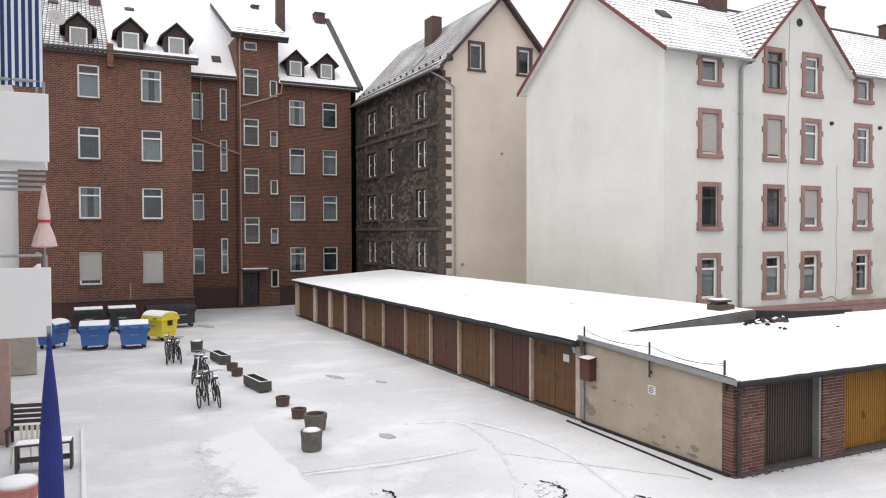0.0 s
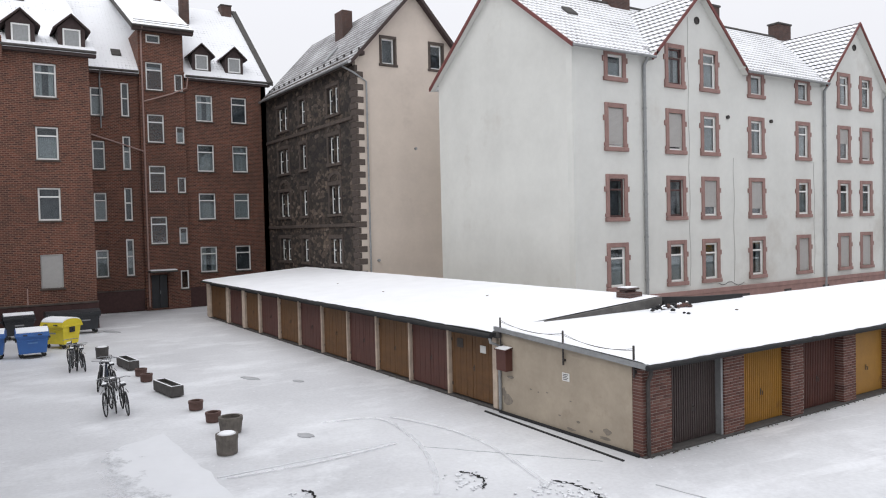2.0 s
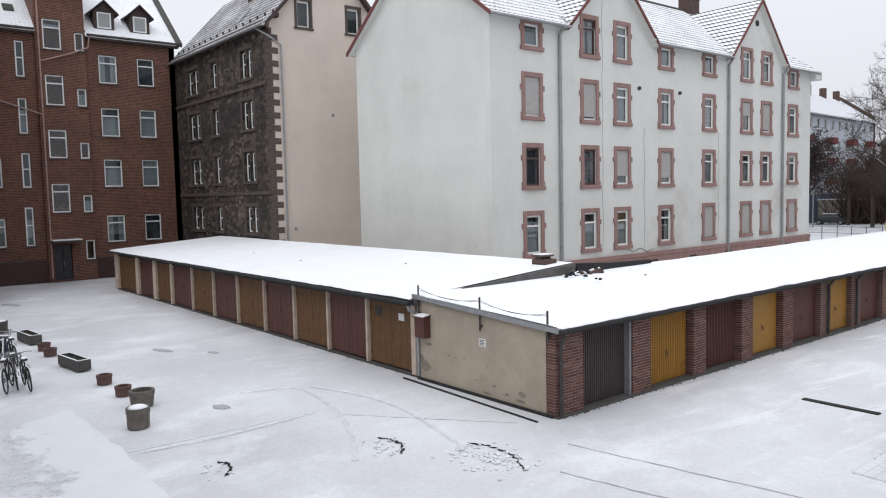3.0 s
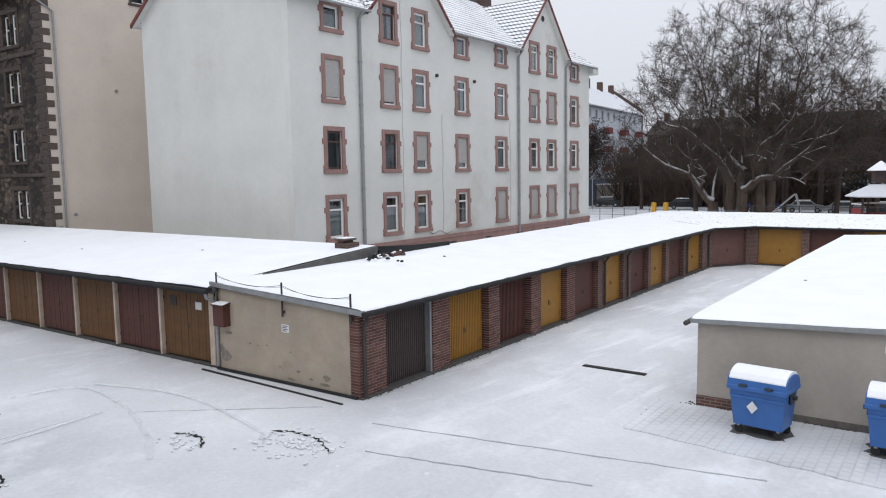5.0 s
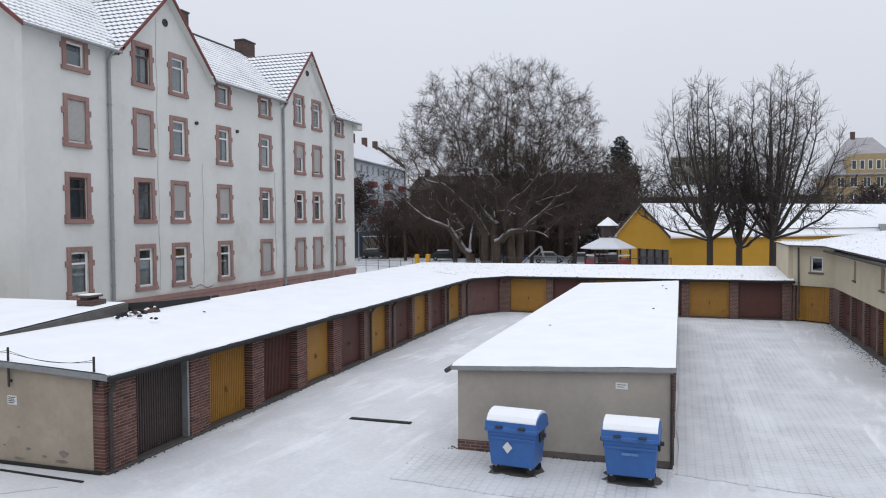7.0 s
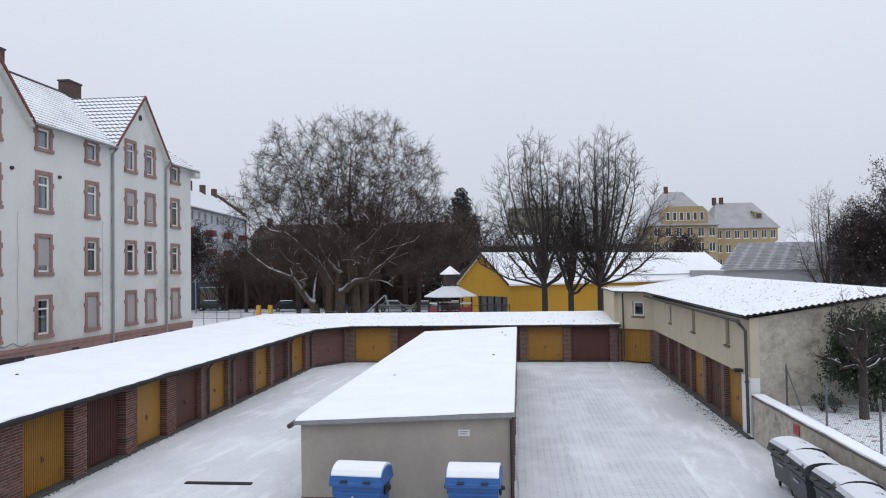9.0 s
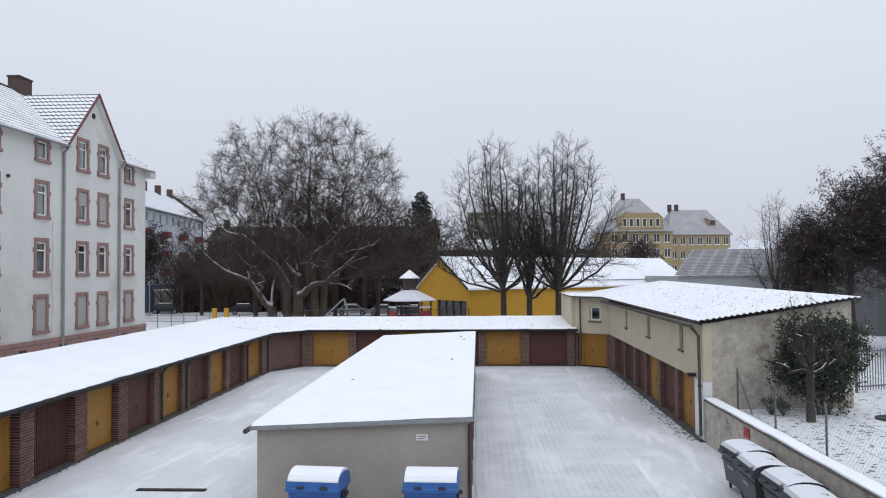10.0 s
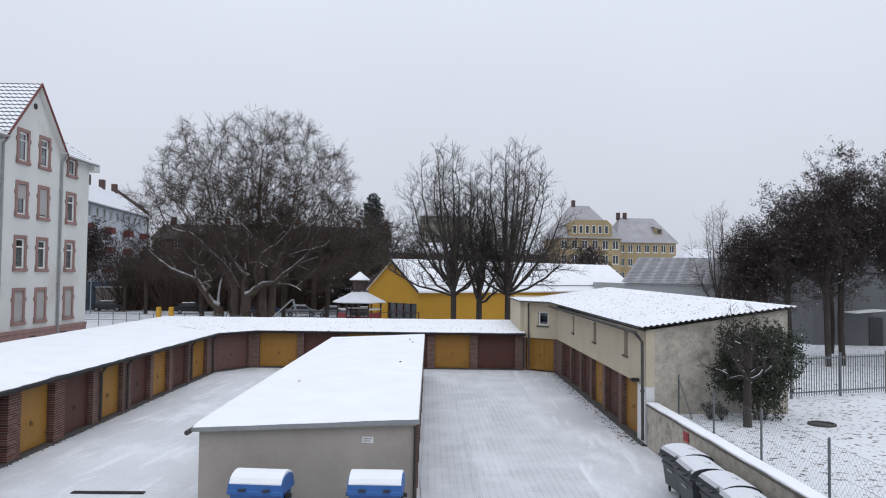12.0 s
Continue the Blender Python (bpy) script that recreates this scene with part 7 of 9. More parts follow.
part("dormer_roof", Shape().slab([(10.7, 1.9, 19.25), (12.9, 1.9, 18.85), (12.9, 5.4, 19.3), (10.7, 5.4, 19.7)], 0.12), M_FARSNOW, wing)
part("dormer_pane", Shape().box(11.2, 12.4, 2.14, 2.19, 17.6, 18.6), M_FARPANE, wing)
# corrugated hall
hall = thing("hall", "low hall with a frosted grey corrugated roof", "hall", pose(19.6, 73, 0))
part("wall", Shape().box(0, 30, 0, 0.3, 0, 5.2).box(0, 0.3, 0.3, 14, 0, 5.2), M_GREYHOUSE, hall)
s = Shape()
for i in range(46):
    a, b = i * 0.68, i * 0.68 + 0.68
    za, zb = (0.0, 0.09) if i % 2 else (0.09, 0.0)
    s.poly((a - 0.4, -0.4, 5.2 + za), (b - 0.4, -0.4, 5.2 + zb), (min(31, b + 4.2), 9.5, 8.0 + zb), (min(31, a + 4.2), 9.5, 8.0 + za))
part("roof", s, M_CORR, hall)
for i in range(18):
    t = (i + 0.5) / 18
    part("roof_lap", Shape().slab([(-0.4 + 4.6 * t, -0.4 + 9.9 * t, 5.33 + 2.8 * t), (30 + t, -0.4 + 9.9 * t, 5.33 + 2.8 * t), (30 + t, -0.28 + 9.9 * t, 5.36 + 2.8 * t), (-0.4 + 4.6 * t, -0.28 + 9.9 * t, 5.36 + 2.8 * t)], 0.06), M_SLATE, hall)
far_house("hall", "long low hall with a snow-covered roof", pose(34, 102, 0), 34, 16, 6.0, 10.2, M_GREYHOUSE, M_FARSNOW, 1, 8, None, 5, (1.5, 1.2), 2.0, ())
# grey house behind the dark trees
M_DIMHOUSE = plain("dim_grey_render", (0.13, 0.134, 0.138), 0.9, vary=0.12, scale=0.5)
gh = thing("house", "grey rendered flat house behind the garden fence", "house", pose(27.5, 52, 0))
part("wall", Shape().box(0, 26, 0, 0.4, 0, 7.4), M_DIMHOUSE, gh)
part("roof", Shape().box(-0.3, 26.3, -0.3, 9, 7.402, 7.7, 0.03), M_FARSNOW, gh)
part("side_wall", Shape().box(0, 0.4, 0.4, 9, 0, 7.4), M_DIMHOUSE, gh)
dd = part("door", Shape().box(4.0, 5.0, -0.06, -0.005, 1.0, 3.1, 0.01), M_BLACK, gh, "dark grey door")
part("canopy", Shape().slab([(2.2, -1.6, 3.5), (4.4, -1.6, 3.7), (4.4, -0.01, 3.7), (2.2, -0.01, 3.5)], 0.08), M_WINWHITE, gh, "white canopy")
for u in (8.0, 12.0, 16.0):
    part("window", Shape().box(u, u + 1.6, -0.05, -0.005, 3.4, 4.8, 0.01), M_FARPANE, gh)


# ---- yellow kindergarten ----
def kindergarten():
    A, B = Vector((-0.8, 70.0)), Vector((-6.1, 76.7))
    e = (A - B)
    wg = e.length
    ang = math.degrees(math.atan2(e.y, e.x)) + 90
    ob = thing("kindergarten", "yellow low building with a large snowy saddle roof", "house", pose(A.x, A.y, 0, 0, 0, ang))
    # local x runs along the ridge, y into the building
    L, EV, AP = 34.0, 4.35, 7.25
    part("wall", wall_shape(L, 0, EV, [], 0.3), M_YWALL, ob, "plain yellow long wall")
    part("back_wall", Shape().box(0, L, wg - 0.3, wg, 0, EV), M_YWALL, ob)
    g = pose(0, wg, 0, 0, 0, -90)
    k = lambda u: EV + (AP - EV) * (1 - abs(u - wg / 2) / (wg / 2))
    holes = [(wg * 0.40, wg * 0.97, 0.3, 3.0)]
    s = wall_shape(wg - 0.3, 0, EV, holes, 0.3)
    part("gable_wall", wall_shape(wg - 0.31, 0, EV, holes, 0.3, 0.31, [(0.0, EV), (wg, EV), (wg / 2, AP)]), M_YWALL, ob, "yellow gable wall with a dark glazed front", g)
    fr = Shape()
    w = part("window", fr.box(wg * 0.40, wg * 0.97, 0.125, 0.195, 2.1, 2.2), M_DARKFRAME, ob, "wide glazed front", g)
    for i in range(5):
        u = wg * 0.40 + i * (wg * 0.57 - 0.1) / 4
        part("mullion", Shape().box(u, u + 0.1, 0.12, 0.2, 0.3, 3.0), M_DARKFRAME, w)
    part("pane", Shape().box(wg * 0.40, wg * 0.97, 0.22, 0.24, 0.3, 3.0), M_FARPANE, w)
    for sg, y0 in ((1, -0.35), (-1, wg + 0.35)):
        kk = (AP - EV) / (wg / 2)
        part("roof", Shape().slab([(-0.3, y0, EV - 0.35 * kk + 0.1), (L, y0, EV - 0.35 * kk + 0.1), (L, wg / 2, AP + 0.1), (-0.3, wg / 2, AP + 0.1)], 0.16), M_FRESHSNOW, ob, "snow-covered roof")
    part("verge", Shape().slab([(-0.36, -0.35, EV - 0.1), (-0.28, -0.35, EV - 0.1), (-0.28, wg / 2, AP + 0.14), (-0.36, wg / 2, AP + 0.14)], 0.25).slab([(-0.36, wg + 0.35, EV - 0.1), (-0.28, wg + 0.35, EV - 0.1), (-0.28, wg / 2, AP + 0.14), (-0.36, wg / 2, AP + 0.14)], 0.25), M_DARKBOARD, ob)
    part("snow_guard", Shape().tube([(1, 0.3, EV + 0.45), (L, 0.3, EV + 0.45)], 0.04, 5), M_DARKMETAL, ob)
    return ob


kindergarten()


def pavilion():
    x, y = -5.55, 61.0
    ob = thing("play_pavilion", "small red wooden play pavilion with a two-tier snowy tent roof", "pavilion", pose(x, y, 0))
    n = 6
    for i in range(n):
        a = i * math.pi / 3
        part("post", Shape().box(1.75 * math.cos(a) - 0.07, 1.75 * math.cos(a) + 0.07, 1.75 * math.sin(a) - 0.07, 1.75 * math.sin(a) + 0.07, 0, 3.5, 0.01), M_DARKBOARD, ob)
        b = (i + 1) * math.pi / 3
        if i != 4:
            p, q = Vector((1.75 * math.cos(a), 1.75 * math.sin(a), 0)), Vector((1.75 * math.cos(b), 1.75 * math.sin(b), 0))
            mid = (p + q) / 2
            part("board_panel", Shape().box(-0.8, 0.8, -0.03, 0.03, 0.3, 2.6 if i in (3, 5) else 2.2), M_REDPLAY, ob, "", pose(mid.x, mid.y, 0, 0, 0, math.degrees(math.atan2(q.y - p.y, q.x - p.x))))
            part("rail", Shape().box(-0.8, 0.8, -0.04, 0.04, 2.85, 2.95), M_WINWHITE, ob, "", pose(mid.x, mid.y, 0, 0, 0, math.degrees(math.atan2(q.y - p.y, q.x - p.x))))
    part("lower_roof", Shape().lathe([(2.2, 3.42), (2.2, 3.5), (0.6, 4.3), (0.6, 4.22)], n), M_FARSNOW, ob, "snowy lower tent roof")
    part("lantern", Shape().lathe([(0.55, 4.4), (0.55, 5.3)], n), M_DARKBOARD, ob)
    part("upper_roof", Shape().lathe([(0.85, 5.26), (0.85, 5.32), (0.05, 5.95)], n), M_SNOW, ob, "snowy upper tent roof")
    return ob


pavilion()


# ---- car park beyond the far garages ----
def parked_car(m, paint, label):
    ob = thing("car", label, "car", m)
    prof = [(-2.2, 0.35), (-2.25, 0.62), (-2.15, 0.92), (-1.65, 1.0), (-1.15, 1.42), (-0.1, 1.5), (0.75, 1.42), (1.35, 1.0), (2.1, 0.86), (2.22, 0.55), (2.18, 0.35)]
    body = Shape()
    for sc, y in ((0.97, -0.86), (1.0, -0.8), (1.0, 0.8), (0.97, 0.86)):
        for x, z in prof:
            body.v.append((x * sc, y * (0.84 if z > 1.2 else 1), z))
    n = len(prof)
    for j in range(3):
        for i in range(n):
            a, b = j * n + i, j * n + (i + 1) % n
            body.f.append((a, b, b + n, a + n))
    body.f += [tuple(range(n)), tuple(reversed(range(3 * n, 4 * n)))]
    part("body", body, paint, ob)
    for y in (-0.775, 0.745):
        part("side_window", Shape().prism([(-1.4, 1.02), (1.1, 1.02), (0.65, 1.36), (-1.05, 1.38)], y * 1.02 - 0.05, y * 1.02 + 0.05), M_FARPANE, ob)
    part("windscreen", Shape().slab([(1.30, -0.65, 1.06), (1.30, 0.65, 1.06), (0.82, 0.6, 1.42), (0.82, -0.6, 1.42)], 0.02), M_FARPANE, ob)
    part("roof_snow", Shape().box(-1.1, 0.65, -0.6, 0.6, 1.47, 1.56, 0.04), M_SNOW, ob)
    for x in (-1.4, 1.4):
        for y in (-0.8, 0.8):
            w = part("wheel", shared("car_tyre", lambda: Shape().lathe([(0.2, -0.1), (0.32, -0.1), (0.32, 0.1), (0.2, 0.1)], 16).mesh("wheel", M_RUBBER)), M_RUBBER, ob, "", pose(x, y, 0.32, 90))
            part("rim", shared("car_rim", lambda: Shape().lathe([(0.19, -0.11), (0.19, 0.11)], 12).mesh("rim", M_ZINC)), M_ZINC, w)
    for y in (-0.6, 0.6):
        part("headlight", Shape().box(2.1, 2.2, y - 0.16, y + 0.16, 0.62, 0.76, 0.02), M_SIGN, ob)
    return ob


for x, y, a, k in ((-46.5, 108.5, 10, 0), (-33.5, 105, 20, 0), (-22.5, 103, 5, 1), (-12.5, 99, 0, 2), (-17.2, 101, 8, 2), (-7.8, 98, 4, 0)):
    parked_car(pose(x, y, 0, 0, 0, a), M_CARS[k], ("dark grey parked car with snow on its roof", "blue parked car with snow on its roof", "silver parked car with snow on its roof")[k])
solo("shed", Shape().box(0, 9, 0, 5, 0, 3.3, 0.05), M_GREYREND, "flat-roofed grey shed on the car park", "shed", pose(-53.5, 113.5, 0, 0, 0, 8))
solo("roof_snow", Shape().box(-0.2, 9.2, -0.2, 5.2, 3.305, 3.45, 0.05), M_SNOW, "snow on the flat shed roof", "snow", pose(-53.5, 113.5, 0, 0, 0, 8))
for i, (x, y) in enumerate(((-27.4, 76), (-26.2, 76.2))):
    solo("barrier_post", Shape().box(-0.22, 0.22, -0.2, 0.2, 0, 2.2, 0.05), M_POST_Y, "yellow painted barrier post", "post", pose(x, y, 0), "barrier posts")
fence = thing("railing", "low galvanised railing with posts along the car park", "railing", pose(-36, 78, 0))
for i in range(12):
    part("post", shared("rail_post", lambda: Shape().tube([(0, 0, 0), (0, 0, 1.5)], 0.04, 6).mesh("post", M_FENCE)), M_FENCE, fence, "", pose(i * 1.5, 0.4 * math.sin(i), 0))
for z in (0.7, 1.35):
    part("rail", Shape().tube([(i * 1.5, 0.4 * math.sin(i), z) for i in range(12)], 0.025, 5), M_FENCE, fence)
mesh_fence = thing("garden_fence", "dark steel mesh fence before the play yard", "fence", pose(-17, 68, 0))
for i in range(14):
    part("post", shared("mesh_post", lambda: Shape().tube([(0, 0, 0), (0, 0, 2.4)], 0.05, 6).mesh("post", M_BLACK)), M_BLACK, mesh_fence, "", pose(i * 1.25, 0, 0))
for z in (0.4, 1.3, 2.3):
    part("rail", Shape().tube([(0, 0, z), (16.25, 0, z)], 0.03, 5), M_BLACK, mesh_fence)
lamp = thing("street_lamp", "tall grey street lamp on the car park", "street lamp", pose(-45.2, 100, 0))
part("pole", Shape().tube([(0, 0, 0), (0, 0, 6.8), (0.3, -0.2, 7.0)], [0.09, 0.06, 0.05], 8), M_ZINC, lamp)
part("lamp_head", Shape().box(0.0, 0.7, -0.35, -0.1, 6.95, 7.08, 0.03), M_ZINC, lamp)
slide = thing("slide", "grey playground slide with a ladder", "slide", pose(-13.8, 74, 0))
part("chute", Shape().slab([(-2.6, -0.3, 0.5), (-2.6, 0.3, 0.5), (0.3, 0.3, 3.2), (0.3, -0.3, 3.2)], 0.12), M_ZINC, slide)
part("ladder", Shape().tube([(0.4, -0.3, 3.2), (1.3, -0.3, 0)], 0.05, 6).tube([(0.4, 0.3, 3.2), (1.3, 0.3, 0)], 0.05, 6), M_ZINC, slide)
# ---- waste containers ----
def container(m, mat, label, group="", lid="dome", snow=True, emblem=False, lid_mat=None):
    """A four-wheeled waste container: tapered tub, rim, lid, trunnions, castors. Front faces -y."""
    ob = thing("waste_container", label, "container", m, group)
    tub = Shape()
    W, D = 0.66, 0.5
    ring = lambda w, d, z: [(-w, -d, z), (w, -d, z), (w, d, z), (-w, d, z)]
    rows = ring(W - 0.1, D - 0.12, 0.2) + ring(W - 0.02, D - 0.03, 0.98) + ring(W - 0.06, D - 0.07, 0.985) + ring(W - 0.13, D - 0.15, 0.3)
    tub.v = rows
    for j in range(3):
        for i in range(4):
            a, b = j * 4 + i, j * 4 + (i + 1) % 4
            tub.f.append((a, b, b + 4, a + 4))
    tub.f += [(3, 2, 1, 0), (12, 13, 14, 15)]
    tub.box(-W + 0.03, W - 0.03, -D + 0.02, -D + 0.06, 0.78, 0.84, 0.01)
    body = part("tub", tub, mat, ob)
    rim = Shape()
    for a, b, c, d in ((-W - 0.03, W + 0.03, -D - 0.05, -D + 0.02), (-W - 0.03, W + 0.03, D - 0.02, D + 0.05), (-W - 0.03, -W + 0.04, -D + 0.02, D - 0.02), (W - 0.04, W + 0.03, -D + 0.02, D - 0.02)):
        rim.box(a, b, c, d, 0.96, 1.05, 0.012)
    part("rim", rim, mat, ob)
    n = 9
    if lid == "dome":
        prof = [(-D - 0.02 + (2 * D + 0.04) * 0.5 * (1 - math.cos(math.pi * i / n)), 1.05 + 0.27 * math.sin(math.pi * i / n) ** 0.75) for i in range(n + 1)]
    else:
        prof = [(-D - 0.04 + (2 * D + 0.08) * i / n, 1.06 + 0.17 * math.sin(math.pi * (0.12 + 0.8 * i / n))) for i in range(n + 1)]
    low = [(y, 1.045) for y, _ in (prof[-1], prof[0])]
    lm = Shape().prism(prof + low, -W - 0.02, W + 0.02).moved(pose(0, 0, 0, 0, 0, 90))
    l = part("lid", lm, lid_mat or mat, ob)
    for s in (-0.3, 0.3):
        part("lid_grip", Shape().box(s - 0.09, s + 0.09, -D - 0.12, -D - 0.02, 1.05, 1.09, 0.01), M_BLACK, l)
    if snow:
        top = [(y, z + 0.05 * math.sin(math.pi * min(1, i / n)) + 0.012) for i, (y, z) in enumerate(prof)][1:-1]
        bot = [(y, z + 0.003) for y, z in reversed(prof[1:-1])]
        part("lid_snow", Shape().prism(top + bot, -W + 0.01, W - 0.01).moved(pose(0, 0, 0, 0, 0, 90)), M_SNOW, l, "cushion of snow")
    for s in (-1, 1):
        part("trunnion", Shape().tube([(s * (W - 0.02), 0, 0.86), (s * (W + 0.11), 0, 0.86)], 0.05, 8).box(s * (W - 0.03), s * (W + 0.03), -0.14, 0.14, 0.72, 0.98, 0.02), M_BLACK if mat is not M_BLACK else M_GREYBIN, ob)
        for t in (-1, 1):
            w = part("castor", Shape().lathe([(0.03, -0.025), (0.1, -0.025), (0.1, 0.025), (0.03, 0.025)], 12), M_RUBBER, ob, "", pose(s * (W - 0.2), t * (D - 0.2), 0.1, 90, 0, 12 * s))
            part("castor_fork", Shape().box(s * (W - 0.2) - 0.04, s * (W - 0.2) + 0.04, t * (D - 0.2) - 0.04, t * (D - 0.2) + 0.04, 0.15, 0.22, 0.01), M_ZINC, ob)
    if emblem:
        part("emblem", Shape().prism([(-0.13, 0.62), (0.0, 0.49), (0.13, 0.62), (0.0, 0.75)], -D - 0.002, -D + 0.01), M_SIGN, body, "white diamond sticker", pose(-0.1, 0.033, 0))
    else:
        part("faded_print", Shape().box(-0.2, 0.2, -D + 0.018, -D + 0.022, 0.66, 0.72), M_BLUEPALE if mat is M_BLUE else M_ZINC, body, "faded print")
    return ob


def frosted(name, col, amount):
    """A dark moulded lid with wet snow lying on it in patches."""
    m, nt, p = nodes_of(name)
    a = noise_at(nt, 1.6, 4, 0.55, stretch=(1.0, 2.2, 1.0))
    g = nt.nodes.new("ShaderNodeNewGeometry")
    sp = nt.nodes.new("ShaderNodeSeparateXYZ")
    nt.links.new(g.outputs["Normal"], sp.inputs[0])
    up = ramp_of(nt, sp.outputs[2], [(0.55, (0, 0, 0)), (0.9, (1, 1, 1))])
    f = blend(nt, 1.0, up, ramp_of(nt, a, [(0.62 - amount, (0, 0, 0)), (0.70 - amount, (0.9, 0.9, 0.9))]), "MULTIPLY")
    c = blend(nt, f, col, (0.78, 0.79, 0.82))
    nt.links.new(c, p.inputs["Base Color"])
    p.inputs["Roughness"].default_value = 0.5
    bump(nt, p, f, 0.4, 0.02)
    return m


M_LIDFROST = frosted("dark_lid_with_wet_snow", (0.04, 0.044, 0.05), 0.27)
M_BLUEPALE = plain("faded_blue_print", (0.10, 0.22, 0.45), 0.5)
S = Matrix.Scale
container(pose(-3.43, 16.2, 0, 0, 0, -6) @ Matrix.Diagonal((0.87, 0.86, 1.02, 1)), M_BLUE, "blue waste container with a snowy domed lid and white sticker", "blue containers", emblem=True)
container(pose(-0.93, 16.3, 0, 0, 0, -2) @ Matrix.Diagonal((0.87, 0.86, 1.0, 1)), M_BLUE, "blue waste container with a domed snowy lid and faded print", "blue containers")
container(pose(-39.9, 0.75, 0, 0, 0, 84), M_BLUE, "blue waste container with snow on its lid in the yard", "yard containers")
container(pose(-39.4, 2.45, 0, 0, 0, 90), M_BLUE, "blue waste container with snow on its lid in the yard", "yard containers")
container(pose(-41.3, -1.1, 0, 0, 0, 150), M_BLUE, "blue waste container standing askew with a domed lid", "yard containers")
container(pose(-41.6, 3.9, 0, 0, 0, 35) @ S(1.12, 4), M_BINYEL, "yellow waste container with a domed snowy lid, turned aslant", "yard containers")
for y, s in ((0.55, True), (2.3, True), (4.35, False), (5.6, False)):
    container(pose(-46.9, y, 0, 0, 0, 92) @ S(1.12, 4), M_BLACK, "black waste container against the brick wall" + (", its lid snowy" if s else ""), "black containers", "flat", s)
for i, y in enumerate((19.3, 17.9, 16.5, 15.1)):
    container(pose(6.96 + (0.0, -0.1, -0.02, -0.12)[i], y, 0, 0, 0, -90 + (3, -2, 1, -3)[i]) @ S(0.93, 4), M_GREYBIN, "dark grey waste container with thin snow beside the garden wall", "grey containers", "dome", False, lid_mat=M_LIDFROST)


# ---- bicycles ----
def bicycle(m, paint, label, basket=False):
    ob = thing("bicycle", label, "bicycle", m, "parked bicycles")
    R = 0.34

    def wheel_shape():
        s = Shape()
        s.tube([(R * math.cos(a), 0, R * math.sin(a)) for a in np.linspace(0, 2 * math.pi, 25)], 0.022, 6, False)
        return s.mesh("wheel", M_RUBBER)

    def spokes():
        s = Shape()
        for k in range(14):
            a = k * 2 * math.pi / 14
            s.tube([(0, 0.02 * (-1) ** k, 0), (R * math.cos(a), 0, R * math.sin(a))], 0.004, 3, False)
        s.tube([(0, -0.05, 0), (0, 0.05, 0)], 0.025, 8)
        return s.mesh("spokes", M_ZINC)

    for x in (-0.53, 0.53):
        w = part("wheel", shared("bike_wheel", wheel_shape), M_RUBBER, ob, "", pose(x, 0, R + 0.02))
        part("spokes", shared("bike_spokes", spokes), M_ZINC, w)
        part("mudguard", Shape().tube([(x + (R + 0.045) * math.cos(a), 0, R + 0.02 + (R + 0.045) * math.sin(a)) for a in np.linspace(0.5, 2.9, 10)], 0.022, 4), paint, ob)
    fr = Shape()
    for a, b, r in (((-0.53, 0, 0.36), (-0.08, 0, 0.30), 0.014), ((-0.08, 0, 0.30), (-0.2, 0, 0.86), 0.018), ((-0.2, 0, 0.80), (0.34, 0, 0.84), 0.018), ((-0.08, 0, 0.30), (0.36, 0, 0.74), 0.02), ((-0.53, 0, 0.36), (-0.19, 0, 0.76), 0.012), ((0.33, 0, 0.95), (0.40, 0, 0.62), 0.02), ((0.40, 0, 0.62), (0.53, 0, 0.36), 0.016)):
        fr.tube([a, b], r, 6)
    part("bicycle_frame", fr, paint, ob)
    part("saddle", Shape().box(-0.36, -0.08, -0.08, 0.08, 0.90, 0.97, 0.025), M_BLACK, ob)
    part("saddle_snow", Shape().box(-0.35, -0.10, -0.07, 0.07, 0.972, 1.0, 0.012), M_SNOW, ob)
    part("handlebar", Shape().tube([(0.22, -0.3, 1.05), (0.34, -0.2, 1.06), (0.34, 0.2, 1.06), (0.22, 0.3, 1.05)], 0.014, 6).tube([(0.33, 0, 0.92), (0.34, 0, 1.06)], 0.016, 6), M_ZINC, ob)
    part("crank", Shape().tube([(-0.08, -0.09, 0.3), (0.06, -0.09, 0.2)], 0.012, 5).tube([(-0.08, 0.09, 0.3), (-0.2, 0.09, 0.4)], 0.012, 5).tube([(-0.08, -0.05, 0.3), (-0.08, -0.04, 0.3)], 0.09, 12), M_DARKMETAL, ob)
    part("luggage_rack", Shape().tube([(-0.25, -0.06, 0.78), (-0.75, -0.06, 0.76)], 0.008, 5).tube([(-0.25, 0.06, 0.78), (-0.75, 0.06, 0.76)], 0.008, 5).tube([(-0.68, 0, 0.76), (-0.55, 0, 0.38)], 0.008, 5), M_DARKMETAL, ob)
    if basket:
        b = Shape()
        for k in range(10):
            a = k * math.pi / 5
            b.tube([(0.52 + 0.13 * math.cos(a), 0.16 * math.sin(a), 0.84), (0.54 + 0.16 * math.cos(a), 0.2 * math.sin(a), 1.08)], 0.006, 3)
        for z, q in ((0.84, 0.8), (0.96, 0.9), (1.08, 1.0)):
            b.tube([(0.54 + 0.16 * q * math.cos(a), 0.2 * q * math.sin(a), z) for a in np.linspace(0, 6.284, 13)], 0.007, 4, False)
        part("basket", b, M_DARKMETAL, ob)
    return ob


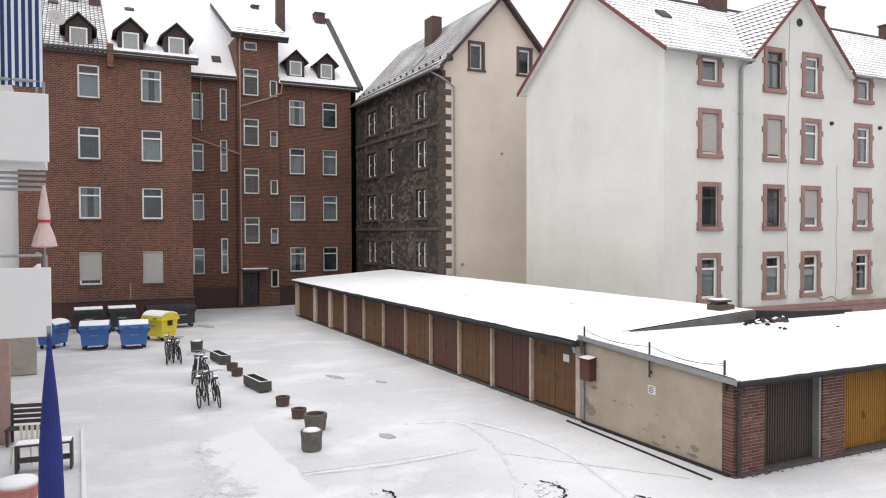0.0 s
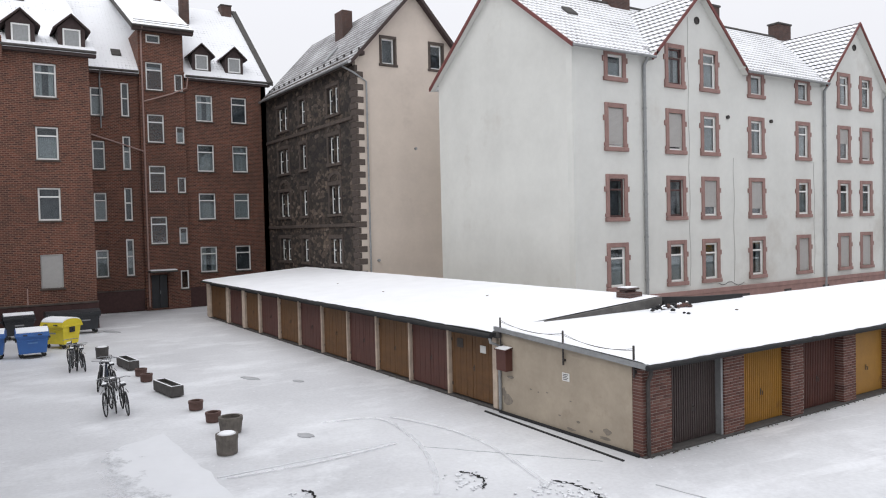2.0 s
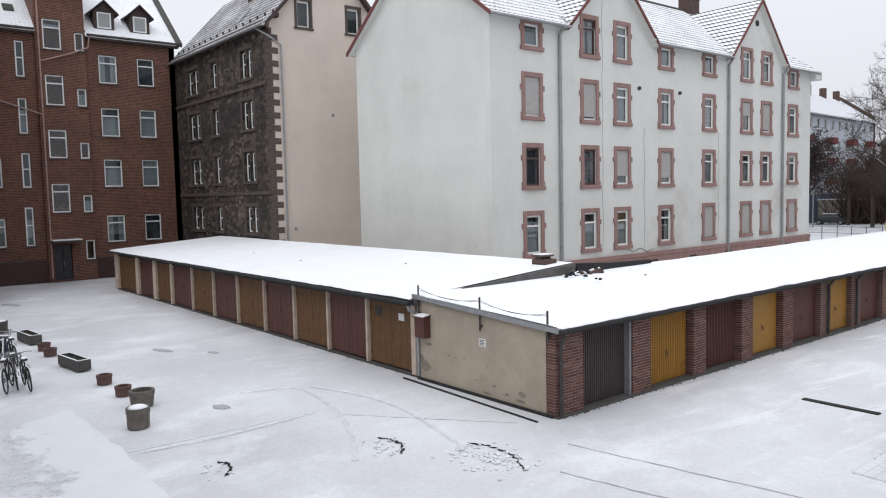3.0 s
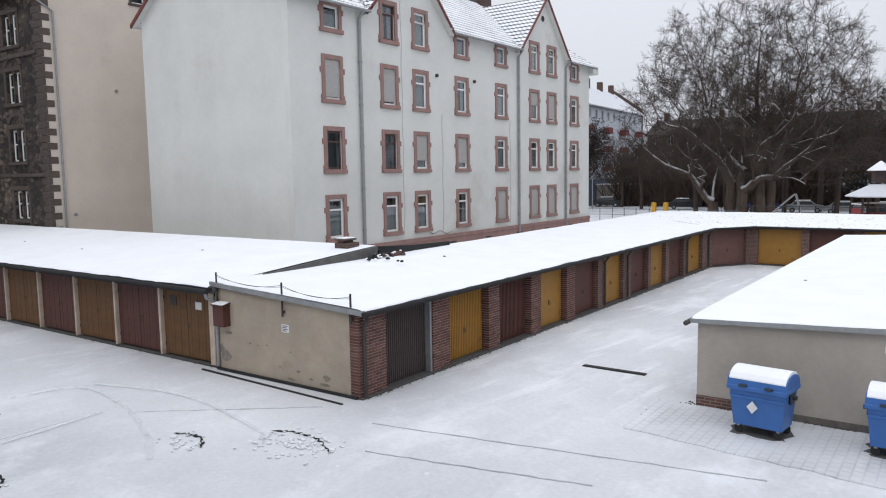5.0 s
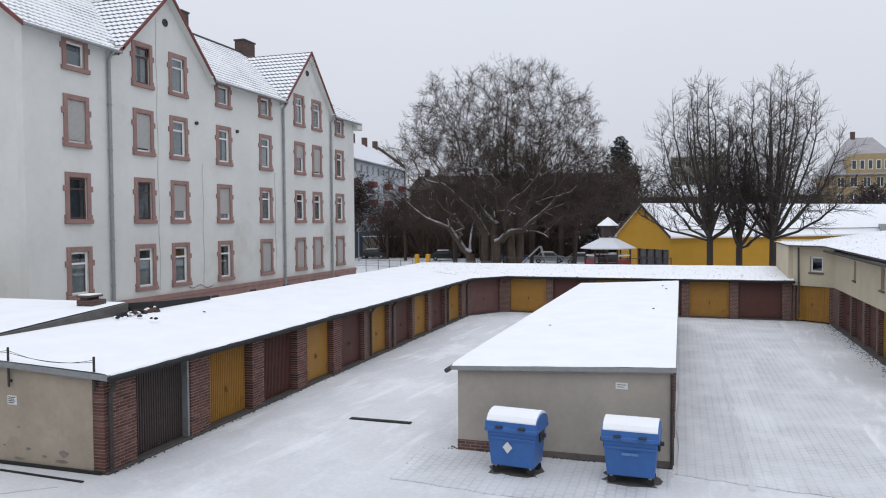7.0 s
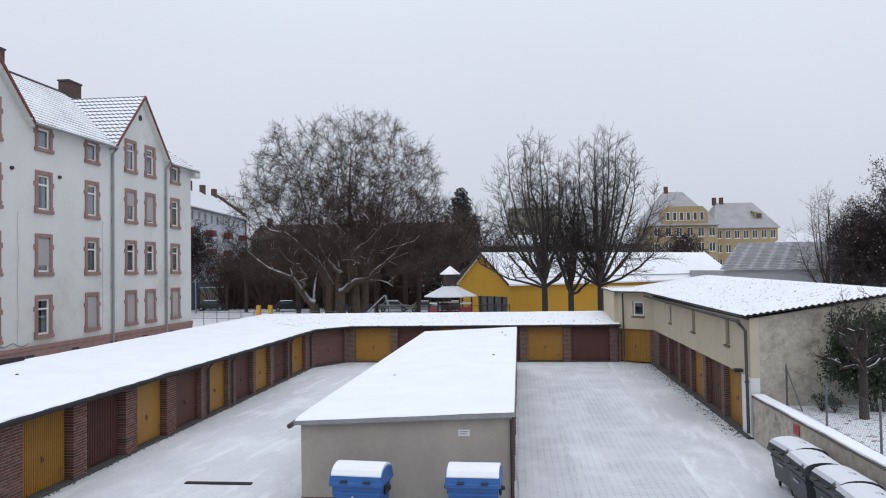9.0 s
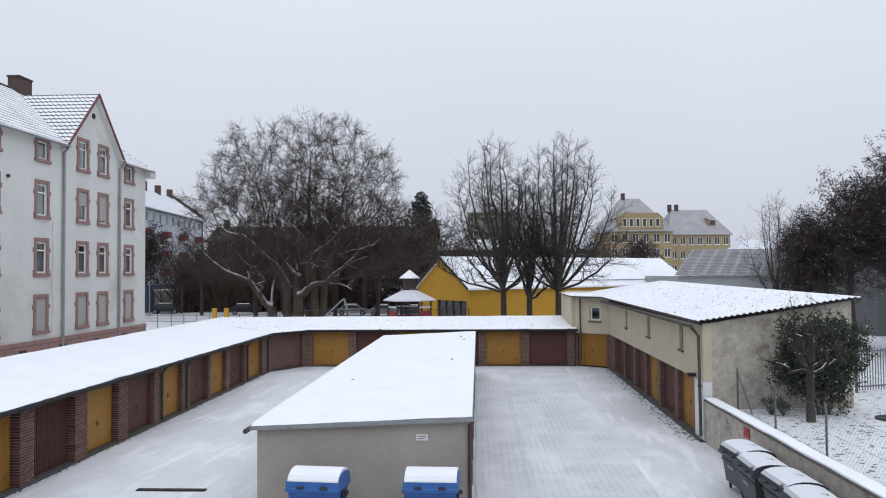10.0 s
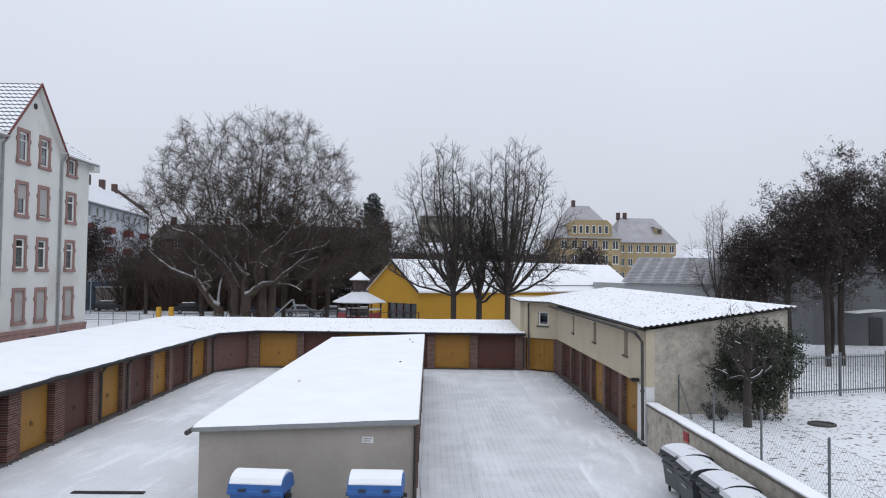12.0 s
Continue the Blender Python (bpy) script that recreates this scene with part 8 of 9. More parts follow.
M_BIKES = [plain("black_cycle_paint", (0.02, 0.02, 0.022), 0.4, 0.2), plain("grey_cycle_paint", (0.09, 0.095, 0.10), 0.4, 0.3), plain("dark_blue_cycle_paint", (0.02, 0.035, 0.07), 0.4, 0.2)]
for x, y, a, k, bk in ((-25.2, 3.62, 163, 0, False), (-25.5, 3.85, 353, 1, True), (-25.0, 4.05, 179, 0, False), (-29.3, 3.9, 347, 0, False), (-29.6, 4.15, 174, 2, True), (-29.1, 4.35, 180, 0, False), (-34.1, 3.5, 168, 1, False), (-34.4, 3.72, 356, 0, True), (-34.0, 3.95, 180, 0, False), (-35.9, 3.75, 164, 0, False)):
    bicycle(pose(x, y, 0.0, 4 if k else -5, 0, a), M_BIKES[k], ("black bicycle", "grey bicycle", "dark blue bicycle")[k] + " powdered with snow, parked in the yard", bk)



# ---- planters ----
def pot(m, r, h, mat, label, fill, wide=1.0, group="planters"):
    ob = thing("planter", label, "planter", m, group)
    t = 0.07
    part("pot", Shape().lathe([(r * 0.94, 0), (r * 0.97, 0.05), (r * wide, h * 0.72), (r * wide + 0.012, h * 0.74), (r * wide + 0.012, h), (r * wide - t, h), (r * wide - t, h - 0.12)], 18), mat, ob)
    z = h + 0.01 if fill == "heaped" else h - 0.1
    part("snow_fill", Shape().lathe([(r * wide - t + (0.05 if fill == "heaped" else -0.005), z - 0.02), (r * wide - t - 0.03, z + 0.03), (0.02, z + (0.05 if fill == "heaped" else 0.0))], 18), M_SNOW if fill != "earth" else M_EARTH, ob, smooth=True)
    return ob


M_EARTH = plain("dark_earth", (0.05, 0.042, 0.035), 0.95, vary=0.4)
pot(pose(-18.7, 5.38, 0), 0.27, 0.50, M_CONCRETE, "round grey concrete planter heaped with snow", "heaped")
pot(pose(-20.6, 6.05, 0), 0.30, 0.44, M_CONCRETE, "wide round exposed-aggregate planter holding earth", "earth", 1.08)
for x, y in ((-22.1, 5.98), (-23.95, 5.95), (-29.75, 5.6), (-31.05, 5.65)):
    pot(pose(x, y, 0), 0.22, 0.28, M_TERRA, "low red-brown planter rimmed with snow", "earth")
pot(pose(-36.7, 5.05, 0), 0.27, 0.50, M_FIBRE, "dark round planter with a snow cap", "heaped")
for x, y, a in ((-26.95, 5.78, 8), (-33.3, 5.55, 6)):
    tr = thing("planter", "long dark trough planter edged with snow", "planter", pose(x, y, 0, 0, 0, a), "planters")
    q = Shape()
    for p in ((-0.85, 0.85, -0.22, -0.16), (-0.85, 0.85, 0.16, 0.22), (-0.85, -0.79, -0.16, 0.16), (0.79, 0.85, -0.16, 0.16)):
        q.box(*p, 0.03, 0.38, 0.012)
    part("trough", q.box(-0.79, 0.79, -0.16, 0.16, 0.03, 0.26), M_FIBRE, tr)
    q = Shape()
    for p in ((-0.85, 0.85, -0.215, -0.165), (-0.85, 0.85, 0.165, 0.215), (0.795, 0.845, -0.16, 0.16), (-0.845, -0.795, -0.16, 0.16)):
        q.box(*p, 0.382, 0.398, 0.006)
    part("rim_snow", q, M_SNOW, tr)
    part("foot", Shape().box(-0.75, -0.6, -0.2, 0.2, 0, 0.03), M_CONCRETE, tr)
    part("foot", Shape().box(0.6, 0.75, -0.2, 0.2, 0, 0.03), M_CONCRETE, tr)


# ---- things on the corner garage ----
for x, z0, z1 in ((-17.55, 1.9, 2.86), (-14.82, 1.84, 2.76), (-12.35, 1.9, 2.66)):
    solo("steel_post", Shape().tube([(0, 0, z0), (0, 0, z1)], 0.028, 6).box(-0.04, 0.04, 0.0, 0.06, z0 + 0.1, z0 + 0.16), M_DARKMETAL, "thin rusty steel post fixed to the garage wall", "post", pose(x, 13.22, 0), "wire posts")
wires = thing("wire", "sagging thin wires strung between steel posts", "wire", pose(-15, 13.22, 2.4))
for dz, sag in ((0.3, 0.10), (0.18, 0.16)):
    pts = []
    for (xa, za), (xb, zb) in (((-17.55, 2.86), (-14.82, 2.76)), ((-14.82, 2.76), (-12.35, 2.66))):
        for i in range(9):
            t = i / 8
            pts.append((xa + (xb - xa) * t + 15, 0, za + (zb - za) * t - 2.4 - dz * 0.4 - sag * 4 * t * (1 - t)))
    part("wire", Shape().tube(pts, 0.006, 4), M_DARKMETAL, wires)
bx = thing("meter_box", "rusty red-brown metal box on the garage wall", "box", pose(-17.55, 13.3, 1.33))
part("casing", Shape().box(0, 0.46, -0.26, -0.0, 0, 0.62, 0.012), M_RED, bx)
part("box_lid", Shape().slab([(-0.03, -0.3, 0.63), (0.49, -0.3, 0.63), (0.49, 0.0, 0.68), (-0.03, 0.0, 0.68)], 0.03), M_RED, bx)
part("box_snow", Shape().slab([(-0.01, -0.28, 0.65), (0.47, -0.28, 0.65), (0.47, -0.02, 0.70), (-0.01, -0.02, 0.70)], 0.018), M_SNOW, bx)
sign("notice_plate", pose(-14.95, 13.297, 1.40), 0.28, 0.22, 4, "small white notice plate with dark printed lines")
sign("notice_plate", pose(-1.36, 17.347, 1.74), 0.27, 0.15, 2, "small white notice plate on grey rendered wall")
sign("warning_plate", pose(7.58, 21.3, 1.0, 0, 0, -90), 0.42, 0.28, 2, "small red warning plate on the garden wall", M_REDSIGN)
# broken lumps by the low chimney
rng = random.Random(8)
for i in range(14):
    x, y = -17.3 + rng.uniform(-0.3, 1.6), 19.6 + rng.uniform(-0.4, 0.5)
    s = rng.uniform(0.04, 0.09)
    solo("rubble_lump", Shape().lathe([(s * 0.6, 0), (s, s * 0.3), (s * 0.7, s * 0.8), (s * 0.1, s)], 6), M_TAR if i % 3 else M_SNOW, "broken dark lump with snow on the garage roof", "rubble", pose(x, y, 2.6, rng.uniform(-20, 20), rng.uniform(-20, 20), rng.uniform(0, 360)), "roof rubble")
for x, y, z in ((-4.0, 24.0, 2.20), (-0.9, 28.5, 2.34), (-0.6, 36.8, 2.36), (-0.8, 38.5, 2.36), (-9.0, 47.5, 2.46), (-5.5, 47.8, 2.48), (5.0, 46.0, 2.36), (-24, 17.5, 2.78), (-30, 16.0, 2.68), (-36, 16.5, 2.7), (-15.8, 22, 2.52)):
    solo("roof_debris", Shape().lathe([(0.04, 0), (0.06, 0.012), (0.02, 0.035)], 6), M_TERRA, "small dark lump lying on roof snow", "debris", pose(x, y, z, 0, 8, x * 40), "roof debris")


# ---- marks on the ground ----
def strip(name, a, b, w, mat, label, z=0.006, th=0.012):
    a, b = Vector(a), Vector(b)
    d = (b - a)
    ob = solo(name, Shape().box(0, d.length, -w / 2, w / 2, -0.03, th, 0.004), mat, label, "ground mark", pose(a.x, a.y, z, 0, 0, math.degrees(math.atan2(d.y, d.x))), kind="structure")
    return ob


dr = thing("drain_channel", "dark drain channel with a slotted grate in the snow", "drain", pose(-8.95, 19.26, 0))
part("channel", Shape().box(0, 1.85, -0.09, 0.09, -0.03, 0.012), M_TAR, dr)
for i in range(24):
    part("grate_bar", shared("grate_bar", lambda: Shape().box(-0.012, 0.012, -0.08, 0.08, 0, 0.01, 0.002).mesh("grate_bar", M_DARKMETAL)), M_DARKMETAL, dr, "", pose(0.05 + i * 0.076, 0, 0.0125))
dr2 = thing("drain_channel", "dark drain channel with a slotted grate in the snow", "drain", pose(-7.6, 27.2, 0))
part("channel", Shape().box(0, 1.6, -0.08, 0.08, -0.03, 0.012), M_TAR, dr2)
strip("kerb_strip", (-18.1, 13.0), (-12.3, 12.78), 0.065, M_TAR, "dark wet kerb strip before the garage wall")


def patch(name, pts, z, mat, label, rag=0.25, n=10, seed=0):
    """A thin flat patch with an uneven outline."""
    rng = random.Random(seed)
    out_pts = []
    for a, b in zip(pts, pts[1:] + pts[:1]):
        for i in range(n):
            t = i / n
            out_pts.append((a[0] + (b[0] - a[0]) * t + rng.uniform(-rag, rag), a[1] + (b[1] - a[1]) * t + rng.uniform(-rag, rag), z))
    return solo(name, Shape().slab(out_pts, 0.03), mat, label, "snow", kind="structure")


def feathered_snow(name, base, along, edge0, edge1, most=0.92):
    """Snow that thins out, by a ragged edge, towards one side."""
    m, nt, p = nodes_of(name)
    tc = nt.nodes.new("ShaderNodeTexCoord").outputs["Object"]
    sp = nt.nodes.new("ShaderNodeSeparateXYZ")
    nt.links.new(tc, sp.inputs[0])
    mr = nt.nodes.new("ShaderNodeMapRange")
    mr.inputs["From Min"].default_value, mr.inputs["From Max"].default_value = edge0, edge1
    nt.links.new(sp.outputs["XYZ".index(along)], mr.inputs["Value"])
    n = noise_at(nt, 1.1, 6, 0.7)
    ad = nt.nodes.new("ShaderNodeMath")
    ad.operation = "ADD"
    nt.links.new(mr.outputs[0], ad.inputs[0])
    nt.links.new(n, ad.inputs[1])
    f = ramp_of(nt, ad.outputs[0], [(0.72, (0, 0, 0)), (0.98, (most, most, most))])
    nt.links.new(f, p.inputs["Alpha"])
    c = ramp_of(nt, n, [(0.3, tuple(v * 0.93 for v in base)), (0.7, base)])
    nt.links.new(c, p.inputs["Base Color"])
    p.inputs["Roughness"].default_value = 0.7
    return m


M_PATCH = snow_mat("brushed_white_snow", (0.74, 0.75, 0.77))
M_FEATHER = feathered_snow("feathered_white_snow", (0.80, 0.81, 0.83), "Y", 1.6, 4.9)
M_WETSNOW = plain("grey_wet_snow", (0.42, 0.425, 0.44), 0.5, vary=0.25, scale=1.5)
patch("snow_patch", [(-21.6, 4.5), (-20.8, 2.9), (-18.2, 2.2), (-13.5, 1.2), (-13.2, 4.4), (-16.9, 4.6)], 0.007, M_FEATHER, "whiter undisturbed snow where a car had stood", 0.05, 9, 4)
for i, (a, b) in enumerate((((-17.0, 4.65), (-16.9, 9.2)), ((-10.8, 12.15), (-2.8, 13.7)), ((-9.8, 10.8), (-5.3, 11.8)), ((-16.2, 9.6), (-12.6, 12.4)))):
    a, b = Vector((*a, 0)), Vector((*b, 0))
    pts = [a.lerp(b, t / 24) + Vector((0.0, 0.012 * math.sin(t * 1.1 + i) + 0.01 * math.sin(t * 2.9), 0.0)) for t in range(25)]
    solo("pavement_joint", Shape().tube([(p.x, p.y, -0.012) for p in pts], [(0.015 if i else 0.022) + 0.006 * math.sin(t * 2.1 + i) for t in range(25)], 5), M_PATCH if i == 0 else M_WETSNOW, "line of a pavement joint showing through snow", "ground mark", kind="structure")


def crust(cx, cy, w, h, seed, count):
    """Broken, lifted plates of frozen snow round a pothole."""
    rng = random.Random(seed)
    ob = thing("snow_crust", "broken frozen snow plates round a pothole", "snow crust", pose(cx, cy, 0))
    for i in range(count):
        x, y = rng.uniform(-w, w), rng.gauss(0, h)
        r = rng.uniform(0.02, 0.06)
        k = rng.randint(5, 7)
        pts = [(r * rng.uniform(0.6, 1.2) * math.cos(a * 2 * math.pi / k), r * rng.uniform(0.6, 1.2) * math.sin(a * 2 * math.pi / k), 0.0) for a in range(k)]
        part("plate", Shape().slab(pts, 0.02), M_PATCH, ob, "", pose(x, y, 0.009, rng.uniform(-14, 14), rng.uniform(-14, 14), 0))
    for x0, x1 in ((-1.05, -0.55), (-0.62, -0.1), (-0.2, 0.45), (0.4, 1.0)):
        p = []
        for k in range(9):
            u = x0 + (x1 - x0) * k / 8
            p.append((u * w, h * (1.5 - 1.1 * u * u - 0.5 * u) + rng.uniform(-0.05, 0.05), -0.003))
        part("dark_crack", Shape().tube(p, [0.004] + [rng.uniform(0.006, 0.024) for _ in range(7)] + [0.004], 5), M_TAR, ob)
    return ob


crust(-11.3, 10.3, 1.0, 0.33, 5, 110)
crust(-13.4, 9.1, 0.6, 0.22, 6, 36)
crust(-14.6, 5.7, 0.45, 0.2, 7, 12)
def grit(label, a, b, w, count, seed):
    """Scattered damp grit and leaf crumbs along the foot of a wall."""
    rng = random.Random(seed)
    sh = Shape()
    a, b = Vector((*a, 0)), Vector((*b, 0))
    side = (b - a).normalized().cross(Vector((0, 0, 1)))
    for _ in range(count):
        p = a.lerp(b, rng.random()) + side * abs(rng.gauss(0, w))
        r, q = rng.uniform(0.012, 0.045), rng.uniform(0, 6.28)
        base = [(p.x + r * rng.uniform(0.6, 1.2) * math.cos(q + k * 1.57), p.y + r * rng.uniform(0.6, 1.2) * math.sin(q + k * 1.57), 0.0) for k in range(4)]
        n = len(sh.v)
        sh.v += base + [(p.x, p.y, 0.022)]
        sh.f += [(n + k, n + (k + 1) % 4, n + 4) for k in range(4)]
    solo("leaf_litter", sh, M_LITTER, label, "litter", kind="stuff")


M_LITTER = plain("dark_leaf_litter", (0.055, 0.042, 0.034), 0.9, vary=0.5, scale=9)
grit("dark damp leaf litter along the outbuilding's foot", (7.69, 43.5), (7.43, 25.2), 0.28, 420, 3)
grit("dark damp grit before the garage doors", (-11.98, 42.5), (-11.98, 13.4), -0.10, 380, 4)
grit("dark damp grit along the garage row's foot", (-18.0, 13.26), (-49.4, 13.26), -0.10, 380, 6)
grit("dark damp grit along the grey wall's foot", (-0.1, 17.3), (-5.6, 17.3), -0.12, 160, 5)
# bare setts under the containers; the dark tone mostly paints their contact shadow
M_SETTSHADE = plain("bare_setts_with_contact_shade", (0.10, 0.095, 0.09), 0.7, vary=0.4, scale=4)
for x, y, w in ((-3.45, 16.3, 0.62), (-0.93, 16.4, 0.62), (-39.9, 0.75, 0.55), (-39.4, 2.45, 0.55)):
    rg = random.Random(int(-x * 7))
    pts = [(w * rg.uniform(0.8, 1.1) * math.copysign(abs(math.cos(a)) ** 0.5, math.cos(a)), w * 0.75 * rg.uniform(0.8, 1.1) * math.copysign(abs(math.sin(a)) ** 0.5, math.sin(a)), 0.0) for a in np.linspace(0, 6.28, 25)[:-1]]
    solo("bare_patch", Shape().slab(pts, 0.03), M_SETTSHADE, "bare setts with painted contact shade beneath a waste container", "ground mark", pose(x, y, 0.011), kind="structure")
for x, y, r, sq in ((-19.0, 7.6, 0.32, 0.5), (-27.7, 8.95, 0.55, 0.35), (-26.0, 10.2, 0.3, 0.4), (-46.3, 6.9, 0.9, 0.3)):
    rg = random.Random(int(-x * 10))
    pts = [(r * rg.uniform(0.75, 1.1) * math.cos(a), r * sq * rg.uniform(0.75, 1.1) * math.sin(a), 0.0) for a in np.linspace(0, 6.28, 15)[:-1]]
    solo("thawed_patch", Shape().slab(pts, 0.03), M_WETSNOW, "small thawed wet patch of asphalt", "ground mark", pose(x, y, 0.008, 0, 0, 20), kind="structure")


# ---- garden, its wall and fences ----
GZ = 1.1


def garden():
    s = Shape()
    xs, ys = list(np.linspace(7.8, 34, 28)) + [60, 120], [-40, -12] + list(np.linspace(-4, 56, 50))
    for y in ys:
        for x in xs:
            s.v.append((x, y, GZ + 0.05 * noise.noise(Vector((x * 0.5, y * 0.5, 3)))))
    k = len(xs)
    for j in range(len(ys) - 1):
        for i in range(k - 1):
            if xs[i] < 12.3 and ys[j] > 24.9:
                continue
            s.f.append((j * k + i, j * k + i + 1, (j + 1) * k + i + 1, (j + 1) * k + i))
    return solo("garden_ground", s, M_SNOW_GARDEN, "raised garden lawn under patchy snow and fallen leaves", "ground", kind="structure", smooth=True)


garden()
gw = thing("garden_wall", "low rendered retaining wall with a snowy coping", "wall", pose(7.75, 10, 0), kind="structure")
part("wall", Shape().box(-0.15, 0.15, -16, 14.9, 0, 1.36), M_OLDWALL, gw)
part("coping", Shape().box(-0.2, 0.2, -16, 14.9, 1.362, 1.43, 0.015), M_CONCRETE, gw)
part("coping_snow", snow_sheet([(-0.18, 14.9, 1.43), (-0.18, -16, 1.43)], [(0.19, 14.9, 1.43), (0.19, -16, 1.43)], 0.05, 0.012, 31, 60), M_SNOW, gw, smooth=True)
cf = thing("chain_link_fence", "chain-link fence on thin grey posts in the snow", "fence", pose(8.7, 25, GZ))
for i in range(11):
    part("post", shared("chain_post", lambda: Shape().tube([(0, 0, -0.1), (0, 0, 1.32)], 0.03, 7).mesh("post", M_FENCE)), M_FENCE, cf, "", pose(-0.07 * i, -3.28 * i + 0.0, 0))
part("brace", Shape().tube([(0, 0, 1.2), (0.1, -1.0, 0.0)], 0.025, 6), M_FENCE, cf)
wires_s = Shape()
n, top = 200, 1.2
for i in range(n):
    y0 = -0.15 * i
    for sg in (1, -1):
        ya, yb = y0, y0 - top * 0.9 * sg
        if -30 < yb < 0:
            wires_s.tube([(0.0214 * ya, ya, 0.02), (0.0214 * yb, yb, top)], 0.0019, 3, False)
for z in (0.05, 0.62, 1.2):
    wires_s.tube([(0, 0, z), (-0.64, -30, z)], 0.004, 4, False)
cm = part("wire_mesh", wires_s, M_FENCE, cf)
cm["kind"] = "stuff"
bf = thing("bar_fence", "grey steel bar fence along the garden", "fence", pose(14.15, 28.2, GZ, 0, 0, 20))
for i in range(100):
    part("bar", shared("fence_bar", lambda: Shape().box(-0.012, 0.012, -0.012, 0.012, 0.08, 1.62).mesh("bar", M_FENCE)), M_FENCE, bf, "", pose(0.13 * i, 0, 0))
for z in (0.2, 1.5):
    part("rail", Shape().box(0, 13, -0.025, 0.025, z, z + 0.05), M_FENCE, bf)
for i in range(6):
    part("post", Shape().box(2.55 * i - 0.04, 2.55 * i + 0.04, -0.04, 0.04, 0, 1.72, 0.006), M_FENCE, bf)
mh = thing("manhole", "round dark manhole rim in the garden snow", "manhole", pose(12.65, 23.2, GZ + 0.0))
part("ring", Shape().lathe([(0.42, -0.05), (0.42, 0.06), (0.34, 0.07), (0.32, 0.02)], 20), M_FIBRE, mh)


def bush():
    stems = [[(0.15 * math.cos(k), 0.15 * math.sin(k), 0), (0.45 * math.cos(k), 0.4 * math.sin(k), 0.9), (0.6 * math.cos(k), 0.5 * math.sin(k), 1.7)] for k in (0.3, 1.6, 2.9, 4.2, 5.4)]
    ob = crown_tree("evergreen_bush", "dense dark evergreen bush with bare twigs above", 14, 560, ((0, 0, 1.55), (1.95, 1.4, 2.05)), 0.0, stems, 0.006, (4, 0.36, 0.12, 2), (M_BARK_G, M_TWIG_G), (4, 0.055, M_LEAF_EVER), 0.24, 0.6, 0.32)
    tagged(ob, category="bush")
    ob.matrix_basis = pose(11.05, 24.0, GZ) @ Matrix.Diagonal((1, 0.6, 1, 1))
    return ob


bush()
t = upright_tree(33, 4.0, 1.35, "garden_tree", "small bare pollarded garden tree before the bush", 10, -0.1, 0.12, 0.36, 0.0045, None, 0.6)
t.matrix_basis = pose(10.1, 22.8, GZ)
for x, y, h in ((9.35, 23.9, 0.6), (9.65, 23.7, 0.45)):
    sh = Wood(int(x * 100))
    for i in range(40):
        d = Vector((sh.rng.gauss(0, 0.4), sh.rng.gauss(0, 0.4), 1)).normalized()
        sh.thin.append((0, 0, 0, *(d * h), 0.008, 0.004))
        sh.tips.append((*(d * h * 0.8), 0, 0, 1))
    ob = thing("shrub", "low bare shrub with a little snow", "shrub", pose(x, y, GZ))
    st = part("brush", sh.mesh(sh.thin, "brush", M_BARK_G, 3), M_BARK_G, ob)
    st["kind"] = "stuff"
    lv = part("foliage", leaf_mesh("foliage", M_LEAF_EVER, sh.tips, 0.05, 4, 0.08, 5), M_LEAF_EVER, ob)
    lv["kind"] = "stuff"


# ---- the neighbouring balconies and the terrace below ----
def balconies():
    ob = thing("balcony_stack", "stacked balconies with smooth white side panels and railings", "balcony", pose(-12.0, -2.2, 0))
    for z0, z1 in ((4.14, 5.12), (6.61, 7.57)):
        b = part("side_panel", Shape().box(-0.06, 0.0, 0.0, 1.86, z0, z1, 0.012), M_BALC, ob)
        part("front_panel", Shape().box(-1.6, -0.065, 1.62, 1.68, z0, z1, 0.012), M_BALC, ob)
        part("slab", Shape().box(-1.6, -0.065, -0.61, 1.79, z0 + 0.005, z0 + 0.14), M_BALC, ob)
        part("handrail", Shape().tube([(-0.03, 0.0, z1 + 0.17), (-0.03, 1.74, z1 + 0.17), (-1.6, 1.62, z1 + 0.17)], 0.025, 6).tube([(-0.03, 1.8, z1), (-0.03, 1.8, z1 + 0.17)], 0.02, 6), M_ZINC, ob)
    part("slab", Shape().box(-1.6, 0, -0.61, 1.6, 9.05, 9.2), M_BALC, ob)
    part("louvre", Shape().box(-0.5, -0.45, 1.2, 1.8, 6.30, 6.34).box(-0.5, -0.45, 1.2, 1.8, 6.38, 6.42).box(-0.5, -0.45, 1.2, 1.8, 6.46, 6.5).box(-0.5, -0.45, 1.2, 1.8, 6.22, 6.26), M_ZINC, ob)
    return ob


balconies()
aw = Shape()
n = 40
for i in range(n):
    ya, yb = -2.6 + 2.2 * i / n, -2.6 + 2.2 * (i + 1) / n
    xa, xb = 0.03 * math.sin(i * 1.1), 0.03 * math.sin((i + 1) * 1.1)
    aw.poly((ya, xa, 7.66), (yb, xb, 7.66), (yb, xb, 9.0), (ya, xa, 9.0))
    aw.poly((yb, xb + 0.01, 7.66), (ya, xa + 0.01, 7.66), (ya, xa + 0.01, 9.0), (yb, xb + 0.01, 9.0))
solo("awning_cloth", aw, M_AWN, "blue and white striped privacy cloth hanging on the balcony", "awning", pose(-12.04, 0.0, 0, 0, 0, 90))
ps = thing("parasol", "furled pale pink parasol tied with a ribbon", "parasol", pose(-12.3, -0.425, 4.28))
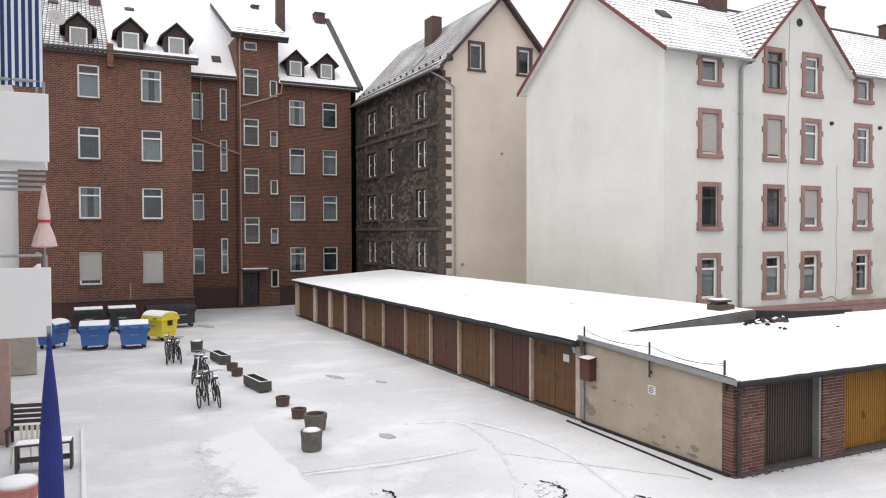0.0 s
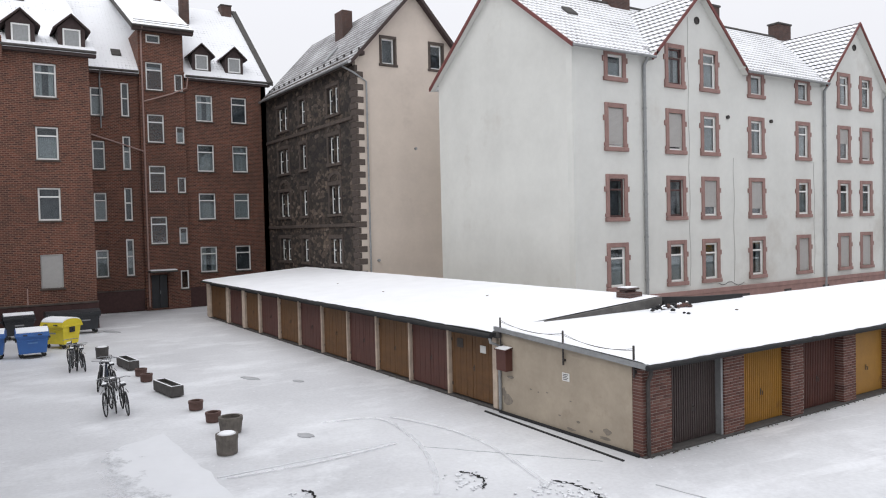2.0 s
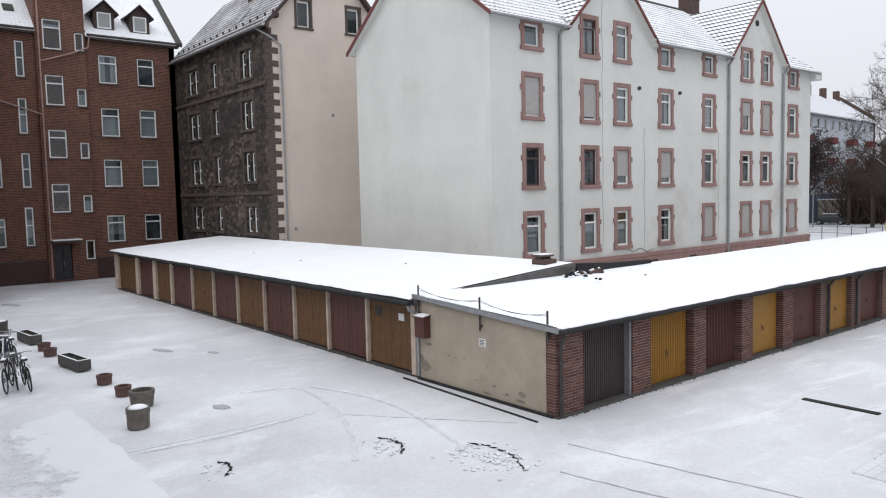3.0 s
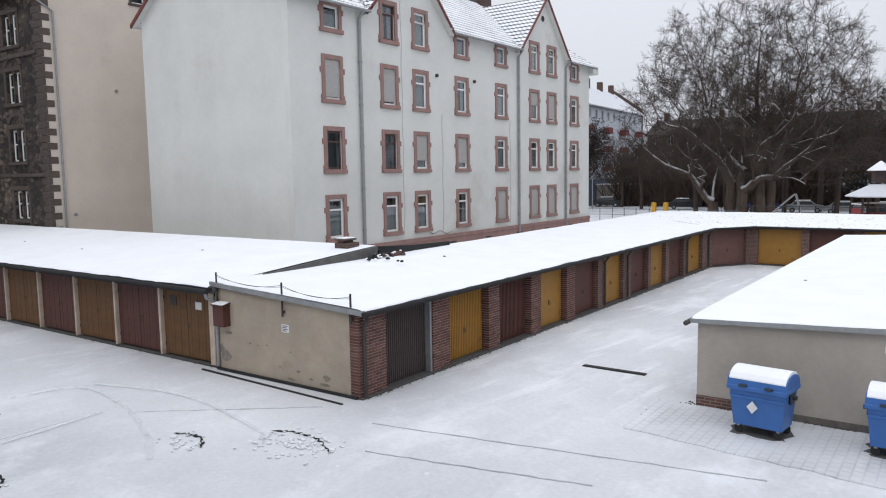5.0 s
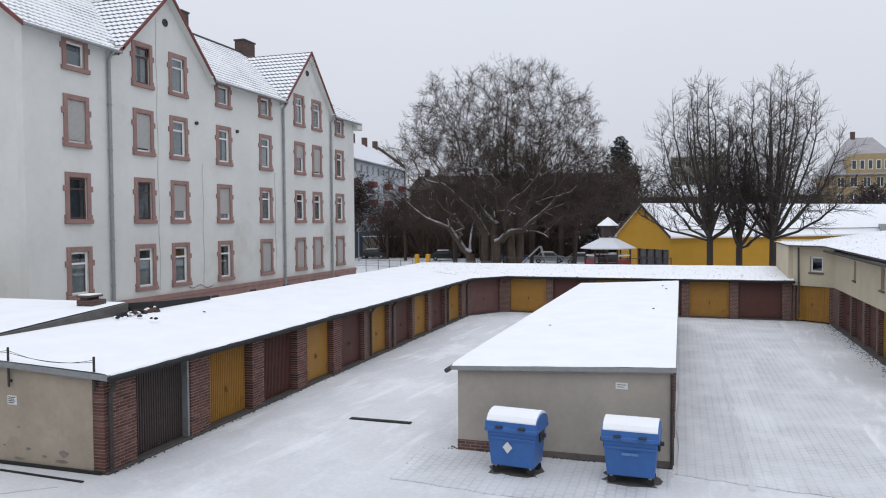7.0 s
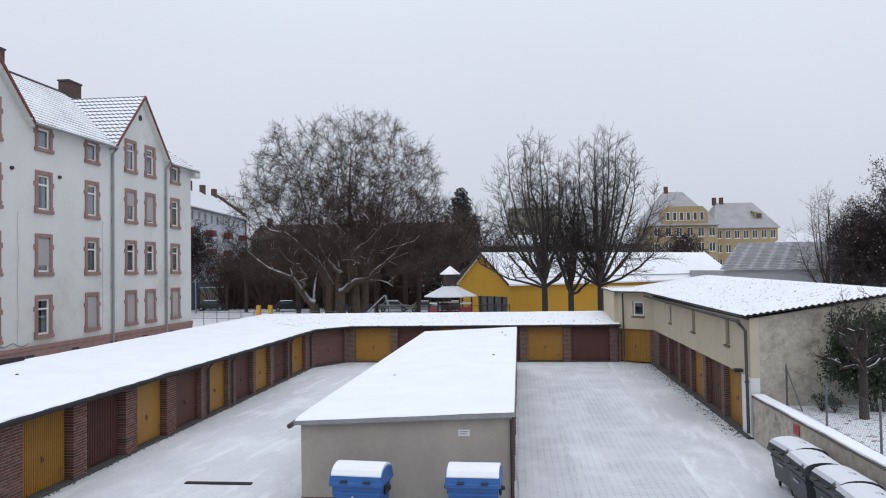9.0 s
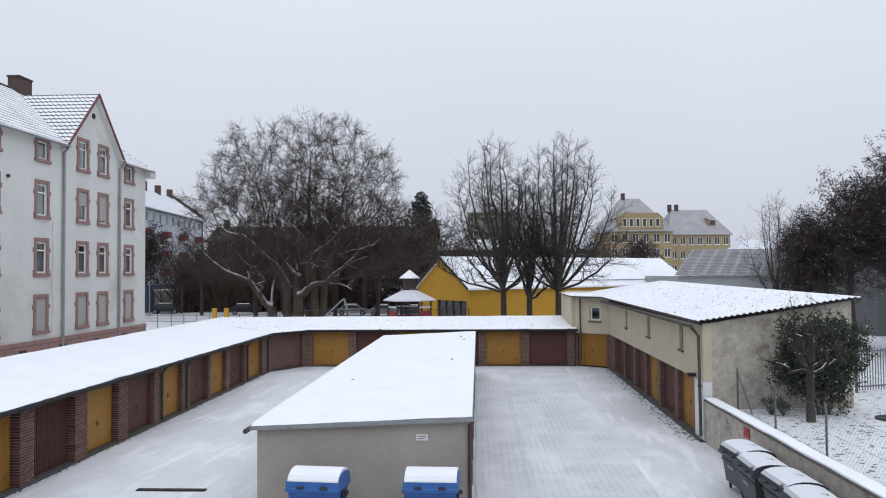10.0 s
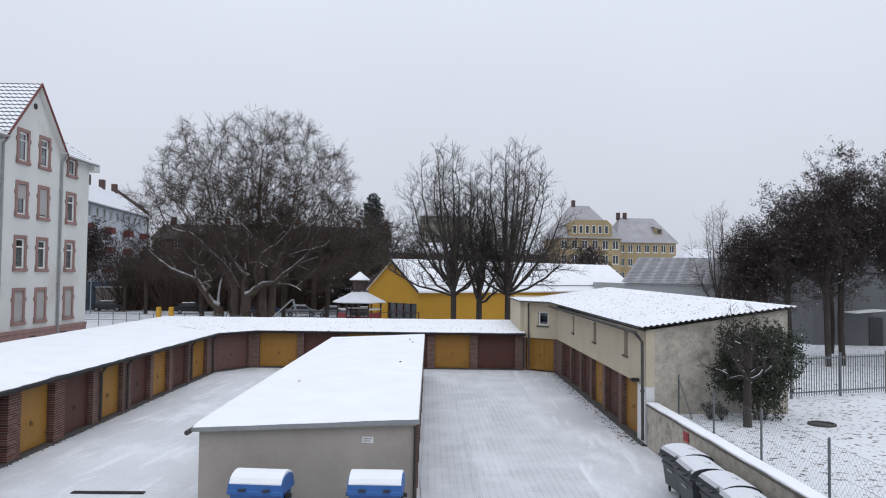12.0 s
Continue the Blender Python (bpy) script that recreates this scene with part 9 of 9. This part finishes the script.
part("cloth", Shape().lathe([(0.02, 2.02), (0.05, 1.82), (0.085, 1.57), (0.075, 1.45), (0.14, 1.27), (0.17, 1.14), (0.10, 1.12)], 12), M_PINKCLOTH, ps)
part("ribbon", Shape().lathe([(0.082, 1.48), (0.09, 1.48), (0.09, 1.52), (0.082, 1.52)], 12), M_REDSIGN, ps)
part("pole", Shape().tube([(0, 0, 0.0), (0, 0, 2.05)], 0.018, 6), M_ZINC, ps)
np_ = thing("parasol", "furled navy blue parasol with a slender tip", "parasol", pose(-6.0, -0.19, 0))
part("cloth", Shape().lathe([(0.012, 4.94), (0.02, 4.75), (0.05, 4.45), (0.075, 4.1), (0.085, 3.7), (0.088, 3.2), (0.09, 2.9), (0.06, 2.85)], 14), M_NAVY, np_)
part("pole", Shape().tube([(0, 0, 0.1), (0, 0, 4.95)], 0.015, 6), M_ZINC, np_)
part("foot", Shape().lathe([(0.3, 0), (0.3, 0.07), (0.05, 0.12)], 14), M_CONCRETE, np_)
# the house with these balconies
hw = Shape().box(-46, 30, -3.2, -2.8, 0, 13)
solo("wall_south", hw, M_BALC, "pale rendered wall of the house behind the balconies", "wall", kind="structure")
solo("terrace_edge", Shape().box(-23.5, -12.0, 0.02, 0.12, -0.02, 0.06, 0.01), M_PATCH, "snowy edging of the ground-floor terrace", "kerb", kind="structure")
bench = thing("bench", "dark wooden slatted garden bench", "bench", pose(-22.6, -1.25, 0, 0, 0, 78))
for i in range(4):
    part("back_slat", Shape().box(-0.5, 0.5, 0.30, 0.34, 0.5 + 0.14 * i, 0.6 + 0.14 * i, 0.008), M_WOOD, bench)
for i in range(3):
    part("seat_slat", Shape().box(-0.5, 0.5, -0.2 + 0.16 * i, -0.07 + 0.16 * i, 0.42, 0.45, 0.008), M_WOOD, bench)
for x in (-0.44, 0.44):
    part("leg", Shape().box(x - 0.03, x + 0.03, -0.18, -0.12, 0, 0.42).box(x - 0.03, x + 0.03, 0.28, 0.34, 0, 1.05), M_WOOD, bench)
ch = thing("garden_chair", "pale plastic garden chair with snow on its seat", "chair", pose(-20.9, -1.2, 0, 0, 0, 70))
part("seat", Shape().box(-0.24, 0.24, -0.24, 0.22, 0.41, 0.45, 0.02), M_PLASTIC_W, ch)
for i in range(4):
    part("back_slat", Shape().box(-0.22 + 0.13 * i, -0.15 + 0.13 * i, 0.2, 0.24, 0.46, 0.86, 0.012), M_PLASTIC_W, ch)
for x in (-0.21, 0.21):
    for y in (-0.2, 0.2):
        part("leg", Shape().tube([(x, y, 0.41), (x * 1.15, y * 1.15, 0)], 0.022, 6), M_PLASTIC_W, ch)
shelf = thing("shelf", "dark low slatted shelf with a snowy top", "shelf", pose(-20.0, -0.75, 0, 0, 0, 85))
part("board", Shape().box(-0.6, 0.6, -0.2, 0.2, 0.62, 0.66, 0.01), M_WOOD, shelf)
part("board_snow", Shape().box(-0.58, 0.58, -0.19, 0.19, 0.662, 0.70, 0.012), M_SNOW, shelf)
part("rack", Shape().box(-0.6, -0.55, -0.2, 0.2, 0, 0.62).box(0.55, 0.6, -0.2, 0.2, 0, 0.62).box(-0.55, 0.55, -0.2, 0.2, 0.25, 0.28), M_WOOD, shelf)
tubs = thing("storage_tub", "salmon plastic storage tub heaped with snow", "tub", pose(-17.2, -1.15, 0))
part("tub", Shape().lathe([(0.32, 0), (0.42, 0.5), (0.46, 0.52), (0.46, 0.56), (0.40, 0.56)], 14), M_SALMON, tubs)
part("snow_heap", Shape().lathe([(0.42, 0.56), (0.36, 0.66), (0.15, 0.72), (0.02, 0.72)], 14), M_SNOW, tubs, smooth=True)


def setts_mat():
    """Small paving setts whose joints show through thin snow."""
    m, nt, p = nodes_of("snow_dusted_setts")
    tc = nt.nodes.new("ShaderNodeTexCoord").outputs["Object"]
    br = nt.nodes.new("ShaderNodeTexBrick")
    br.inputs["Scale"].default_value = 1.0
    br.inputs["Brick Width"].default_value, br.inputs["Row Height"].default_value, br.inputs["Mortar Size"].default_value = 0.24, 0.2, 0.03
    br.inputs["Mortar Smooth"].default_value = 0.8
    mp = nt.nodes.new("ShaderNodeMapping")
    mp.inputs["Rotation"].default_value = (0, 0, math.pi / 2)
    nt.links.new(tc, mp.inputs[0])
    nt.links.new(mp.outputs[0], br.inputs["Vector"])
    a = noise_at(nt, 0.5, 5, 0.65)
    d = noise_at(nt, 0.7, 5, 0.6, stretch=(1.0, 0.2, 1.0))
    c = ramp_of(nt, a, [(0.3, (0.53, 0.535, 0.55)), (0.7, (0.67, 0.68, 0.695))])
    c = blend(nt, ramp_of(nt, d, [(0.5, (0, 0, 0)), (0.65, (0.6, 0.6, 0.6))]), c, (0.76, 0.77, 0.79))
    k = blend(nt, 1.0, br.outputs["Fac"], ramp_of(nt, a, [(0.36, (0.50, 0.50, 0.50)), (0.62, (0.06, 0.06, 0.06))]), "MULTIPLY")
    c = blend(nt, k, c, (0.33, 0.335, 0.345))
    nt.links.new(c, p.inputs["Base Color"])
    p.inputs["Roughness"].default_value = 0.65
    bump(nt, p, k, -0.3, 0.02)
    return m


M_SETTS = setts_mat()
for pts, sd in (([(-0.02, 17.0), (4.6, 16.2), (5.2, 44.9), (-0.02, 44.9)], 3), ([(-6.0, 14.9), (-0.1, 14.4), (-0.1, 17.33), (-6.0, 17.33)], 5)):
    patch("pavement", pts, 0.004, M_SETTS, "small paving setts showing through thin snow", 0.06, 14, sd)

solo("partition_wall", Shape().box(-23.2, -22.9, -2.79, -1.65, 0, 3.6, 0.02), M_PINKPIPE, "dull pink partition wall beside the terrace", "wall", kind="structure")
solo("partition_wall", Shape().box(-34.2, -33.7, -2.79, -1.5, 0, 1.6, 0.02), M_GREYREND, "low grey wall beside the yard", "wall", kind="structure")


def ribbon(pts, w, mat, label, z=0.010):
    """A flat curved band on the ground through a few points."""
    s = Shape()
    ps = [Vector((*p, 0)) for p in pts]
    line = []
    for i in range(len(ps) - 1):
        a, b = ps[i], ps[i + 1]
        c, d = ps[max(0, i - 1)], ps[min(len(ps) - 1, i + 2)]
        for k in range(10):
            t = k / 10
            line.append(0.5 * ((2 * a) + (b - c) * t + (2 * c - 5 * a + 4 * b - d) * t * t + (3 * a - c - 3 * b + d) * t ** 3))
    line.append(ps[-1])
    for i, p in enumerate(line):
        u = (line[min(i + 1, len(line) - 1)] - line[max(0, i - 1)]).normalized()
        n = Vector((-u.y, u.x, 0)) * w * 0.5 * (0.55 + 0.45 * math.sin(i * 1.9) ** 2)
        s.v += [(p.x + n.x, p.y + n.y, z), (p.x - n.x, p.y - n.y, z)]
    for i in range(len(line) - 1):
        s.f.append((2 * i, 2 * i + 1, 2 * i + 3, 2 * i + 2))
    return solo("tyre_track", s, mat, label, "track", kind="structure")


M_TRACK = feathered_snow("feathered_track_snow", (0.78, 0.79, 0.81), "X", -60, 30, 0.5)
TRACKS = [
    [(-16.8, 4.8), (-16.6, 6.8), (-16.8, 9.2)],
    [(-19.9, 8.5), (-19.3, 10.0), (-17.0, 9.8), (-14.7, 9.0), (-13.1, 8.1)],
    [(-19.3, 10.4), (-17.2, 11.0), (-15.1, 11.0), (-12.1, 10.3)],
    [(1.5, 34.6), (1.5, 25.8), (1.5, 20.6), (1.5, 16.4)],
]
for pts in TRACKS:
    ribbon(pts, 0.16, M_TRACK, "faint tyre track pressed into snow")
